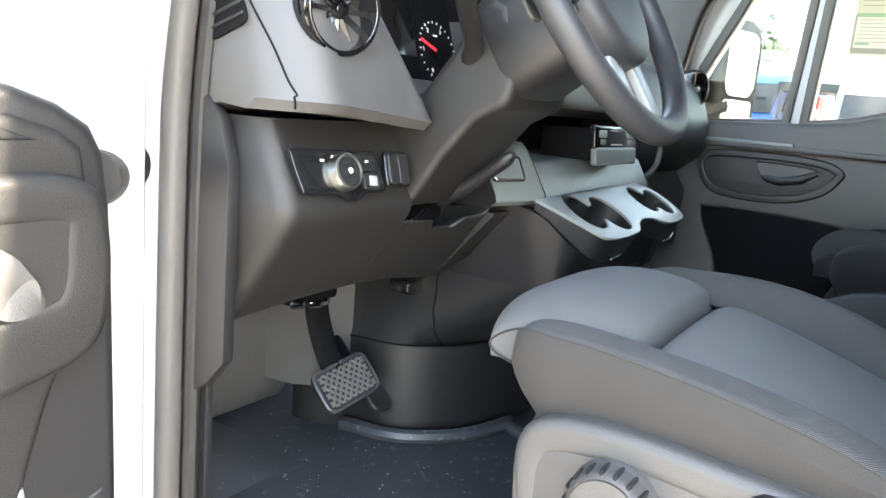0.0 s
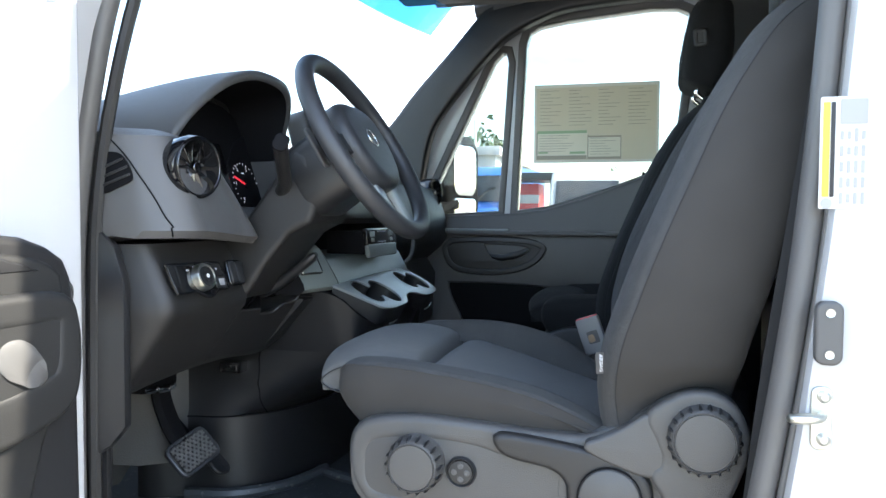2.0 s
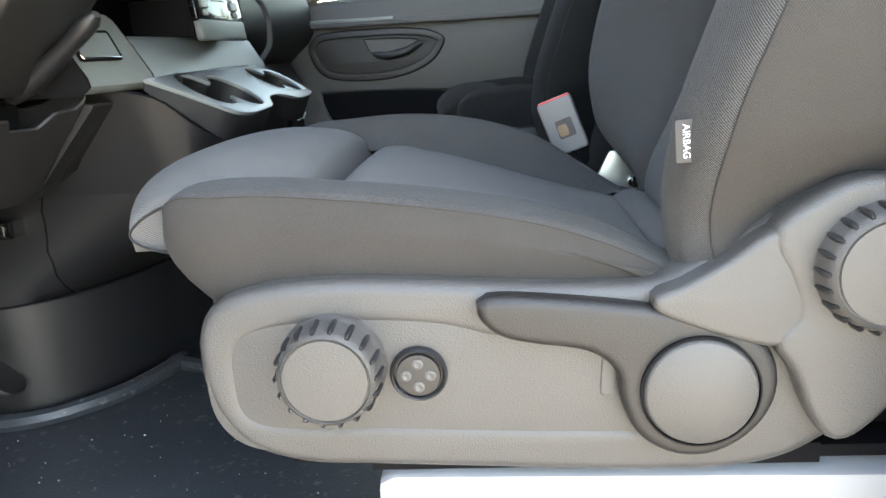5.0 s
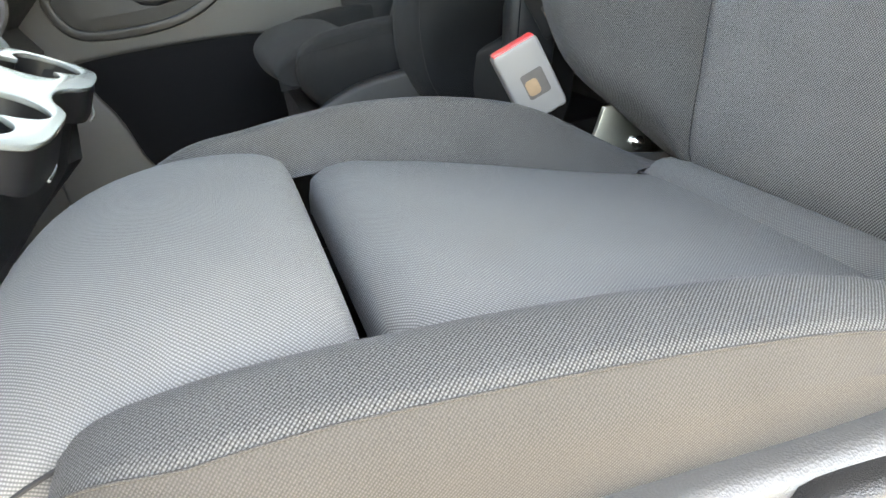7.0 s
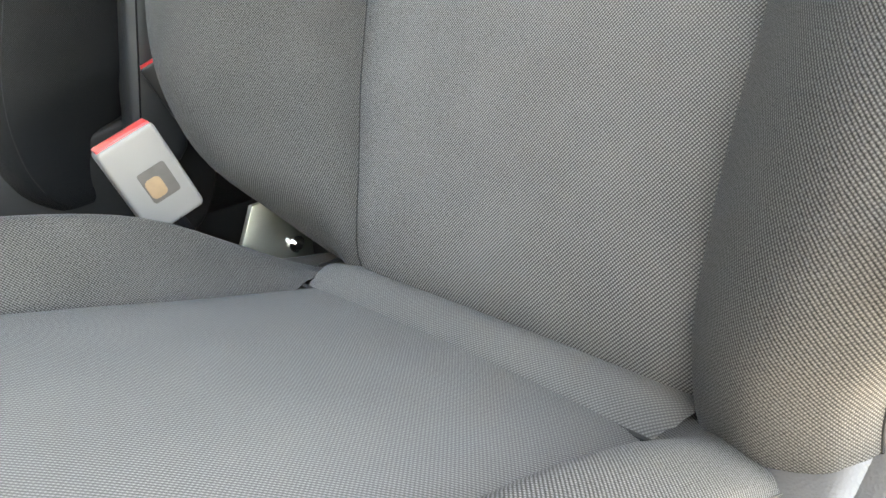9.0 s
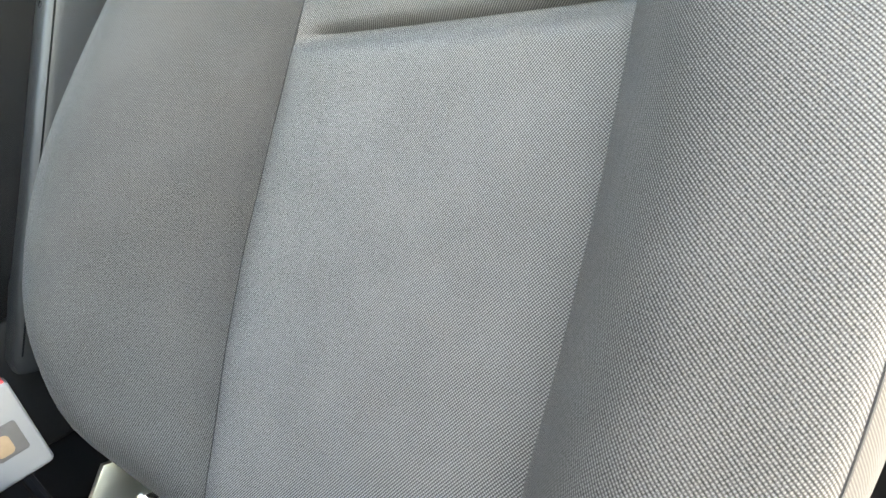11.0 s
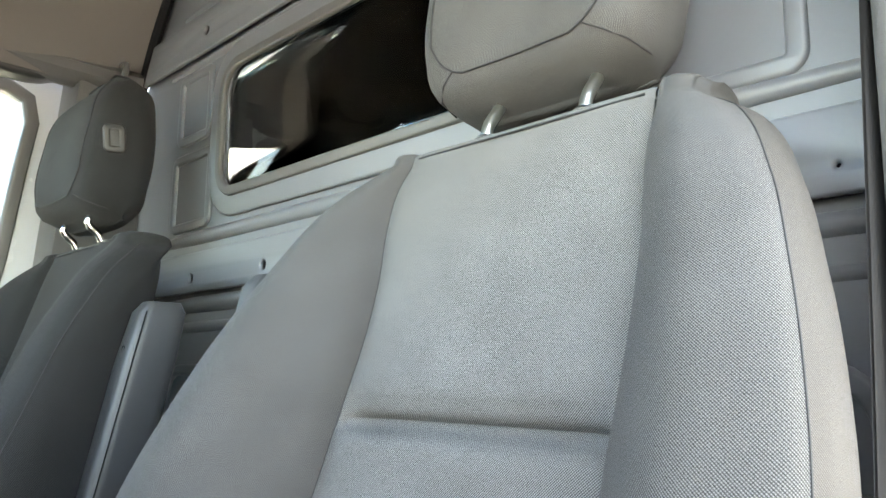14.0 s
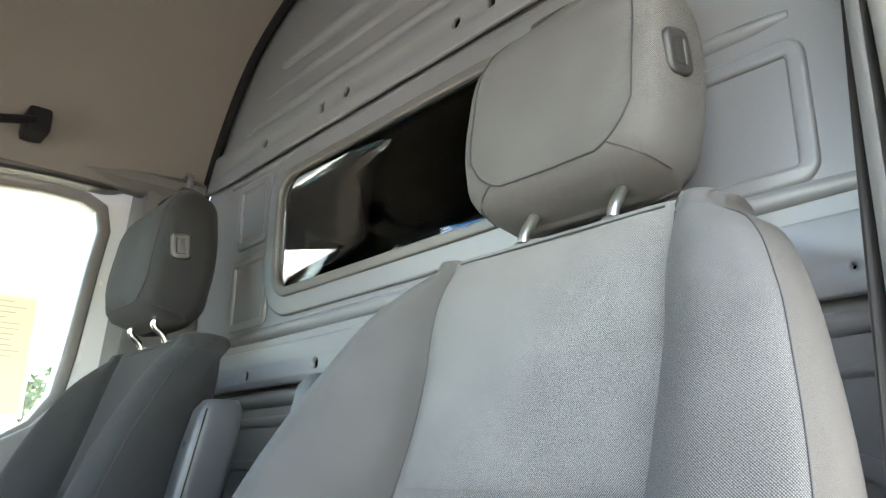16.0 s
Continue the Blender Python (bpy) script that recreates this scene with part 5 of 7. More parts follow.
part("push_button", plate(rounded(0.026, 0.019, 0.003, 3), [], 0.005, 0.0012, LM @ Matrix.Translation((0.035, -0.019, 0.0035))), PLASTIC_DARK, lsw)
part("button_window", plate(rounded(0.013, 0.012, 0.001, 2), [], 0.001, 0.0003, LM @ Matrix.Translation((0.036, -0.019, 0.0066))), LABEL_GREY, lsw)
part("panel_rim", tube([LM @ Vector((a, b, 0.0022)) for a, b in ((p.x, p.y) for p in smooth_line([(a, b, 0) for a, b in ((-0.090, 0.008), (-0.083, 0.0155), (-0.02, 0.0170), (0.039, 0.0185), (0.048, 0.011), (0.060, -0.023), (0.054, -0.031), (0.027, -0.033), (0.014, -0.041), (0.003, -0.044), (-0.008, -0.043), (-0.021, -0.036), (-0.033, -0.034), (-0.073, -0.036), (-0.080, -0.029))], 64, True))], 0.0012, 6, closed=True), BLACK, lsw)
SMX = LM @ Matrix.Translation((0.087, -0.002, 0.001))
sw = part("height_switch", plate(rounded(0.041, 0.044, 0.006, 4), [], 0.006, 0.002, SMX), GLOSS, dash, "gloss black rocker switch pair")
for a in (-0.0093, 0.0093):
    part("rocker", plate(rounded(0.0155, 0.036, 0.003, 3), [], 0.007, 0.002, SMX @ Matrix.Translation((a, 0, 0.003))), PLASTIC_DARK, sw)

# instrument hood and cluster
hood_arch = [(0.905, 1.80), (0.925, 1.845), (0.975, 1.905), (1.06, 1.966), (1.15, 1.995), (1.24, 1.998), (1.30, 1.985), (1.332, 1.95), (1.338, 1.89), (1.338, 1.80)]
arch_pts = [(p.x, p.y) for p in smooth_line([(a, b, 0) for a, b in hood_arch], 40)]


def hood_row(x, f, thick):
    c = (1.125, 1.80)
    out = []
    for y, z in arch_pts:
        out.append(Vector((x + 0.05 * max(0, (z - 1.80)) / 0.2 * (1 if f < 1.05 else 0), c[0] + (y - c[0]) * (f - thick), c[1] + (z - c[1]) * (f - thick * 1.2))))
    return out


rows = [hood_row(-0.475, 1.0, 0.09), hood_row(-0.468, 1.0, 0.06), hood_row(-0.470, 1.0, 0.015), hood_row(-0.480, 1.0, 0.0)]
for t in np.linspace(0.1, 1, 10):
    r = []
    for y, z in arch_pts:
        base = 1.845
        zz = base + (z - base) * (1 - t ** 1.6) if z > base else z
        r.append(Vector((-0.485 - 0.47 * t + 0.05 * max(0, (z - 1.80)) / 0.2 * (1 - t), 1.125 + (y - 1.125) * (1 + 0.06 * t) - 0.04 * t, zz)))
    rows.append(r)
bm = bmesh.new()
grid(bm, rows)
part("instrument_hood", bm, PLASTIC_GREY, dash, sharp=60)
rows = [hood_row(-0.475, 1.0, 0.09), hood_row(-0.52, 1.0, 0.12), hood_row(-0.60, 1.0, 0.2)]
bm = bmesh.new()
grid(bm, rows)
part("hood_lining", bm, BLACK, dash)
CM = plane_at((-0.525, 1.150, 1.822), (0, 1, 0), (-0.32, 0, 1))
cl_ = part("instrument_panel", plate([(1.125 + (y - 1.125) * 0.80 - 1.15, (1.80 + (z - 1.80) * 0.74 - 1.822)) for y, z in arch_pts] + [(0.15, -0.125), (-0.16, -0.125)], [], 0.01, 0.002, CM), BLACK, dash, "dark instrument cluster with a red needle")
part("lower_bezel", prism([(-0.46, 1.690), (-0.44, 1.700), (-0.452, 1.722), (-0.50, 1.722), (-0.56, 1.70)], "y", 0.95, 1.32, 0.004), PLASTIC_GREY, dash)
part("face_plate", plate([(0.045, -0.105), (0.160, -0.105), (0.150, -0.06), (0.150, 0.06), (0.100, 0.04), (0.050, -0.01)], [], 0.003, 0.001, CM @ Matrix.Translation((0, 0, 0.0055))), BLACK, cl_)
for cx_, cy_, rad, turn in ((-0.105, -0.040, 0.052, 200), (0.096, -0.058, 0.055, 158)):
    dm = CM @ Matrix.Translation((cx_, cy_, 0.0085))
    for k in range(17):
        a = radians(232 - k * 14)
        mm = dm @ Matrix.Rotation(a, 4, "Z") @ Matrix.Translation((rad - 0.006, 0, 0.0005))
        part("dial_mark", box(-0.003 if k % 4 == 0 else -0.0016, 0.0016, -0.0008, 0.0008, 0, 0.0006, 0, m=mm), DIALINK, cl_)
    for k, text in ((0, "0"), (4, "1"), (8, "2"), (12, "3")):
        a = radians(232 - k * 14)
        mm = dm @ Matrix.Translation(((rad - 0.016) * math.cos(a), (rad - 0.016) * math.sin(a), 0.0005))
        part("numeral", lettering(text, 0.0105, mm), DIALINK, cl_)
    part("unit_bar", box(-0.006, 0.006, 0.026, 0.0285, 0, 0.0006, 0, m=dm), DIALINK, cl_)
    part("needle", box(0.004, rad - 0.008, -0.0022, 0.0022, 0.001, 0.003, 0.0005, 1, m=dm @ Matrix.Rotation(radians(turn), 4, "Z")), NEEDLE, cl_, "red needle")
    part("needle_hub", lathe([(0.008, 0), (0.007, 0.004), (0.0005, 0.005)], 20, dm), BLACK, cl_)
part("centre_display", plate(rounded(0.075, 0.10, 0.004, 3), [], 0.002, 0.0005, CM @ Matrix.Translation((0, -0.02, 0.0065))), GLOSS, cl_)

# dash top, centre and passenger side
part("dash_top", loft([[Vector((x, y, z)) for x, z in ((-0.47, 1.838), (-0.44, 1.825), (-0.43, 1.80), (-0.50, 1.79), (-1.06, 1.72), (-1.06, 1.755), (-0.90, 1.82), (-0.70, 1.846))] for y in (1.335, 1.6, 2.0, 2.47)]), PLASTIC_GREY, dash, sharp=50)
part("dash_top", loft([[Vector((x, y, z)) for x, z in ((-0.56, 1.842), (-0.55, 1.80), (-1.06, 1.72), (-1.06, 1.755), (-0.90, 1.82), (-0.70, 1.846))] for y in (0.80, 1.0, 1.334)]), PLASTIC_GREY, dash, sharp=50)
part("media_pod", plate(rounded(0.28, 0.15, 0.02, 5), [], 0.05, 0.01, plane_at((-0.42, 1.50, 1.86), (0, 1, 0), (-0.25, 0, 1))), PLASTIC_GREY, dash)
part("media_screen", plate(rounded(0.25, 0.12, 0.008, 4), [], 0.004, 0.001, plane_at((-0.392, 1.50, 1.862), (0, 1, 0), (-0.25, 0, 1))), GLOSS, dash)
part("centre_face", loft([[Vector((x, y, z)) for x, z in ((-0.355, 1.70), (-0.350, 1.715), (-0.40, 1.80), (-0.45, 1.825), (-0.70, 1.82), (-0.70, 1.68), (-0.40, 1.685))] for y in np.linspace(1.30, 1.84, 6)]), PLASTIC_GREY, dash, sharp=50)
# matt black slab as the shade deep in the open tray
part("tray_shade", box(-0.55, -0.50, 1.36, 1.86, 1.52, 1.70, 0), BLACK, dash)
part("centre_stack_face", loft([[Vector((x, y, z)) for x, z in ((-0.352, 1.612), (-0.341, 1.605), (-0.316, 1.562), (-0.314, 1.552), (-0.325, 1.543), (-0.60, 1.543), (-0.60, 1.614))] for y in np.linspace(1.3145, 1.82, 6)]), STACK, dash, sharp=50)
# small control unit in the tray
cu = thing("control_unit", (-0.35, 1.584, 1.612), "small black radio control unit with silver keys", "radio")
UM = plane_at((-0.312, 1.584, 1.638), (0.02, 1, 0), (-0.12, 0, 1))
part("body", box(-0.42, -0.320, 1.492, 1.676, 1.612, 1.668, 0.004), BLACK, cu)
part("face", plate(rounded(0.196, 0.038, 0.003, 3), [], 0.010, 0.002, UM @ Matrix.Translation((0, 0.016, 0))), GLOSS, cu)
part("lower_face", plate(rounded(0.192, 0.026, 0.003, 3), [], 0.012, 0.003, UM @ Matrix.Translation((0, -0.018, 0.001))), STACK, cu)
for a in (-0.066, 0.066):
    part("key", plate(rounded(0.030, 0.012, 0.002, 2), [], 0.003, 0.001, UM @ Matrix.Translation((a, 0.022, 0.006))), SATIN, cu)
    part("key", plate(rounded(0.018, 0.008, 0.002, 2), [], 0.003, 0.001, UM @ Matrix.Translation((a, 0.008, 0.006))), SATIN, cu)
for b in (0.029, 0.003):
    part("light_bar", plate(rounded(0.056, 0.0016, 0.0005, 2), [], 0.001, 0.0003, UM @ Matrix.Translation((0, b, 0.0055))), INK, cu)
part("passenger_face", loft([[Vector((x, y, z)) for x, z in ((-0.38, 1.60), (-0.36, 1.63), (-0.365, 1.70), (-0.40, 1.80), (-0.46, 1.83), (-0.75, 1.83), (-0.75, 1.52), (-0.45, 1.54))] for y in np.linspace(1.86, 2.46, 8)]), PLASTIC, dash, sharp=50)
part("stack_trim", tube(smooth_line([(-0.33, 1.83, 1.70), (-0.315, 1.865, 1.665), (-0.315, 1.87, 1.60), (-0.335, 1.845, 1.565), (-0.345, 1.80, 1.552)], 20), 0.006, 8), PLASTIC_GREY, dash)
part("glovebox", loft([[Vector((x, y, z)) for x, z in ((-0.46, 1.30), (-0.41, 1.34), (-0.40, 1.50), (-0.44, 1.57), (-0.75, 1.57), (-0.75, 1.30))] for y in (1.86, 2.1, 2.44)]), PLASTIC_DARK, dash, sharp=50)

# ---- centre console ----
con = thing("centre_console", (-0.55, 1.56, FZ), "dark grey centre console with cup holders", "console")


def console_ring(z, grow, ex):
    """Plan outline of the console at a height; ex pushes its rear face back."""
    pts = [(-0.80, 1.285), (-0.66, 1.287), (-0.585, 1.300 - 0.1 * grow), (-0.535 + ex * 0.3, 1.335 - 0.1 * grow), (-0.490 + ex, 1.40), (-0.455 + ex, 1.50), (-0.44 + ex, 1.60), (-0.44 + ex, 1.80), (-0.50, 1.86), (-0.80, 1.87)]
    return [Vector((p.x, p.y, z)) for p in smooth_line([(a, b, 0) for a, b in pts], 48, True)]


part("lower_shell", loft([console_ring(z, 0, 0) for z in np.linspace(FZ, 1.243, 8)]), PLASTIC_DARK, con, sharp=60)
top_o = [Vector((p.x, p.y, 1.402)) for p in smooth_line([(a, b, 0) for a, b in ((-0.80, 1.308), (-0.66, 1.310), (-0.50, 1.314), (-0.38, 1.317), (-0.298, 1.322), (-0.281, 1.36), (-0.280, 1.60), (-0.283, 1.74), (-0.31, 1.773), (-0.80, 1.775))], 48, True)]
low_o = console_ring(1.247, 0, 0.004)
part("middle_shell", loft([[a.lerp(b, t) for a, b in zip(low_o, top_o)] for t in np.linspace(0, 1, 9)]), PLASTIC_DARK, con, sharp=60)
TO, TU, TV, TN = Vector((-0.268, 1.550, 1.530)), Vector((0, 1, 0)), Vector((-0.859, 0, 0.511)), Vector((0.511, 0, 0.859))
brow = [Vector((-0.80, 1.275, 1.535)), Vector((-0.66, 1.275, 1.538)), Vector((-0.50, 1.275, 1.542)), Vector((-0.38, 1.274, 1.545))] + [TO + TU * u + TV * v - TN * d for u, v, d in ((-0.268, 0.030, 0.018), (-0.206, -0.042, 0.040), (0.05, -0.036, 0.042), (0.20, -0.042, 0.040))] + [Vector((-0.31, 1.790, 1.530)), Vector((-0.80, 1.790, 1.535))]
brow = smooth_line(brow, 48, True)
part("upper_shell", loft([[a.lerp(b, t) for a, b in zip(top_o, brow)] for t in np.linspace(0, 1, 9)], caps=False), PLASTIC_DARK, con, sharp=60)
part("shell_gap", tube([p + Vector((0.0, -0.0005, 0.001)) for p in brow[12:28]], 0.0016, 6), BLACK, con)
gap_line = []
for t in np.linspace(0, 1, 9):
    ring = [a.lerp(b, t) for a, b in zip(low_o, top_o)]
    gap_line.append(min((ring[i].lerp(ring[i + 1], f) for i in range(2, 20) for f in (0, 0.25, 0.5, 0.75)), key=lambda q: abs(q.x + 0.512 - 0.008 * t)) + Vector((0.0006, -0.0008, 0)))
part("shell_gap", tube(gap_line, 0.0014, 6), BLACK, con)
part("shell_gap", tube(console_ring(1.245, 0, 0.008)[2:32], 0.002, 6), BLACK, con)
part("socket", box(-0.585, -0.535, 1.276, 1.316, 1.352, 1.376, 0.002), GLOSS, con)
part("socket_plate", box(-0.578, -0.543, 1.273, 1.277, 1.357, 1.371, 0.001), CHROME, con)
# cup holder tray
TM = plane_at((-0.268, 1.550, 1.530), (0, 1, 0), (-0.859, 0, 0.511))
out_c = [(-0.278, 0.046), (-0.256, 0.020), (-0.223, -0.026), (-0.209, -0.046), (-0.190, -0.058), (-0.146, -0.064), (-0.062, -0.062), (-0.036, -0.056), (-0.012, -0.044), (0.018, -0.037), (0.050, -0.037), (0.080, -0.043), (0.108, -0.055), (0.147, -0.062), (0.228, -0.057), (0.252, -0.038), (0.256, -0.006), (0.242, 0.030), (0.200, 0.058)]
out_l = [(p.x, p.y) for p in smooth_line([(a, b, 0) for a, b in out_c], 60)] + [(0.0, 0.056), (-0.20, 0.050)]


def tray_drop(v):
    """Depth of the tray's side wall, growing to the rear."""
    return float(np.interp(v, (-0.062, -0.035, 0.046, 0.06), (0.043, 0.036, 0.011, 0.008)))


def figure_eight(cx, cy, r, d, turn):
    """Two cup rings running into each other, lying a little aslant."""
    g = math.degrees(math.acos(d / r)) + 4
    one = [(d + r * math.cos(radians(t)), r * math.sin(radians(t))) for t in np.linspace(g - 180, 180 - g, 24)]
    two = [(-d + r * math.cos(radians(t)), r * math.sin(radians(t))) for t in np.linspace(g, 360 - g, 24)]
    ca, sa = math.cos(radians(turn)), math.sin(radians(turn))
    return [(cx + x * ca - y * sa, cy + x * sa + y * ca) for x, y in one + two]


CUPS = ((-0.123, 0.0, 0.047, 0.0435, -10), (0.165, 0.003, 0.040, 0.034, -12))
holes = [figure_eight(*c) for c in CUPS]
tray = part("cup_tray", plate(out_l, holes, 0.006, 0.002, TM, res=3), SATIN, con, "satin grey cup holder tray")
part("tray_skirt", loft([[TM @ Vector((u * (1 + 0.02 * g), v - 0.004 * g, -0.001 - (tray_drop(v) - 0.001) * g)) for u, v in out_l] for g in (0, 0.3, 0.7, 0.95, 1.0)], caps=False), PLASTIC_DARK, con, sharp=60)
for c, o in zip(CUPS, holes):
    bm = bmesh.new()
    rings = grid(bm, [[TM @ Vector((c[0] + (u - c[0]) * f, c[1] + (v - c[1]) * f, -d)) for u, v in o] for f, d in ((1.0, 0.002), (0.99, 0.02), (0.95, 0.070), (0.90, 0.076))], closed=True)
    bm.faces.new(rings[-1])
    part("cup_well", bm, PLASTIC_DARK, con, sharp=50)
for c in (-0.088, 0.205):
    part("pull_lip", tube(smooth_line([TM @ Vector((c - 0.04, -0.069, -0.045)), TM @ Vector((c, -0.068, -0.044)), TM @ Vector((c + 0.04, -0.060, -0.042))], 8), 0.0016, 8), SATIN, con)

# ---- steering ----
SC = Vector((-0.178, 1.125, 1.834))
AX = Vector((0.857, 0, 0.515)).normalized()
SWM = plane_at(SC, (0, 1, 0), AX.cross(Vector((0, 1, 0))))     # z along the column to the driver
if (SWM.to_3x3() @ Vector((0, 0, 1))).dot(AX) < 0:
    SWM = plane_at(SC, (0, 1, 0), -AX.cross(Vector((0, 1, 0))))
wheel = thing("steering_wheel", tuple(SC - AX * 0.06), "black steering wheel with silver trim", "steering wheel")
ring = [SWM @ Vector((0.184 * math.cos(a), 0.184 * math.sin(a) * (0.985 if math.sin(a) < 0 else 1.0), 0)) for a in np.linspace(0, 2 * math.pi, 73)[:-1]]
part("rim", tube(ring, 0.0172, 16, closed=True, up=tuple(AX)), LEATHER, wheel)
up_y = 1 if (SWM @ Vector((0, 1, 0)) - SC).z > 0 else -1
pad_o = [(-0.070, 0.050), (-0.045, 0.066), (0, 0.070), (0.045, 0.066), (0.070, 0.050), (0.078, 0.015), (0.066, -0.030), (0.040, -0.062), (0, -0.070), (-0.040, -0.062), (-0.066, -0.030), (-0.078, 0.015)]
pad_o = [(p.x, p.y * up_y) for p in smooth_line([(a, b, 0) for a, b in pad_o], 40, True)]
part("airbag_pad", plate(pad_o, [], 0.060, 0.022, SWM @ Matrix.Translation((0, 0, -0.012)), res=5), LEATHER, wheel)
for sg in (-1, 1):
    sp = part("spoke", plate([(sg * 0.068, 0.030 * up_y), (sg * 0.12, 0.020 * up_y), (sg * 0.172, 0.016 * up_y), (sg * 0.172, -0.018 * up_y), (sg * 0.12, -0.022 * up_y), (sg * 0.062, -0.030 * up_y)], [], 0.018, 0.006, SWM @ Matrix.Translation((0, 0, -0.014))), GLOSS, wheel)
    part("key_pad", plate([(sg * 0.080, 0.020 * up_y), (sg * 0.125, 0.014 * up_y), (sg * 0.125, -0.014 * up_y), (sg * 0.080, -0.020 * up_y)], [], 0.006, 0.002, SWM @ Matrix.Translation((0, 0, -0.003))), PLASTIC_DARK, sp)
    part("lower_spoke", plate([(sg * 0.020, -0.060 * up_y), (sg * 0.045, -0.058 * up_y), (sg * 0.060, -0.172 * up_y), (sg * 0.034, -0.176 * up_y)], [], 0.014, 0.005, SWM @ Matrix.Translation((0, 0, -0.012))), SATIN, wheel, "satin silver lower spoke")
    part("shift_paddle", plate(rounded(0.022, 0.075, 0.008, 4, sg * 0.115, 0.018 * up_y), [], 0.006, 0.0025, SWM @ Matrix.Translation((0, 0, -0.048))), PLASTIC_GREY, wheel)
part("emblem", plate(circle(0.019, 32), [circle(0.0172, 32)], 0.003, 0.001, SWM @ Matrix.Translation((0, 0.010 * up_y, 0.0185))), CHROME, wheel)

col = thing("steering_column", (-0.40, 1.125, 1.60), "dark grey steering column shroud with stalk", "steering column")


def shroud(d, w, h, dz, off=0.0):
    c = SC - AX * d + Vector((0, off, dz))
    side, up = Vector((0, 1, 0)), Vector((-0.515, 0, 0.857))
    return [c + side * a * w + up * b * h for a, b in [(p[0], p[1]) for p in rounded(2, 2, 0.55, 6)]]


part("collar", loft([shroud(0.030, 0.055, 0.055, 0), shroud(0.045, 0.072, 0.070, 0), shroud(0.12, 0.082, 0.072, -0.004), shroud(0.13, 0.078, 0.068, -0.004)]), PLASTIC_DARK, col)
side = [(-0.44, 1.655), (-0.385, 1.703), (-0.335, 1.768), (-0.290, 1.826), (-0.264, 1.818), (-0.250, 1.768), (-0.250, 1.715), (-0.258, 1.692), (-0.30, 1.672), (-0.345, 1.620), (-0.385, 1.560), (-0.402, 1.545), (-0.425, 1.555)]
part("lower_shroud", prism(side, "y", 1.046, 1.215, 0.022, 4), PLASTIC, col)
under = smooth_line([(-0.420, 1.165, 1.548), (-0.38, 1.160, 1.568), (-0.33, 1.150, 1.600), (-0.290, 1.143, 1.630)], 12)
part("release_lever", tube(under, [0.014, 0.016, 0.016, 0.016, 0.015, 0.014, 0.013, 0.012, 0.012, 0.013, 0.012, 0.006], 12, flat=0.8), PLASTIC_DARK, col, "black steering column release lever")
stalk = smooth_line([(-0.322, 1.060, 1.748), (-0.300, 1.030, 1.765), (-0.272, 0.965, 1.795), (-0.250, 0.915, 1.818), (-0.245, 0.905, 1.822)], 14)
part("stalk", tube(stalk, [0.014, 0.014, 0.013, 0.0125, 0.0125, 0.0125, 0.0125, 0.0125, 0.0125, 0.0125, 0.013, 0.013, 0.013, 0.012], 12), PLASTIC_DARK, col, "black selector stalk")
part("stalk_cap", plate(rounded(0.020, 0.026, 0.007, 4), [], 0.006, 0.002, plane_at((-0.243, 0.902, 1.8235), (0.85, 0.3, -0.4), (0.2, 0.3, 0.9))), BLACK, col)

# ---- pedals and footwell ----
brake = thing("brake_pedal", (-0.60, 1.15, 1.16), "black rubber brake pedal with a diamond pattern", "pedal")
BM = plane_at((-0.594, 1.182, 1.199), (0.06, 0.97, 0.16), (-0.60, 0.16, 0.78))
part("pad", plate(rounded(0.120, 0.068, 0.014, 4), [], 0.012, 0.004, BM), PLASTIC_DARK, brake)
part("pad_edge", tube([BM @ Vector((a, b, 0.004)) for a, b in rounded(0.123, 0.071, 0.016, 4)], 0.0035, 6, closed=True), MAT_RUBBER, brake)
for k in range(11):
    for s in (-1, 1):
        c = -0.07 + k * 0.014
        a, b = Vector((c - 0.027 * s, -0.029)), Vector((c + 0.027 * s, 0.029))
        if abs(a.x) > 0.053:
            t = (math.copysign(0.053, a.x) - a.x) / (b.x - a.x)
            a = a.lerp(b, t) if 0 <= t <= 1 else None
        if a is not None and abs(b.x) > 0.053:
            t = (math.copysign(0.053, b.x) - a.x) / (b.x - a.x)
            b = a.lerp(b, t) if 0 <= t <= 1 else None
        if a is None or b is None or (a - b).length < 0.01:
            continue
        part("tread_rib", tube([BM @ Vector((a.x, a.y, 0.0062)), BM @ Vector((b.x, b.y, 0.0062))], 0.0026, 5), PEDAL_RUBBER, brake)
part("arm", tube(smooth_line([(-0.618, 1.180, 1.215), (-0.650, 1.182, 1.26), (-0.672, 1.180, 1.34), (-0.668, 1.180, 1.48)], 12), 0.026, 8, flat=0.6), BLACK, brake)
gas = thing("accelerator_pedal", (-0.60, 1.27, 1.12), "black plastic accelerator pedal", "pedal")
part("pad", plate(rounded(0.050, 0.085, 0.018, 5), [], 0.010, 0.004, plane_at((-0.600, 1.272, 1.158), (0.05, 1, -0.15), (-0.72, 0.05, 0.68))), PLASTIC_DARK, gas)
part("arm", tube([(-0.63, 1.265, 1.175), (-0.74, 1.25, 1.30)], 0.010, 8), BLACK, gas)
foot = thing("footwell_bracket", (-0.68, 1.08, 1.40), "black pedal bracket with bright bolts", "bracket")
part("bracket", box(-0.72, -0.65, 1.10, 1.215, 1.335, 1.48, 0.01), BLACK, foot)
for y, z in ((1.075, 1.352), (1.117, 1.345), (1.132, 1.347)):
    part("bolt", lathe([(0.007, 0), (0.007, 0.02), (0.004, 0.026)], 10, Matrix.Translation((-0.625, y, z)) @ Matrix.Rotation(radians(75), 4, "Y")), CHROME, foot)
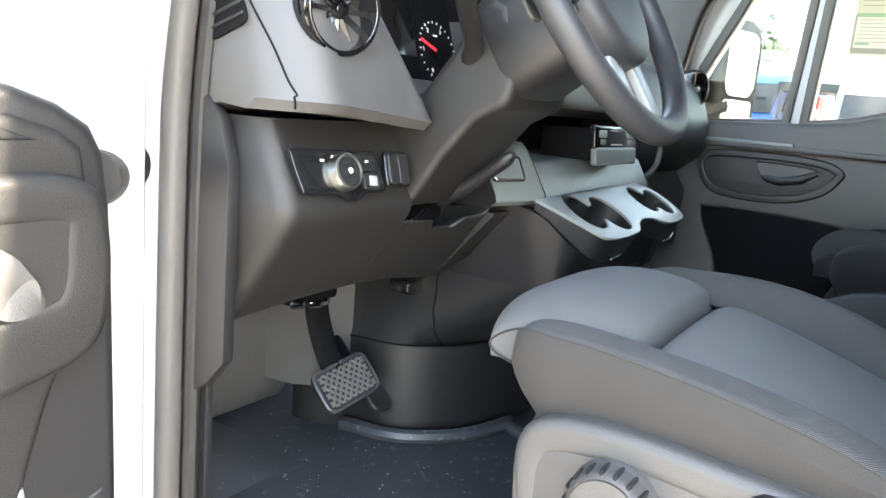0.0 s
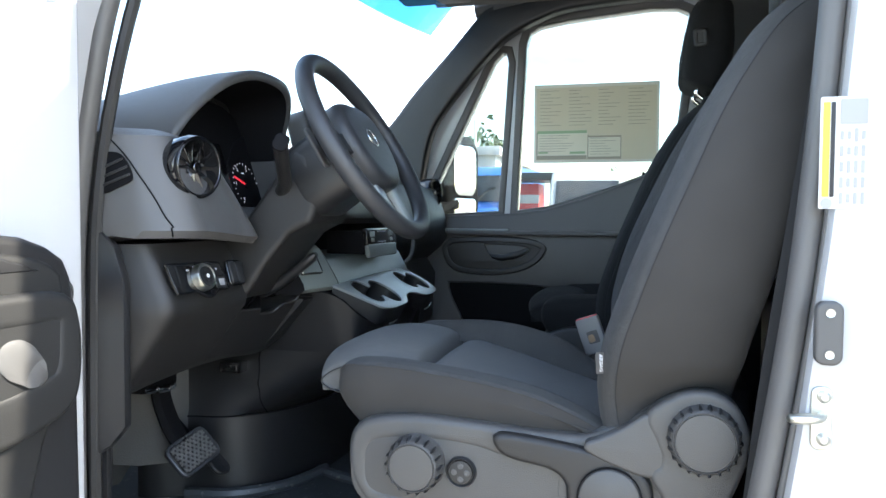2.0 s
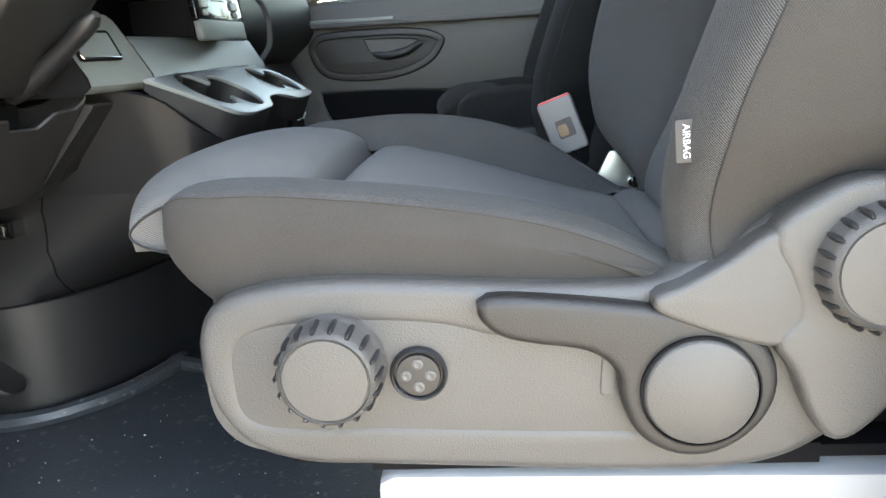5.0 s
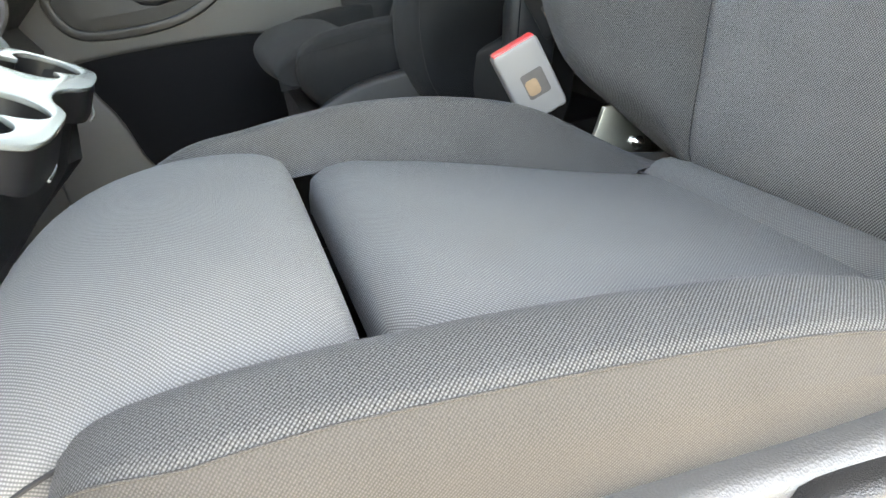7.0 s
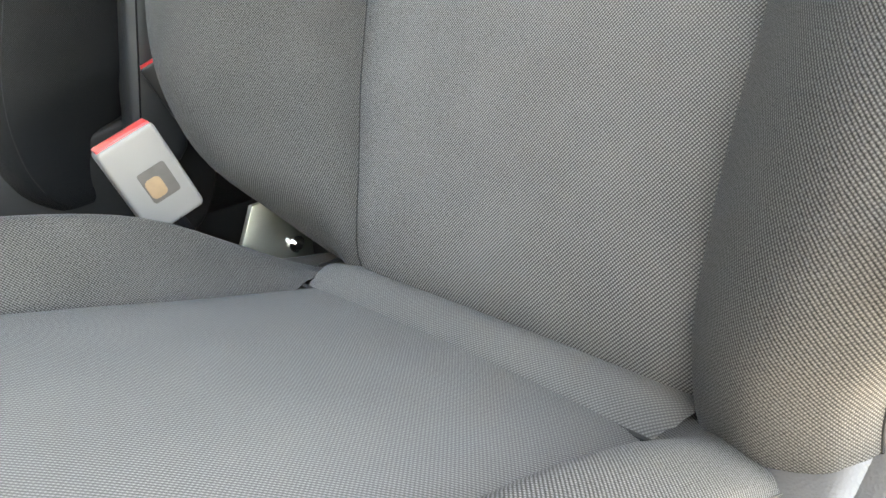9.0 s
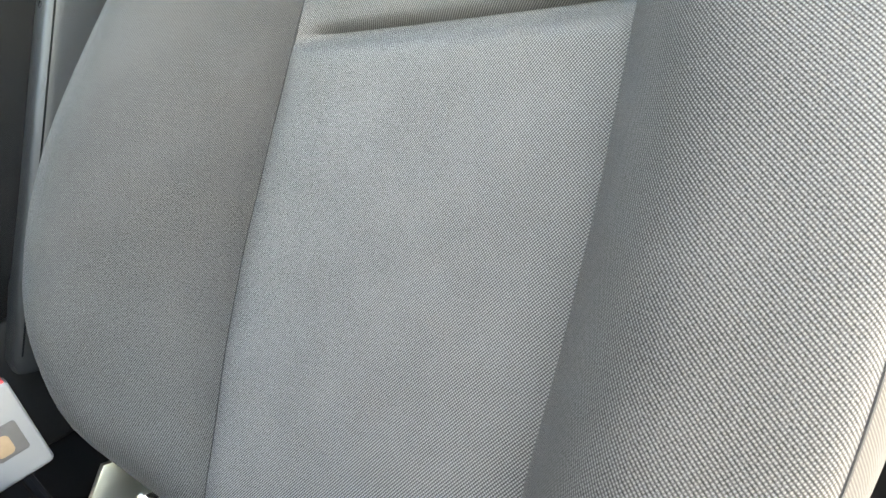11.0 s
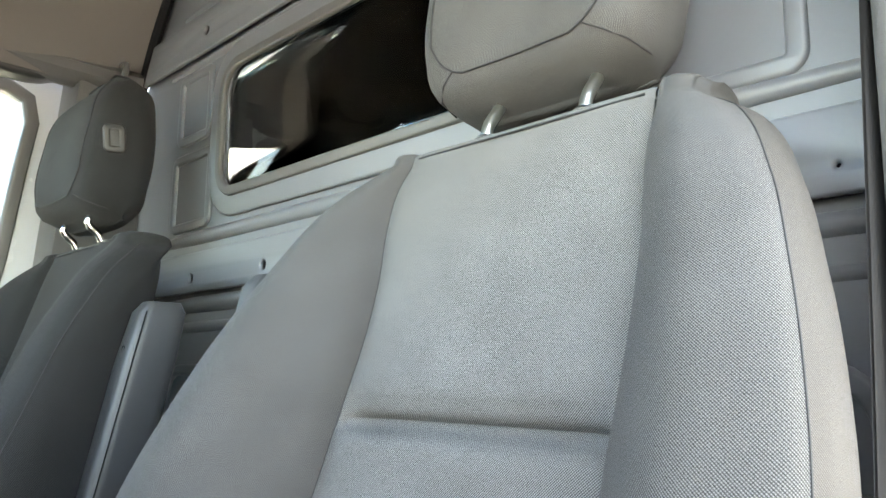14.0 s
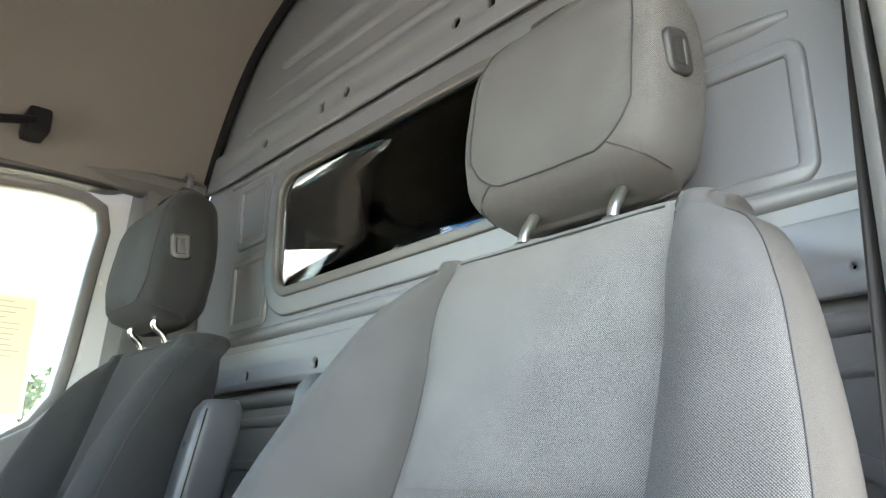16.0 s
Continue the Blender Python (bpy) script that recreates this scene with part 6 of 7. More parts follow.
lone("footwell_insulation", loft([[Vector((x, y, z)) for x, z in ((-1.05, 1.06), (-0.86, 1.07), (-0.80, 1.16), (-0.79, 1.42), (-1.05, 1.46))] for y in np.linspace(0.80, 1.29, 6)]), FELT, "dark grey moulded footwell lining", "footwell lining", kind="structure")
lone("tunnel_lining", loft([[Vector((x, y, z)) for x, y in ((-0.80, 1.19), (-0.74, 1.20), (-0.69, 1.235), (-0.67, 1.285), (-0.80, 1.29))] for z in (1.15, 1.20, 1.30, 1.46)]), FELT, "dark grey moulded lining beside the pedals", "footwell lining", kind="structure")
lone("foam_pad", box(-0.80, -0.766, 1.205, 1.262, 1.166, 1.186, 0.006), LABEL_WHITE, "white foam block in the footwell", "foam block")
lone("footrest_ledge", loft([[Vector((x, y, FZ + (z - FZ) * k)) for x, z in ((-0.86, 1.06), (-0.63, 1.062), (-0.66, 1.085), (-0.76, 1.165), (-0.86, 1.17))] for y, k in ((0.80, 1.0), (0.88, 1.0), (0.94, 0.9), (1.0, 0.6), (1.06, 0.25), (1.12, 0.04))]), MAT_RUBBER, "black rubber footrest ledge of the mat", "floor mat", kind="structure")
rim_path = [p + Vector((0.012, -0.012, 0.012)) for p in console_ring(FZ, 0, 0.012)[4:26]]
lone("mat_edge", tube(rim_path, 0.014, 8), MAT_RUBBER, "raised black rubber edge of the floor mat", "floor mat", kind="structure")
lone("mat_rib", tube([(-0.445, 1.50, FZ + 0.010), (-0.30, 1.44, FZ + 0.010), (-0.05, 1.40, FZ + 0.010)], 0.013, 8), MAT_RUBBER, "raised rubber rib of the floor mat", "floor mat", kind="structure")
random.seed(7)
bm = bmesh.new()
for k in range(300):
    x, y = random.uniform(-0.75, -0.05), random.uniform(0.84, 1.45)
    if x < -0.5 and y > 1.26:
        continue
    r = random.uniform(0.0004, 0.0012)
    bmesh.ops.create_icosphere(bm, subdivisions=1, radius=r, matrix=Matrix.Translation((x, y, FZ + r * 0.6)))
lone("grit", bm, LABEL_WHITE, "pale grit scattered on the floor mat", "grit", kind="stuff")

# ---- seat base, buckle, belt ----
sb = thing("steel_pedestal", (0.3, 1.11, FZ), "white painted steel seat box with a grey hatch", "seat base")
part("box", prism([(0.015, FZ), (0.62, FZ), (0.62, 1.205), (0.035, 1.212), (0.020, 1.205)], "y", 0.895, 1.33, 0.008), PAINT, sb)
hm = plane_at((0.225, 0.893, 1.115), (1, 0, 0), (0, 0, 1))
hatch = part("hatch", plate(rounded(0.25, 0.125, 0.010, 4), [], 0.008, 0.003, hm), PLASTIC_GREY, sb, "dark grey plastic hatch")
for a in (-0.082, 0.078):
    part("latch", plate(rounded(0.028, 0.018, 0.002, 2), [], 0.006, 0.001, hm @ Matrix.Translation((a, 0.038, 0.004))), BLACK, hatch)
part("notice", plate(rounded(0.10, 0.05, 0.001, 2), [rounded(0.097, 0.047, 0.001, 2)], 0.001, 0.0003, hm @ Matrix.Translation((0.0, -0.005, 0.005))), INK, hatch)
for k in range(4):
    part("notice_line", plate(rounded(0.08, 0.003, 0.0005, 2), [], 0.001, 0.0003, hm @ Matrix.Translation((0.0, 0.008 - 0.010 * k, 0.005))), INK, hatch)
part("data_label", box(0.395, 0.462, 0.8935, 0.8945, 1.115, 1.160, 0), LABEL_GREY, sb)
for k in range(4):
    part("label_line", box(0.415, 0.458, 0.8925, 0.8932, 1.122 + 0.009 * k, 1.127 + 0.009 * k, 0), LABEL_BLACK, sb)
part("rail", box(0.02, 0.60, 0.912, 0.958, 1.214, 1.226, 0.002), BLACK, sb, "black seat slide rail")
part("rail_lip", box(0.015, 0.40, 0.905, 0.912, 1.213, 1.232, 0.001), BLACK, sb)
part("rail", box(0.02, 0.60, 1.268, 1.314, 1.214, 1.226, 0.002), BLACK, sb, "black seat slide rail")
part("seat_riser", box(0.03, 0.50, 0.95, 1.28, 1.222, 1.29, 0.004), BLACK, sb)
part("front_flange", box(-0.055, 0.02, 0.905, 1.32, 1.222, 1.230, 0.002), BLACK, sb)
psb = thing("clad_pedestal", (0.3, C2, FZ), "dark plastic-clad passenger seat box", "seat base")
part("box", prism([(-0.05, FZ), (0.62, FZ), (0.62, 1.25), (-0.02, 1.25)], "y", C2 - 0.22, C2 + 0.22, 0.015), PLASTIC_DARK, psb)

def buckle(at, xa, ya, name, label, face):
    b = thing(name, at, label, "seat belt buckle", "belt buckles")
    m = plane_at(at, xa, ya)
    part("body", plate(rounded(0.043, 0.071, 0.002, 3), [], 0.020, 0.003, m), face, b)
    part("release_button", box(-0.0225, 0.0225, 0.034, 0.040, -0.0085, 0.0085, 0.002, m=m), RED, b, "red release button")
    part("sticker", plate(rounded(0.023, 0.026, 0.002, 2), [], 0.001, 0.0003, m @ Matrix.Translation((0.003, -0.004, 0.0105))), LABEL_DARK, b, "worn dark label with an orange print")
    part("label_print", plate(rounded(0.013, 0.016, 0.004, 4), [], 0.0006, 0.0002, m @ Matrix.Translation((-0.001, -0.006, 0.0112))), LABEL_ORANGE, b)
    part("stem", tube([m @ Vector((0, -0.034, 0)), m @ Vector((0.004, -0.085, -0.004)), m @ Vector((0.010, -0.14, -0.01))], 0.010, 8, flat=0.5), BLACK, b)
    return b


LABEL_DARK = material("dark_label", (0.070, 0.064, 0.060), 0.6, vary=0.3, patch=90)
LABEL_ORANGE = material("orange_label", (0.24, 0.155, 0.09), 0.6, vary=0.3, patch=120)
GREYFACE = material("grey_buckle_plastic", (0.165, 0.160, 0.157), 0.45, vary=0.05)
buckle(Vector((0.230, 1.385, 1.457)), (0.94, -0.12, 0.34), (-0.34, 0.05, 0.94), "belt_buckle", "grey seat belt buckle with a red button", GREYFACE)
buckle(Vector((0.428, 1.772, 1.468)), (0.80, -0.30, 0.35), (-0.2, 0.0, 0.95), "passenger_belt_buckle", "black passenger belt buckle with a red button", PLASTIC_DARK)
anchor = thing("buckle_anchor", (0.32, 1.36, 1.36), "bright steel belt buckle bracket with a bolt", "bracket")
part("plate", prism([(0.26, 1.33), (0.335, 1.33), (0.338, 1.392), (0.322, 1.424), (0.288, 1.424), (0.268, 1.385)], "y", 1.340, 1.346, 0.001), STEEL, anchor)
part("bolt", lathe([(0.007, 0), (0.0075, 0.004), (0.004, 0.007)], 14, plane_at((0.320, 1.340, 1.381), (1, 0, 0), (0, 0, 1))), CHROME, anchor)

# seat belt webbing hanging by the B-pillar
belt = thing("seat_belt", (0.52, 0.85, 1.2), "black seat belt webbing hanging beside the seat", "seat belt")
bm = bmesh.new()
line = smooth_line([(0.47, 0.835, 1.20), (0.50, 0.83, 1.50), (0.54, 0.825, 1.80), (0.575, 0.82, 2.10), (0.60, 0.815, 2.30)], 24)
grid(bm, [[p + Vector((-0.022, 0, 0)), p + Vector((0, -0.003, 0)), p + Vector((0.024, 0, 0))] for p in line])
grid(bm, [[p + Vector((-0.022, 0.002, 0)), p + Vector((0, -0.001, 0)), p + Vector((0.024, 0.002, 0))] for p in line])
part("webbing", bm, STITCH, belt)
for p, q in ((line[-1], "guide_loop"), (line[0], "anchor_tongue")):
    part(q, plate(rounded(0.062, 0.022, 0.008, 4), [rounded(0.050, 0.006, 0.002, 2)], 0.006, 0.002, plane_at(p + Vector((0, -0.003, 0)), (1, 0, 0), (0.05, 0, 1))), PLASTIC_DARK, belt)

# ---- driver's door, open ----
d1 = thing("door_1", (-0.50, 0.66, 0.9), "open white driver's door with grey trim and pocket", "door", kind="structure")
HX, HY = -0.40, 0.60
# door frame: u runs from the hinge edge to the free end, w is height, n out of the trimmed face
DR = plane_at((HX, HY, 0), (-0.07, -1, 0), (0, 0, 1))      # its z looks to the rear


def dpart(name, outline, holes, thick, bev, n, mat, label="", res=3, parent=None):
    return part(name, plate(outline, holes, thick, bev, DR @ Matrix.Translation((0, 0, n)), res=res), mat, parent or d1, label)


nz = (DR.to_3x3() @ Vector((0, 0, 1))).x
S = 1 if nz > 0 else -1
dpart("door_shell", [(-0.045, 0.80), (1.02, 0.80), (1.04, 1.70), (0.98, 1.78), (0.30, 1.82), (0.02, 1.95), (-0.045, 1.98)], [], 0.07, 0.012, -0.055 * S, PAINT)


def curve2(pts, n=48):
    return [(p.x, p.y) for p in smooth_line([(a, b, 0) for a, b in pts], n, True)]


dpart("trim_panel", [(0.014, 0.90), (0.012, 1.30), (0.015, 1.50), (0.018, 1.585), (0.023, 1.622), (0.032, 1.641), (0.054, 1.655), (0.086, 1.666), (0.16, 1.674), (0.40, 1.690), (0.98, 1.700), (0.98, 0.90)], [], 0.055, 0.012, 0.0, PLASTIC_DARK, res=4)
pad = [(0.043, 1.50), (0.043, 1.56), (0.040, 1.606), (0.043, 1.627), (0.056, 1.637), (0.088, 1.647), (0.16, 1.655), (0.50, 1.668), (0.62, 1.66), (0.62, 1.40), (0.30, 1.33), (0.10, 1.33), (0.086, 1.385), (0.074, 1.425), (0.060, 1.460)]
dpart("upper_pad", pad, [], 0.040, 0.010, 0.014 * S, DOOR_TRIM, res=4)
part("pad_gap", tube([DR @ Vector((u - 0.001, z, 0.0285 * S)) for u, z in pad[10:] + pad[:7]], 0.0016, 6), BLACK, d1)
bz = curve2([(0.045, 1.597), (0.032, 1.574), (0.028, 1.542), (0.031, 1.498), (0.044, 1.474), (0.080, 1.460), (0.14, 1.449), (0.24, 1.446), (0.31, 1.47), (0.33, 1.52), (0.30, 1.575), (0.22, 1.598), (0.10, 1.602)])
bowl_o = curve2([(0.052, 1.582), (0.048, 1.556), (0.052, 1.518), (0.072, 1.503), (0.14, 1.490), (0.23, 1.486), (0.28, 1.51), (0.28, 1.555), (0.22, 1.580), (0.10, 1.584)])
dpart("armrest", bz, [bowl_o], 0.040, 0.012, 0.030 * S, DOOR_TRIM, res=5)
part("armrest_gap", tube([DR @ Vector((u, z, 0.035 * S)) for u, z in inset(bz, -0.001)], 0.0018, 6, closed=True), BLACK, d1)
part("handle_bowl", loft([[DR @ Vector((u + (0.16 - u) * f, z + (1.535 - z) * f, n * S)) for u, z in bowl_o] for f, n in ((-0.01, 0.048), (0.05, 0.040), (0.14, 0.032), (0.30, 0.028), (0.98, 0.027))]), DOOR_TRIM, d1)
part("door_handle", loft([[DR @ Vector((u + a * w1, z + b * h1, n * S)) for a, b in rounded(2, 2, 0.9, 5)] for u, z, w1, h1, n in ((0.150, 1.556, 0.018, 0.014, 0.036), (0.130, 1.553, 0.022, 0.018, 0.044), (0.112, 1.536, 0.024, 0.022, 0.050), (0.096, 1.522, 0.018, 0.018, 0.052), (0.084, 1.514, 0.011, 0.011, 0.048), (0.077, 1.512, 0.004, 0.004, 0.042))]), PLASTIC_GREY, d1, "grey door release handle")
lk = dpart("lock_switch", [(0.104, 1.556), (0.076, 1.567), (0.071, 1.562), (0.076, 1.520), (0.090, 1.537)], [], 0.006, 0.0015, 0.038 * S, PLASTIC)
part("lock_mark", plate([(0.086, 1.549), (0.094, 1.545), (0.095, 1.547), (0.087, 1.551)], [], 0.0008, 0.0002, DR @ Matrix.Translation((0, 0, 0.0415 * S))), INK, lk)
dpart("switch_pad", [(0.09, 1.641), (0.12, 1.651), (0.30, 1.658), (0.30, 1.640)], [], 0.02, 0.004, 0.026 * S, PLASTIC_DARK)
dpart("lower_insert", [(0.085, 1.0), (0.082, 1.30), (0.095, 1.385), (0.13, 1.44), (0.60, 1.39), (0.60, 1.0)], [], 0.014, 0.006, 0.026 * S, LABEL_GREY, "pale grey lower door insert")
gr = dpart("speaker_grille", [(0.020, 1.0), (0.020, 1.325), (0.050, 1.312), (0.065, 1.28), (0.068, 1.0)], [], 0.008, 0.003, 0.026 * S, PLASTIC_DARK)
for k in range(9):
    part("grille_rib", tube([DR @ Vector((0.022, 1.22 + 0.012 * k, 0.0305 * S)), DR @ Vector((0.060, 1.205 + 0.012 * k, 0.0305 * S))], 0.0016, 5), PLASTIC_GREY, gr)

# hinge and conduit on the front jamb
hinge = thing("hinge", (-0.57, 0.66, 1.80), "white painted door hinge with bolts", "hinge", "door hinges")
part("leaf", box(-0.61, -0.51, 0.640, 0.665, 1.70, 1.745, 0.006), PAINT, hinge)
part("knuckle", lathe([(0.014, 0), (0.014, 0.075), (0.010, 0.078)], 16, Matrix.Translation((-0.51, 0.635, 1.69))), PAINT, hinge)
part("bolt", lathe([(0.012, 0), (0.012, 0.006), (0.007, 0.010)], 6, plane_at((-0.575, 0.657, 1.665), (1, 0, 0), (0, 0, 1))), STEEL, hinge)
copy_thing(hinge, pose(-0.57, 0.66, 1.32))
cond = thing("wiring_conduit", (-0.45, 0.66, 1.60), "ribbed grey rubber wiring conduit", "conduit")
part("bellows", tube([(-0.52, 0.70, 1.600), (-0.505, 0.685, 1.600), (-0.49, 0.67, 1.600), (-0.475, 0.655, 1.600), (-0.46, 0.64, 1.600), (-0.445, 0.625, 1.600), (-0.42, 0.60, 1.60)], [0.028, 0.031, 0.027, 0.031, 0.026, 0.030, 0.026], 20), PLASTIC, cond)
sq = thing("jamb_bolt", (-0.545, 0.66, 1.425), "round bolt in a square recess of the door jamb", "bolt")
part("square_plate", plate(rounded(0.034, 0.050, 0.003, 2), [rounded(0.028, 0.044, 0.002, 2)], 0.003, 0.001, plane_at((-0.562, 0.6592, 1.425), (1, 0, 0), (0, 0, 1))), STEEL, sq)
part("bolt_head", lathe([(0.011, 0), (0.011, 0.004), (0.008, 0.009), (0.0005, 0.010)], 20, plane_at((-0.562, 0.6595, 1.425), (1, 0, 0), (0, 0, 1))), PAINT, sq)

# ---- on the B-pillar ----
JY = 0.7345


def jamb_m(x, z):
    return plane_at((x, JY, z), (1, 0, 0), (0.09, 0, 1))


lb = thing("certification_label", (0.55, JY, 1.78), "white vehicle data label with yellow and black bands", "label")
LBM = jamb_m(0.547, 1.780)
part("paper", plate(rounded(0.052, 0.128, 0.002, 2), [], 0.0008, 0.0002, LBM), LABEL_WHITE, lb)
part("warning_band", plate(rounded(0.007, 0.108, 0.0005, 1, -0.0195, 0.004), [], 0.0008, 0.0002, LBM @ Matrix.Translation((0, 0, 0.0008))), LABEL_YELLOW, lb)
part("black_band", plate(rounded(0.004, 0.108, 0.0005, 1, -0.0125, 0.004), [], 0.0008, 0.0002, LBM @ Matrix.Translation((0, 0, 0.0008))), LABEL_BLACK, lb)
part("picture_box", plate(rounded(0.028, 0.028, 0.0005, 1, 0.009, 0.047), [], 0.0008, 0.0002, LBM @ Matrix.Translation((0, 0, 0.0008))), LABEL_GREY, lb)
random.seed(3)
for c in range(4):
    for k in range(5):
        h = random.uniform(0.008, 0.015)
        part("text_bar", plate(rounded(0.0032, h, 0.0003, 1, -0.003 + 0.0075 * c, 0.020 - 0.018 * k), [], 0.0006, 0.0002, LBM @ Matrix.Translation((0, 0, 0.0009))), LABEL_GREY, lb)
part("round_mark", plate(circle(0.006, 20, -0.018, -0.058), [], 0.0008, 0.0002, LBM @ Matrix.Translation((0, 0, 0.0009))), LABEL_GREY, lb)
cl = thing("door_bumper", (0.535, JY, 1.57), "grey plastic door guide block", "door guide")
cm_ = jamb_m(0.534, 1.573)
part("body", plate(rounded(0.022, 0.066, 0.007, 4), [], 0.016, 0.004, cm_ @ Matrix.Translation((0, 0, 0.006))), PLASTIC_GREY, cl)
for b in (-0.024, 0.024):
    part("screw", lathe([(0.005, 0), (0.005, 0.003), (0.002, 0.002)], 14, cm_ @ Matrix.Translation((0, b, 0.013))), STEEL, cl)
sk = thing("door_striker", (0.53, JY, 1.47), "zinc-plated door striker loop with two bolts", "striker")
sm_ = jamb_m(0.530, 1.472)
part("plate", plate(rounded(0.020, 0.072, 0.008, 4), [], 0.005, 0.0015, sm_), STEEL, sk)
part("loop", tube(smooth_line([sm_ @ Vector((0.002, 0.004, 0.0)), sm_ @ Vector((-0.006, 0.004, 0.020)), sm_ @ Vector((-0.028, 0.004, 0.030)), sm_ @ Vector((-0.036, 0.003, 0.024)), sm_ @ Vector((-0.030, 0.001, 0.012)), sm_ @ Vector((-0.010, 0.0, 0.0))], 20), 0.0055, 12), STEEL, sk)
for b in (-0.024, 0.026):
    part("bolt", lathe([(0.0075, 0), (0.0075, 0.004), (0.004, 0.007)], 14, sm_ @ Matrix.Translation((0.002, b, 0.002))), STEEL, sk)
cd = thing("code_label", (0.50, JY, 1.345), "small silver label with a dark printed patch", "label")
qm = plane_at((0.512, JY, 1.350), (0.80, 0, 0.45), (-0.45, 0, 0.80))
part("paper", plate(rounded(0.022, 0.030, 0.001, 2), [], 0.0008, 0.0002, qm), LABEL_WHITE, cd)
part("printed_patch", plate(rounded(0.017, 0.019, 0.0005, 1, 0, 0.003), [], 0.0006, 0.0002, qm @ Matrix.Translation((0, 0, 0.0008))), LABEL_GREY, cd)
part("printed_band", plate(rounded(0.020, 0.004, 0.0005, 1, 0, -0.011), [], 0.0006, 0.0002, qm @ Matrix.Translation((0, 0, 0.0008))), LABEL_BLACK, cd)

# ---- passenger seat armrest, handles overhead ----
def armrest(low, high, label):
    """A folding armrest turned upright: padded body, seam and pivot screw."""
    ar = thing("armrest", tuple(low), label, "armrest", "armrests")
    rows = []
    for t, w, d in ((0, 0.020, 0.030), (0.03, 0.027, 0.038), (0.2, 0.029, 0.042), (0.85, 0.028, 0.040), (0.97, 0.026, 0.036), (1.0, 0.018, 0.026)):
        c = low.lerp(high, t)
        rows.append([c + Vector((a * d, b * w, 0)) for a, b in rounded(2, 2, 0.5, 5)])
    part("pad", loft(rows), ARMREST, ar)
    part("seam", tube([low.lerp(high, t) + Vector((-0.032, -0.0285, 0)) for t in np.linspace(0.05, 0.97, 8)], 0.0012, 6), BLACK, ar)
    part("screw_hole", lathe([(0.0045, 0), (0.0045, 0.002), (0.003, 0.001)], 14, plane_at(low.lerp(high, 0.868) + Vector((-0.038, 0.0, 0)), (0, -1, 0), (0.17, 0, 1))), BLACK, ar)


armrest(Vector((0.405, 1.835, 1.36)), Vector((0.512, 1.812, 1.905)), "grey folding armrest raised beside the passenger seat")
armrest(Vector((0.430, 1.500, 1.42)), Vector((0.512, 1.490, 1.918)), "grey folding armrest raised beside the driver seat")
gh = thing("grab_handle", (0.2, 2.40, 2.50), "black plastic grab handle over the passenger door", "grab handle")
part("bar", tube(smooth_line([(-0.02, 2.36, 2.47), (0.05, 2.335, 2.475), (0.20, 2.335, 2.505), (0.27, 2.34, 2.525)], 14), 0.012, 10, flat=0.8), BLACK, gh)
part("mount", box(0.255, 0.305, 2.335, 2.42, 2.50, 2.56, 0.012), BLACK, gh)
part("mount", box(-0.05, -0.01, 2.335, 2.42, 2.46, 2.52, 0.012), BLACK, gh)
ck = thing("coat_hook", (0.63, 2.36, 2.48), "small grey plastic coat hook", "hook")
part("hook", tube(smooth_line([(0.640, 2.395, 2.505), (0.636, 2.365, 2.500), (0.630, 2.345, 2.480), (0.628, 2.350, 2.460)], 10), 0.008, 8), PLASTIC_GREY, ck)
im = thing("interior_mirror", (-0.40, 1.62, 2.38), "black interior mirror under the windscreen header", "mirror")
part("housing", plate(rounded(0.24, 0.07, 0.025, 5), [], 0.03, 0.01, plane_at((-0.40, 1.60, 2.38), (0.1, 1, 0), (-0.1, 0, 1))), BLACK, im)
part("arm", tube([(-0.41, 1.62, 2.40), (-0.44, 1.62, 2.47)], 0.010, 8), BLACK, im)

# ---- outside: door mirror, vehicles, building, trees ----
om = thing("door_mirror", (-0.40, 2.74, 1.70), "white-backed passenger door mirror", "mirror")
mo = [(p[0], p[1]) for p in rounded(0.215, 0.33, 0.06, 6)]
OMM = plane_at((-0.405, 2.86, 1.850), (0.30, 1, 0), (0, 0, 1))
part("housing", plate(mo, [], 0.10, 0.03, OMM @ Matrix.Translation((0, 0, -0.03))), BLACK, om)
part("upper_glass", plate(rounded(0.180, 0.205, 0.045, 5, 0, 0.046), [], 0.004, 0.001, OMM @ Matrix.Translation((0, 0, 0.022))), MIRROR, om)
part("lower_glass", plate(rounded(0.180, 0.075, 0.02, 5, 0, -0.108), [], 0.004, 0.001, OMM @ Matrix.Translation((0, 0, 0.022))), MIRROR, om)
part("bracket", tube([(-0.50, 2.60, 1.72), (-0.45, 2.72, 1.73), (-0.42, 2.80, 1.76)], 0.03, 8), BLACK, om)


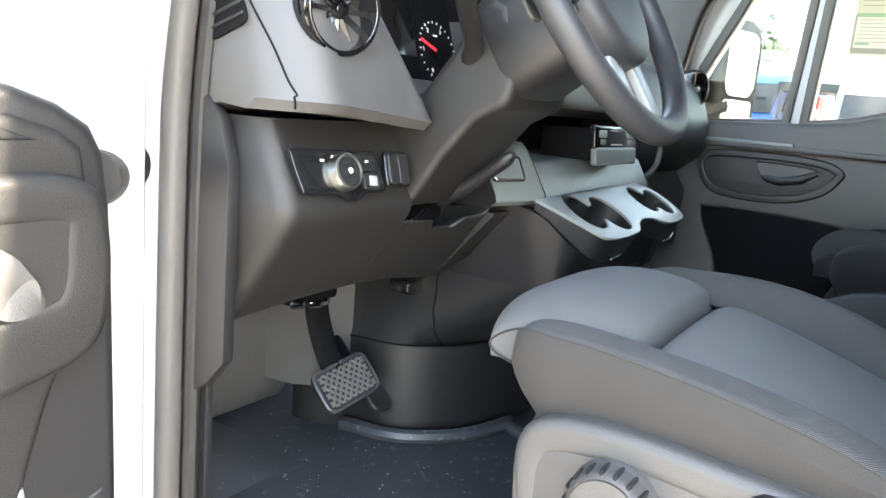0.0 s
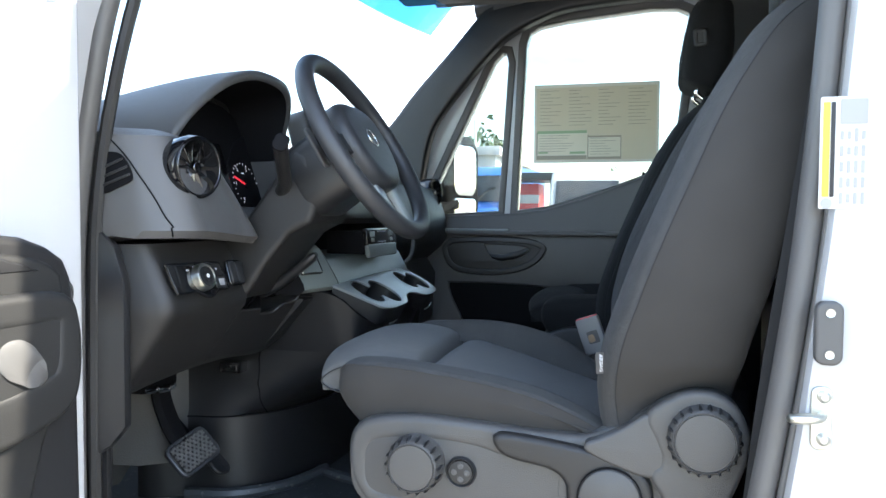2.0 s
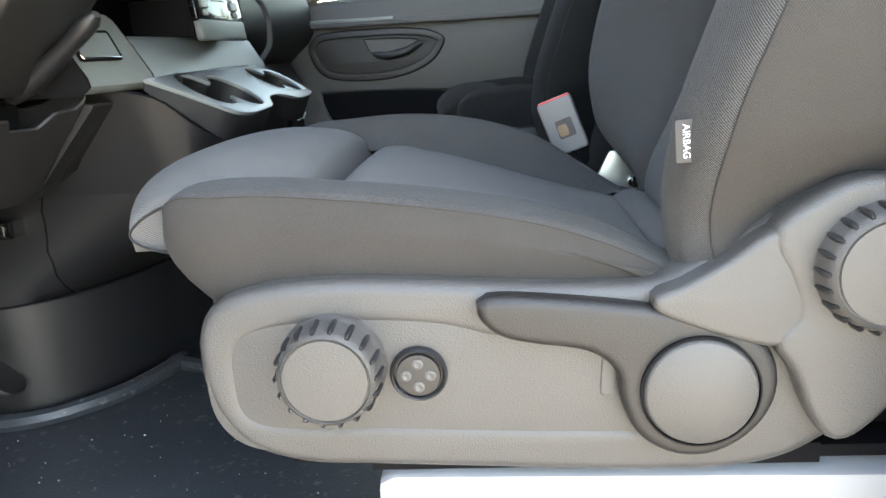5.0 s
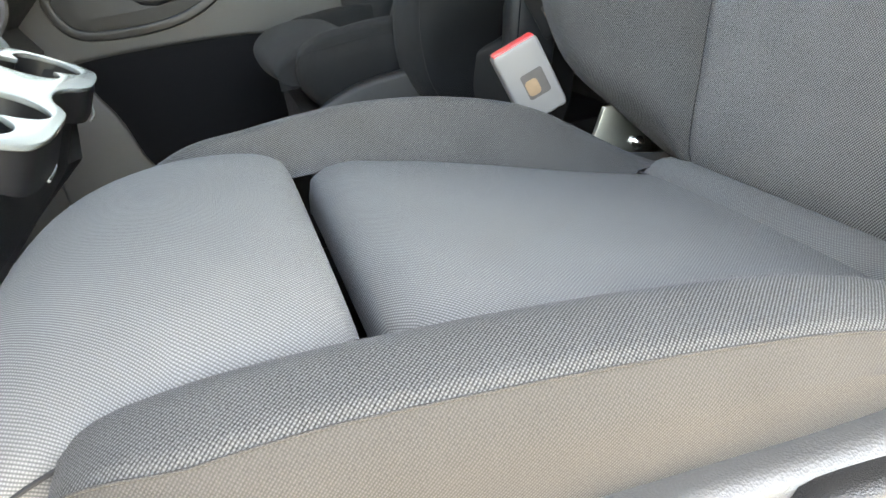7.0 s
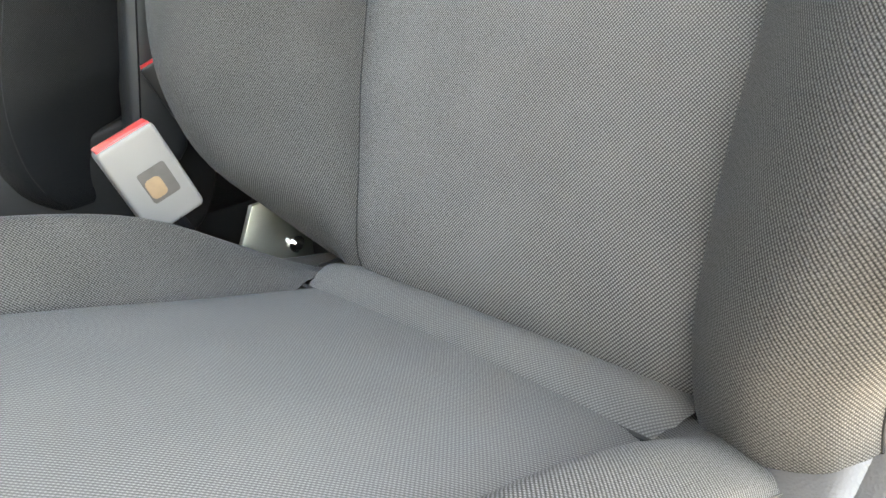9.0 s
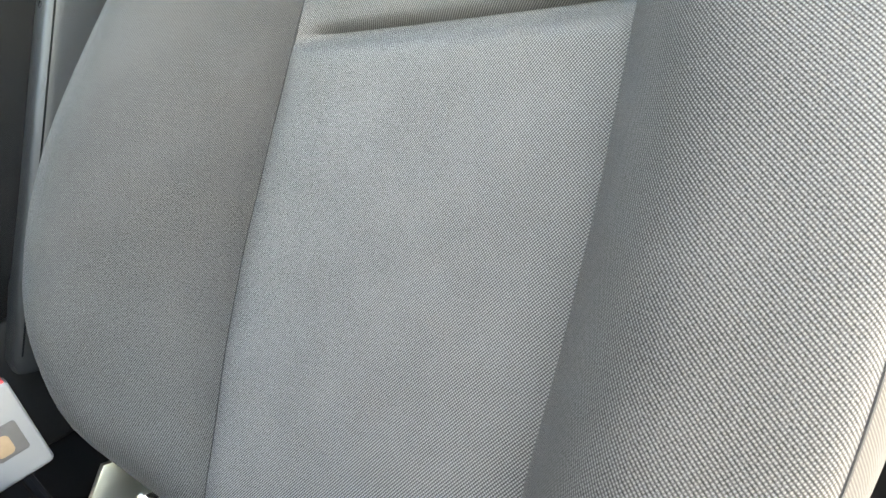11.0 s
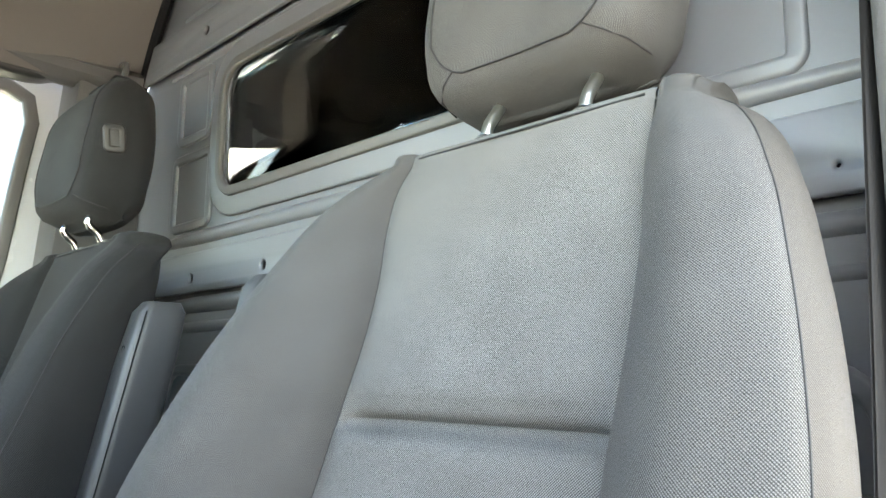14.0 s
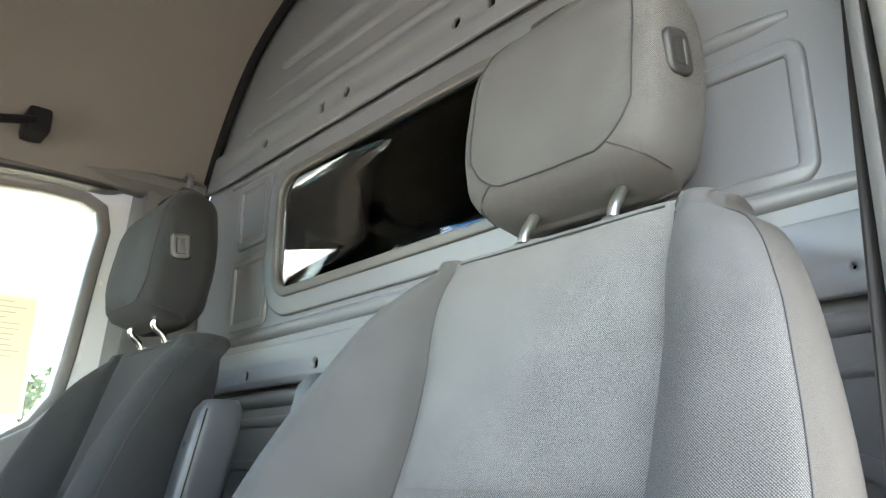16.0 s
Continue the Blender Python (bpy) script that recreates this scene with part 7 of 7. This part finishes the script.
def parked_van(at, yaw, paint, label, scale=1.0, group=""):
    """A delivery van seen from outside: body, windscreen, side windows, wheels, lamps."""
    v = thing("parked_van", at, label, "van", group)
    m = pose(*at, 0, 0, yaw) @ Matrix.Scale(scale, 4)

    def put(name, bm, mat, par=None, lab=""):
        bmesh.ops.transform(bm, matrix=m, verts=bm.verts)
        return part(name, bm, mat, par or v, lab)

    prof = [(-2.9, 0.45), (-2.9, 0.95), (-2.75, 1.12), (-2.05, 1.32), (-1.35, 2.15), (-1.0, 2.35), (-0.6, 2.42), (2.75, 2.42), (2.85, 2.3), (2.9, 0.45)]
    put("body", prism(prof, "y", -0.98, 0.98, 0.08, 3), paint)
    put("windscreen", prism([(-2.03, 1.36), (-1.40, 2.10), (-1.42, 2.13), (-2.07, 1.36)], "y", -0.82, 0.82, 0.01), GLOSS)
    for s in (-1, 1):
        put("side_window", prism([(-1.75, 1.42), (-1.25, 2.0), (-0.75, 2.0), (-0.75, 1.42)], "y", s * 0.975, s * 0.99, 0.004), GLOSS)
        put("headlight", box(-2.92, -2.78, s * 0.72 - 0.16, s * 0.72 + 0.16, 0.85, 1.05, 0.02), LABEL_WHITE)
        for x in (-1.95, 1.75):
            w = put("wheel", lathe([(0.05, -0.11), (0.33, -0.11), (0.35, -0.08), (0.35, 0.08), (0.33, 0.11), (0.05, 0.11)], 28, Matrix.Translation((x, s * 0.9, 0.35)) @ Matrix.Rotation(radians(90), 4, "X")), RUBBER)
            put("rim", lathe([(0.02, -0.118), (0.20, -0.118), (0.21, -0.10), (0.21, 0.10), (0.20, 0.118), (0.02, 0.118)], 20, Matrix.Translation((x, s * 0.9, 0.35)) @ Matrix.Rotation(radians(90), 4, "X")), STEEL, w)
    put("grille", box(-2.93, -2.88, -0.5, 0.5, 0.62, 0.9, 0.01), BLACK)
    return v


parked_van((-1.3, 25.4, GZ), 92, PAINT, "white delivery van parked facing the lot", 1.17, "parked vans")
parked_van((-6.0, 33.0, GZ), 84, BLUE, "blue delivery van parked beyond the lot", 1.45, "parked vans")
bld = thing("dealer_building", (-16.0, 44.0, GZ), "pale flat-roofed commercial building", "building")
part("wall", box(-40, -7.6, 42, 58, GZ, 5.2, 0.02), CONCRETE, bld)
part("roof_edge", box(-40.3, -7.3, 41.7, 58.3, 5.2, 5.7, 0.05), PAINT, bld)
for k in range(8):
    w = part("window", box(-38 + 3.8 * k, -35.6 + 3.8 * k, 41.93, 42.0, 1.4, 3.6, 0.02), GLOSS, bld)
    part("frame", box(-38.1 + 3.8 * k, -35.5 + 3.8 * k, 41.90, 41.94, 3.6, 3.72, 0.01), PAINT, w)
kio = thing("red_booth", (-4.05, 31.0, GZ), "small red sales booth with a dark awning", "booth")
part("wall", box(-4.55, -3.6, 30.2, 32.0, GZ, 3.05, 0.03), REDPAINT, kio)
part("band", box(-4.57, -3.58, 30.17, 30.2, 2.25, 2.6, 0.01), PAINT, kio)
part("awning", box(-4.9, -2.9, 29.3, 32.2, 3.15, 3.45, 0.04), PLASTIC_DARK, kio)
for x in (-4.8, -3.0):
    part("post", tube([(x, 29.4, GZ), (x, 29.4, 3.16)], 0.05, 8), PLASTIC_DARK, kio)
lamp = thing("lot_light_pole", (-6.2, 30.0, GZ), "tall steel parking lot light pole", "light pole", "light poles")
part("pole", tube([(-6.2, 30.0, GZ), (-6.2, 30.0, 6.9)], [0.08, 0.05], 12), STEEL, lamp)
part("head", box(-6.5, -5.9, 29.85, 30.15, 6.85, 6.97, 0.03), PLASTIC_DARK, lamp)
copy_thing(lamp, pose(6.5, 38.0, GZ))
copy_thing(lamp, pose(-24.0, 24.0, GZ))


def tree(at, h, seed):
    """A tapered trunk with limbs and a ragged crown of leaf clumps."""
    rnd = random.Random(seed)
    t = thing("tree", at, "green broadleaf tree at the edge of the lot", "tree", "trees")
    base = Vector(at)
    top = base + Vector((rnd.uniform(-0.2, 0.2), rnd.uniform(-0.2, 0.2), h * 0.55))
    bm = tube([base, base.lerp(top, 0.5), top], [h * 0.03, h * 0.022, h * 0.012], 8)
    for k in range(6):
        a = rnd.uniform(0, 6.28)
        s = base.lerp(top, rnd.uniform(0.5, 0.95))
        tube([s, s + Vector((math.cos(a) * h * 0.12, math.sin(a) * h * 0.12, h * 0.12)), s + Vector((math.cos(a) * h * 0.2, math.sin(a) * h * 0.2, h * 0.22))], [h * 0.01, h * 0.007, h * 0.003], 6, bm=bm)
    part("trunk", bm, BARK, t)
    verts, faces = [], []
    for k in range(700):
        a, b = rnd.uniform(0, 6.28), rnd.gauss(0, 1)
        r = h * 0.27 * rnd.uniform(0.35, 1.0) ** 0.6
        c = top + Vector((math.cos(a) * r * math.cos(b * 0.6), math.sin(a) * r * math.cos(b * 0.6), h * 0.14 + b * h * 0.11))
        sz = h * rnd.uniform(0.02, 0.045)
        u = Vector((rnd.gauss(0, 1), rnd.gauss(0, 1), rnd.gauss(0, 1))).normalized()
        v = u.cross(Vector((rnd.gauss(0, 1), rnd.gauss(0, 1), rnd.gauss(0, 1)))).normalized()
        i = len(verts)
        verts += [c - u * sz, c + v * sz * 0.5, c + u * sz, c - v * sz * 0.5]
        faces.append((i, i + 1, i + 2, i + 3))
    me = bpy.data.meshes.new("crown")
    me.from_pydata(verts, [], faces)
    bm = bmesh.new()
    bm.from_mesh(me)
    bpy.data.meshes.remove(me)
    part("crown", bm, LEAF, t)
    return t


for i, (x, y, h) in enumerate(((-11.5, 36, 5.0), (-1.5, 52, 4.6), (3.5, 50, 5.0), (9, 36, 6), (-22, 26, 7), (14, 44, 8), (-30, 28, 7), (-12, 60, 9))):
    tree((x, y, GZ), h, i + 5)
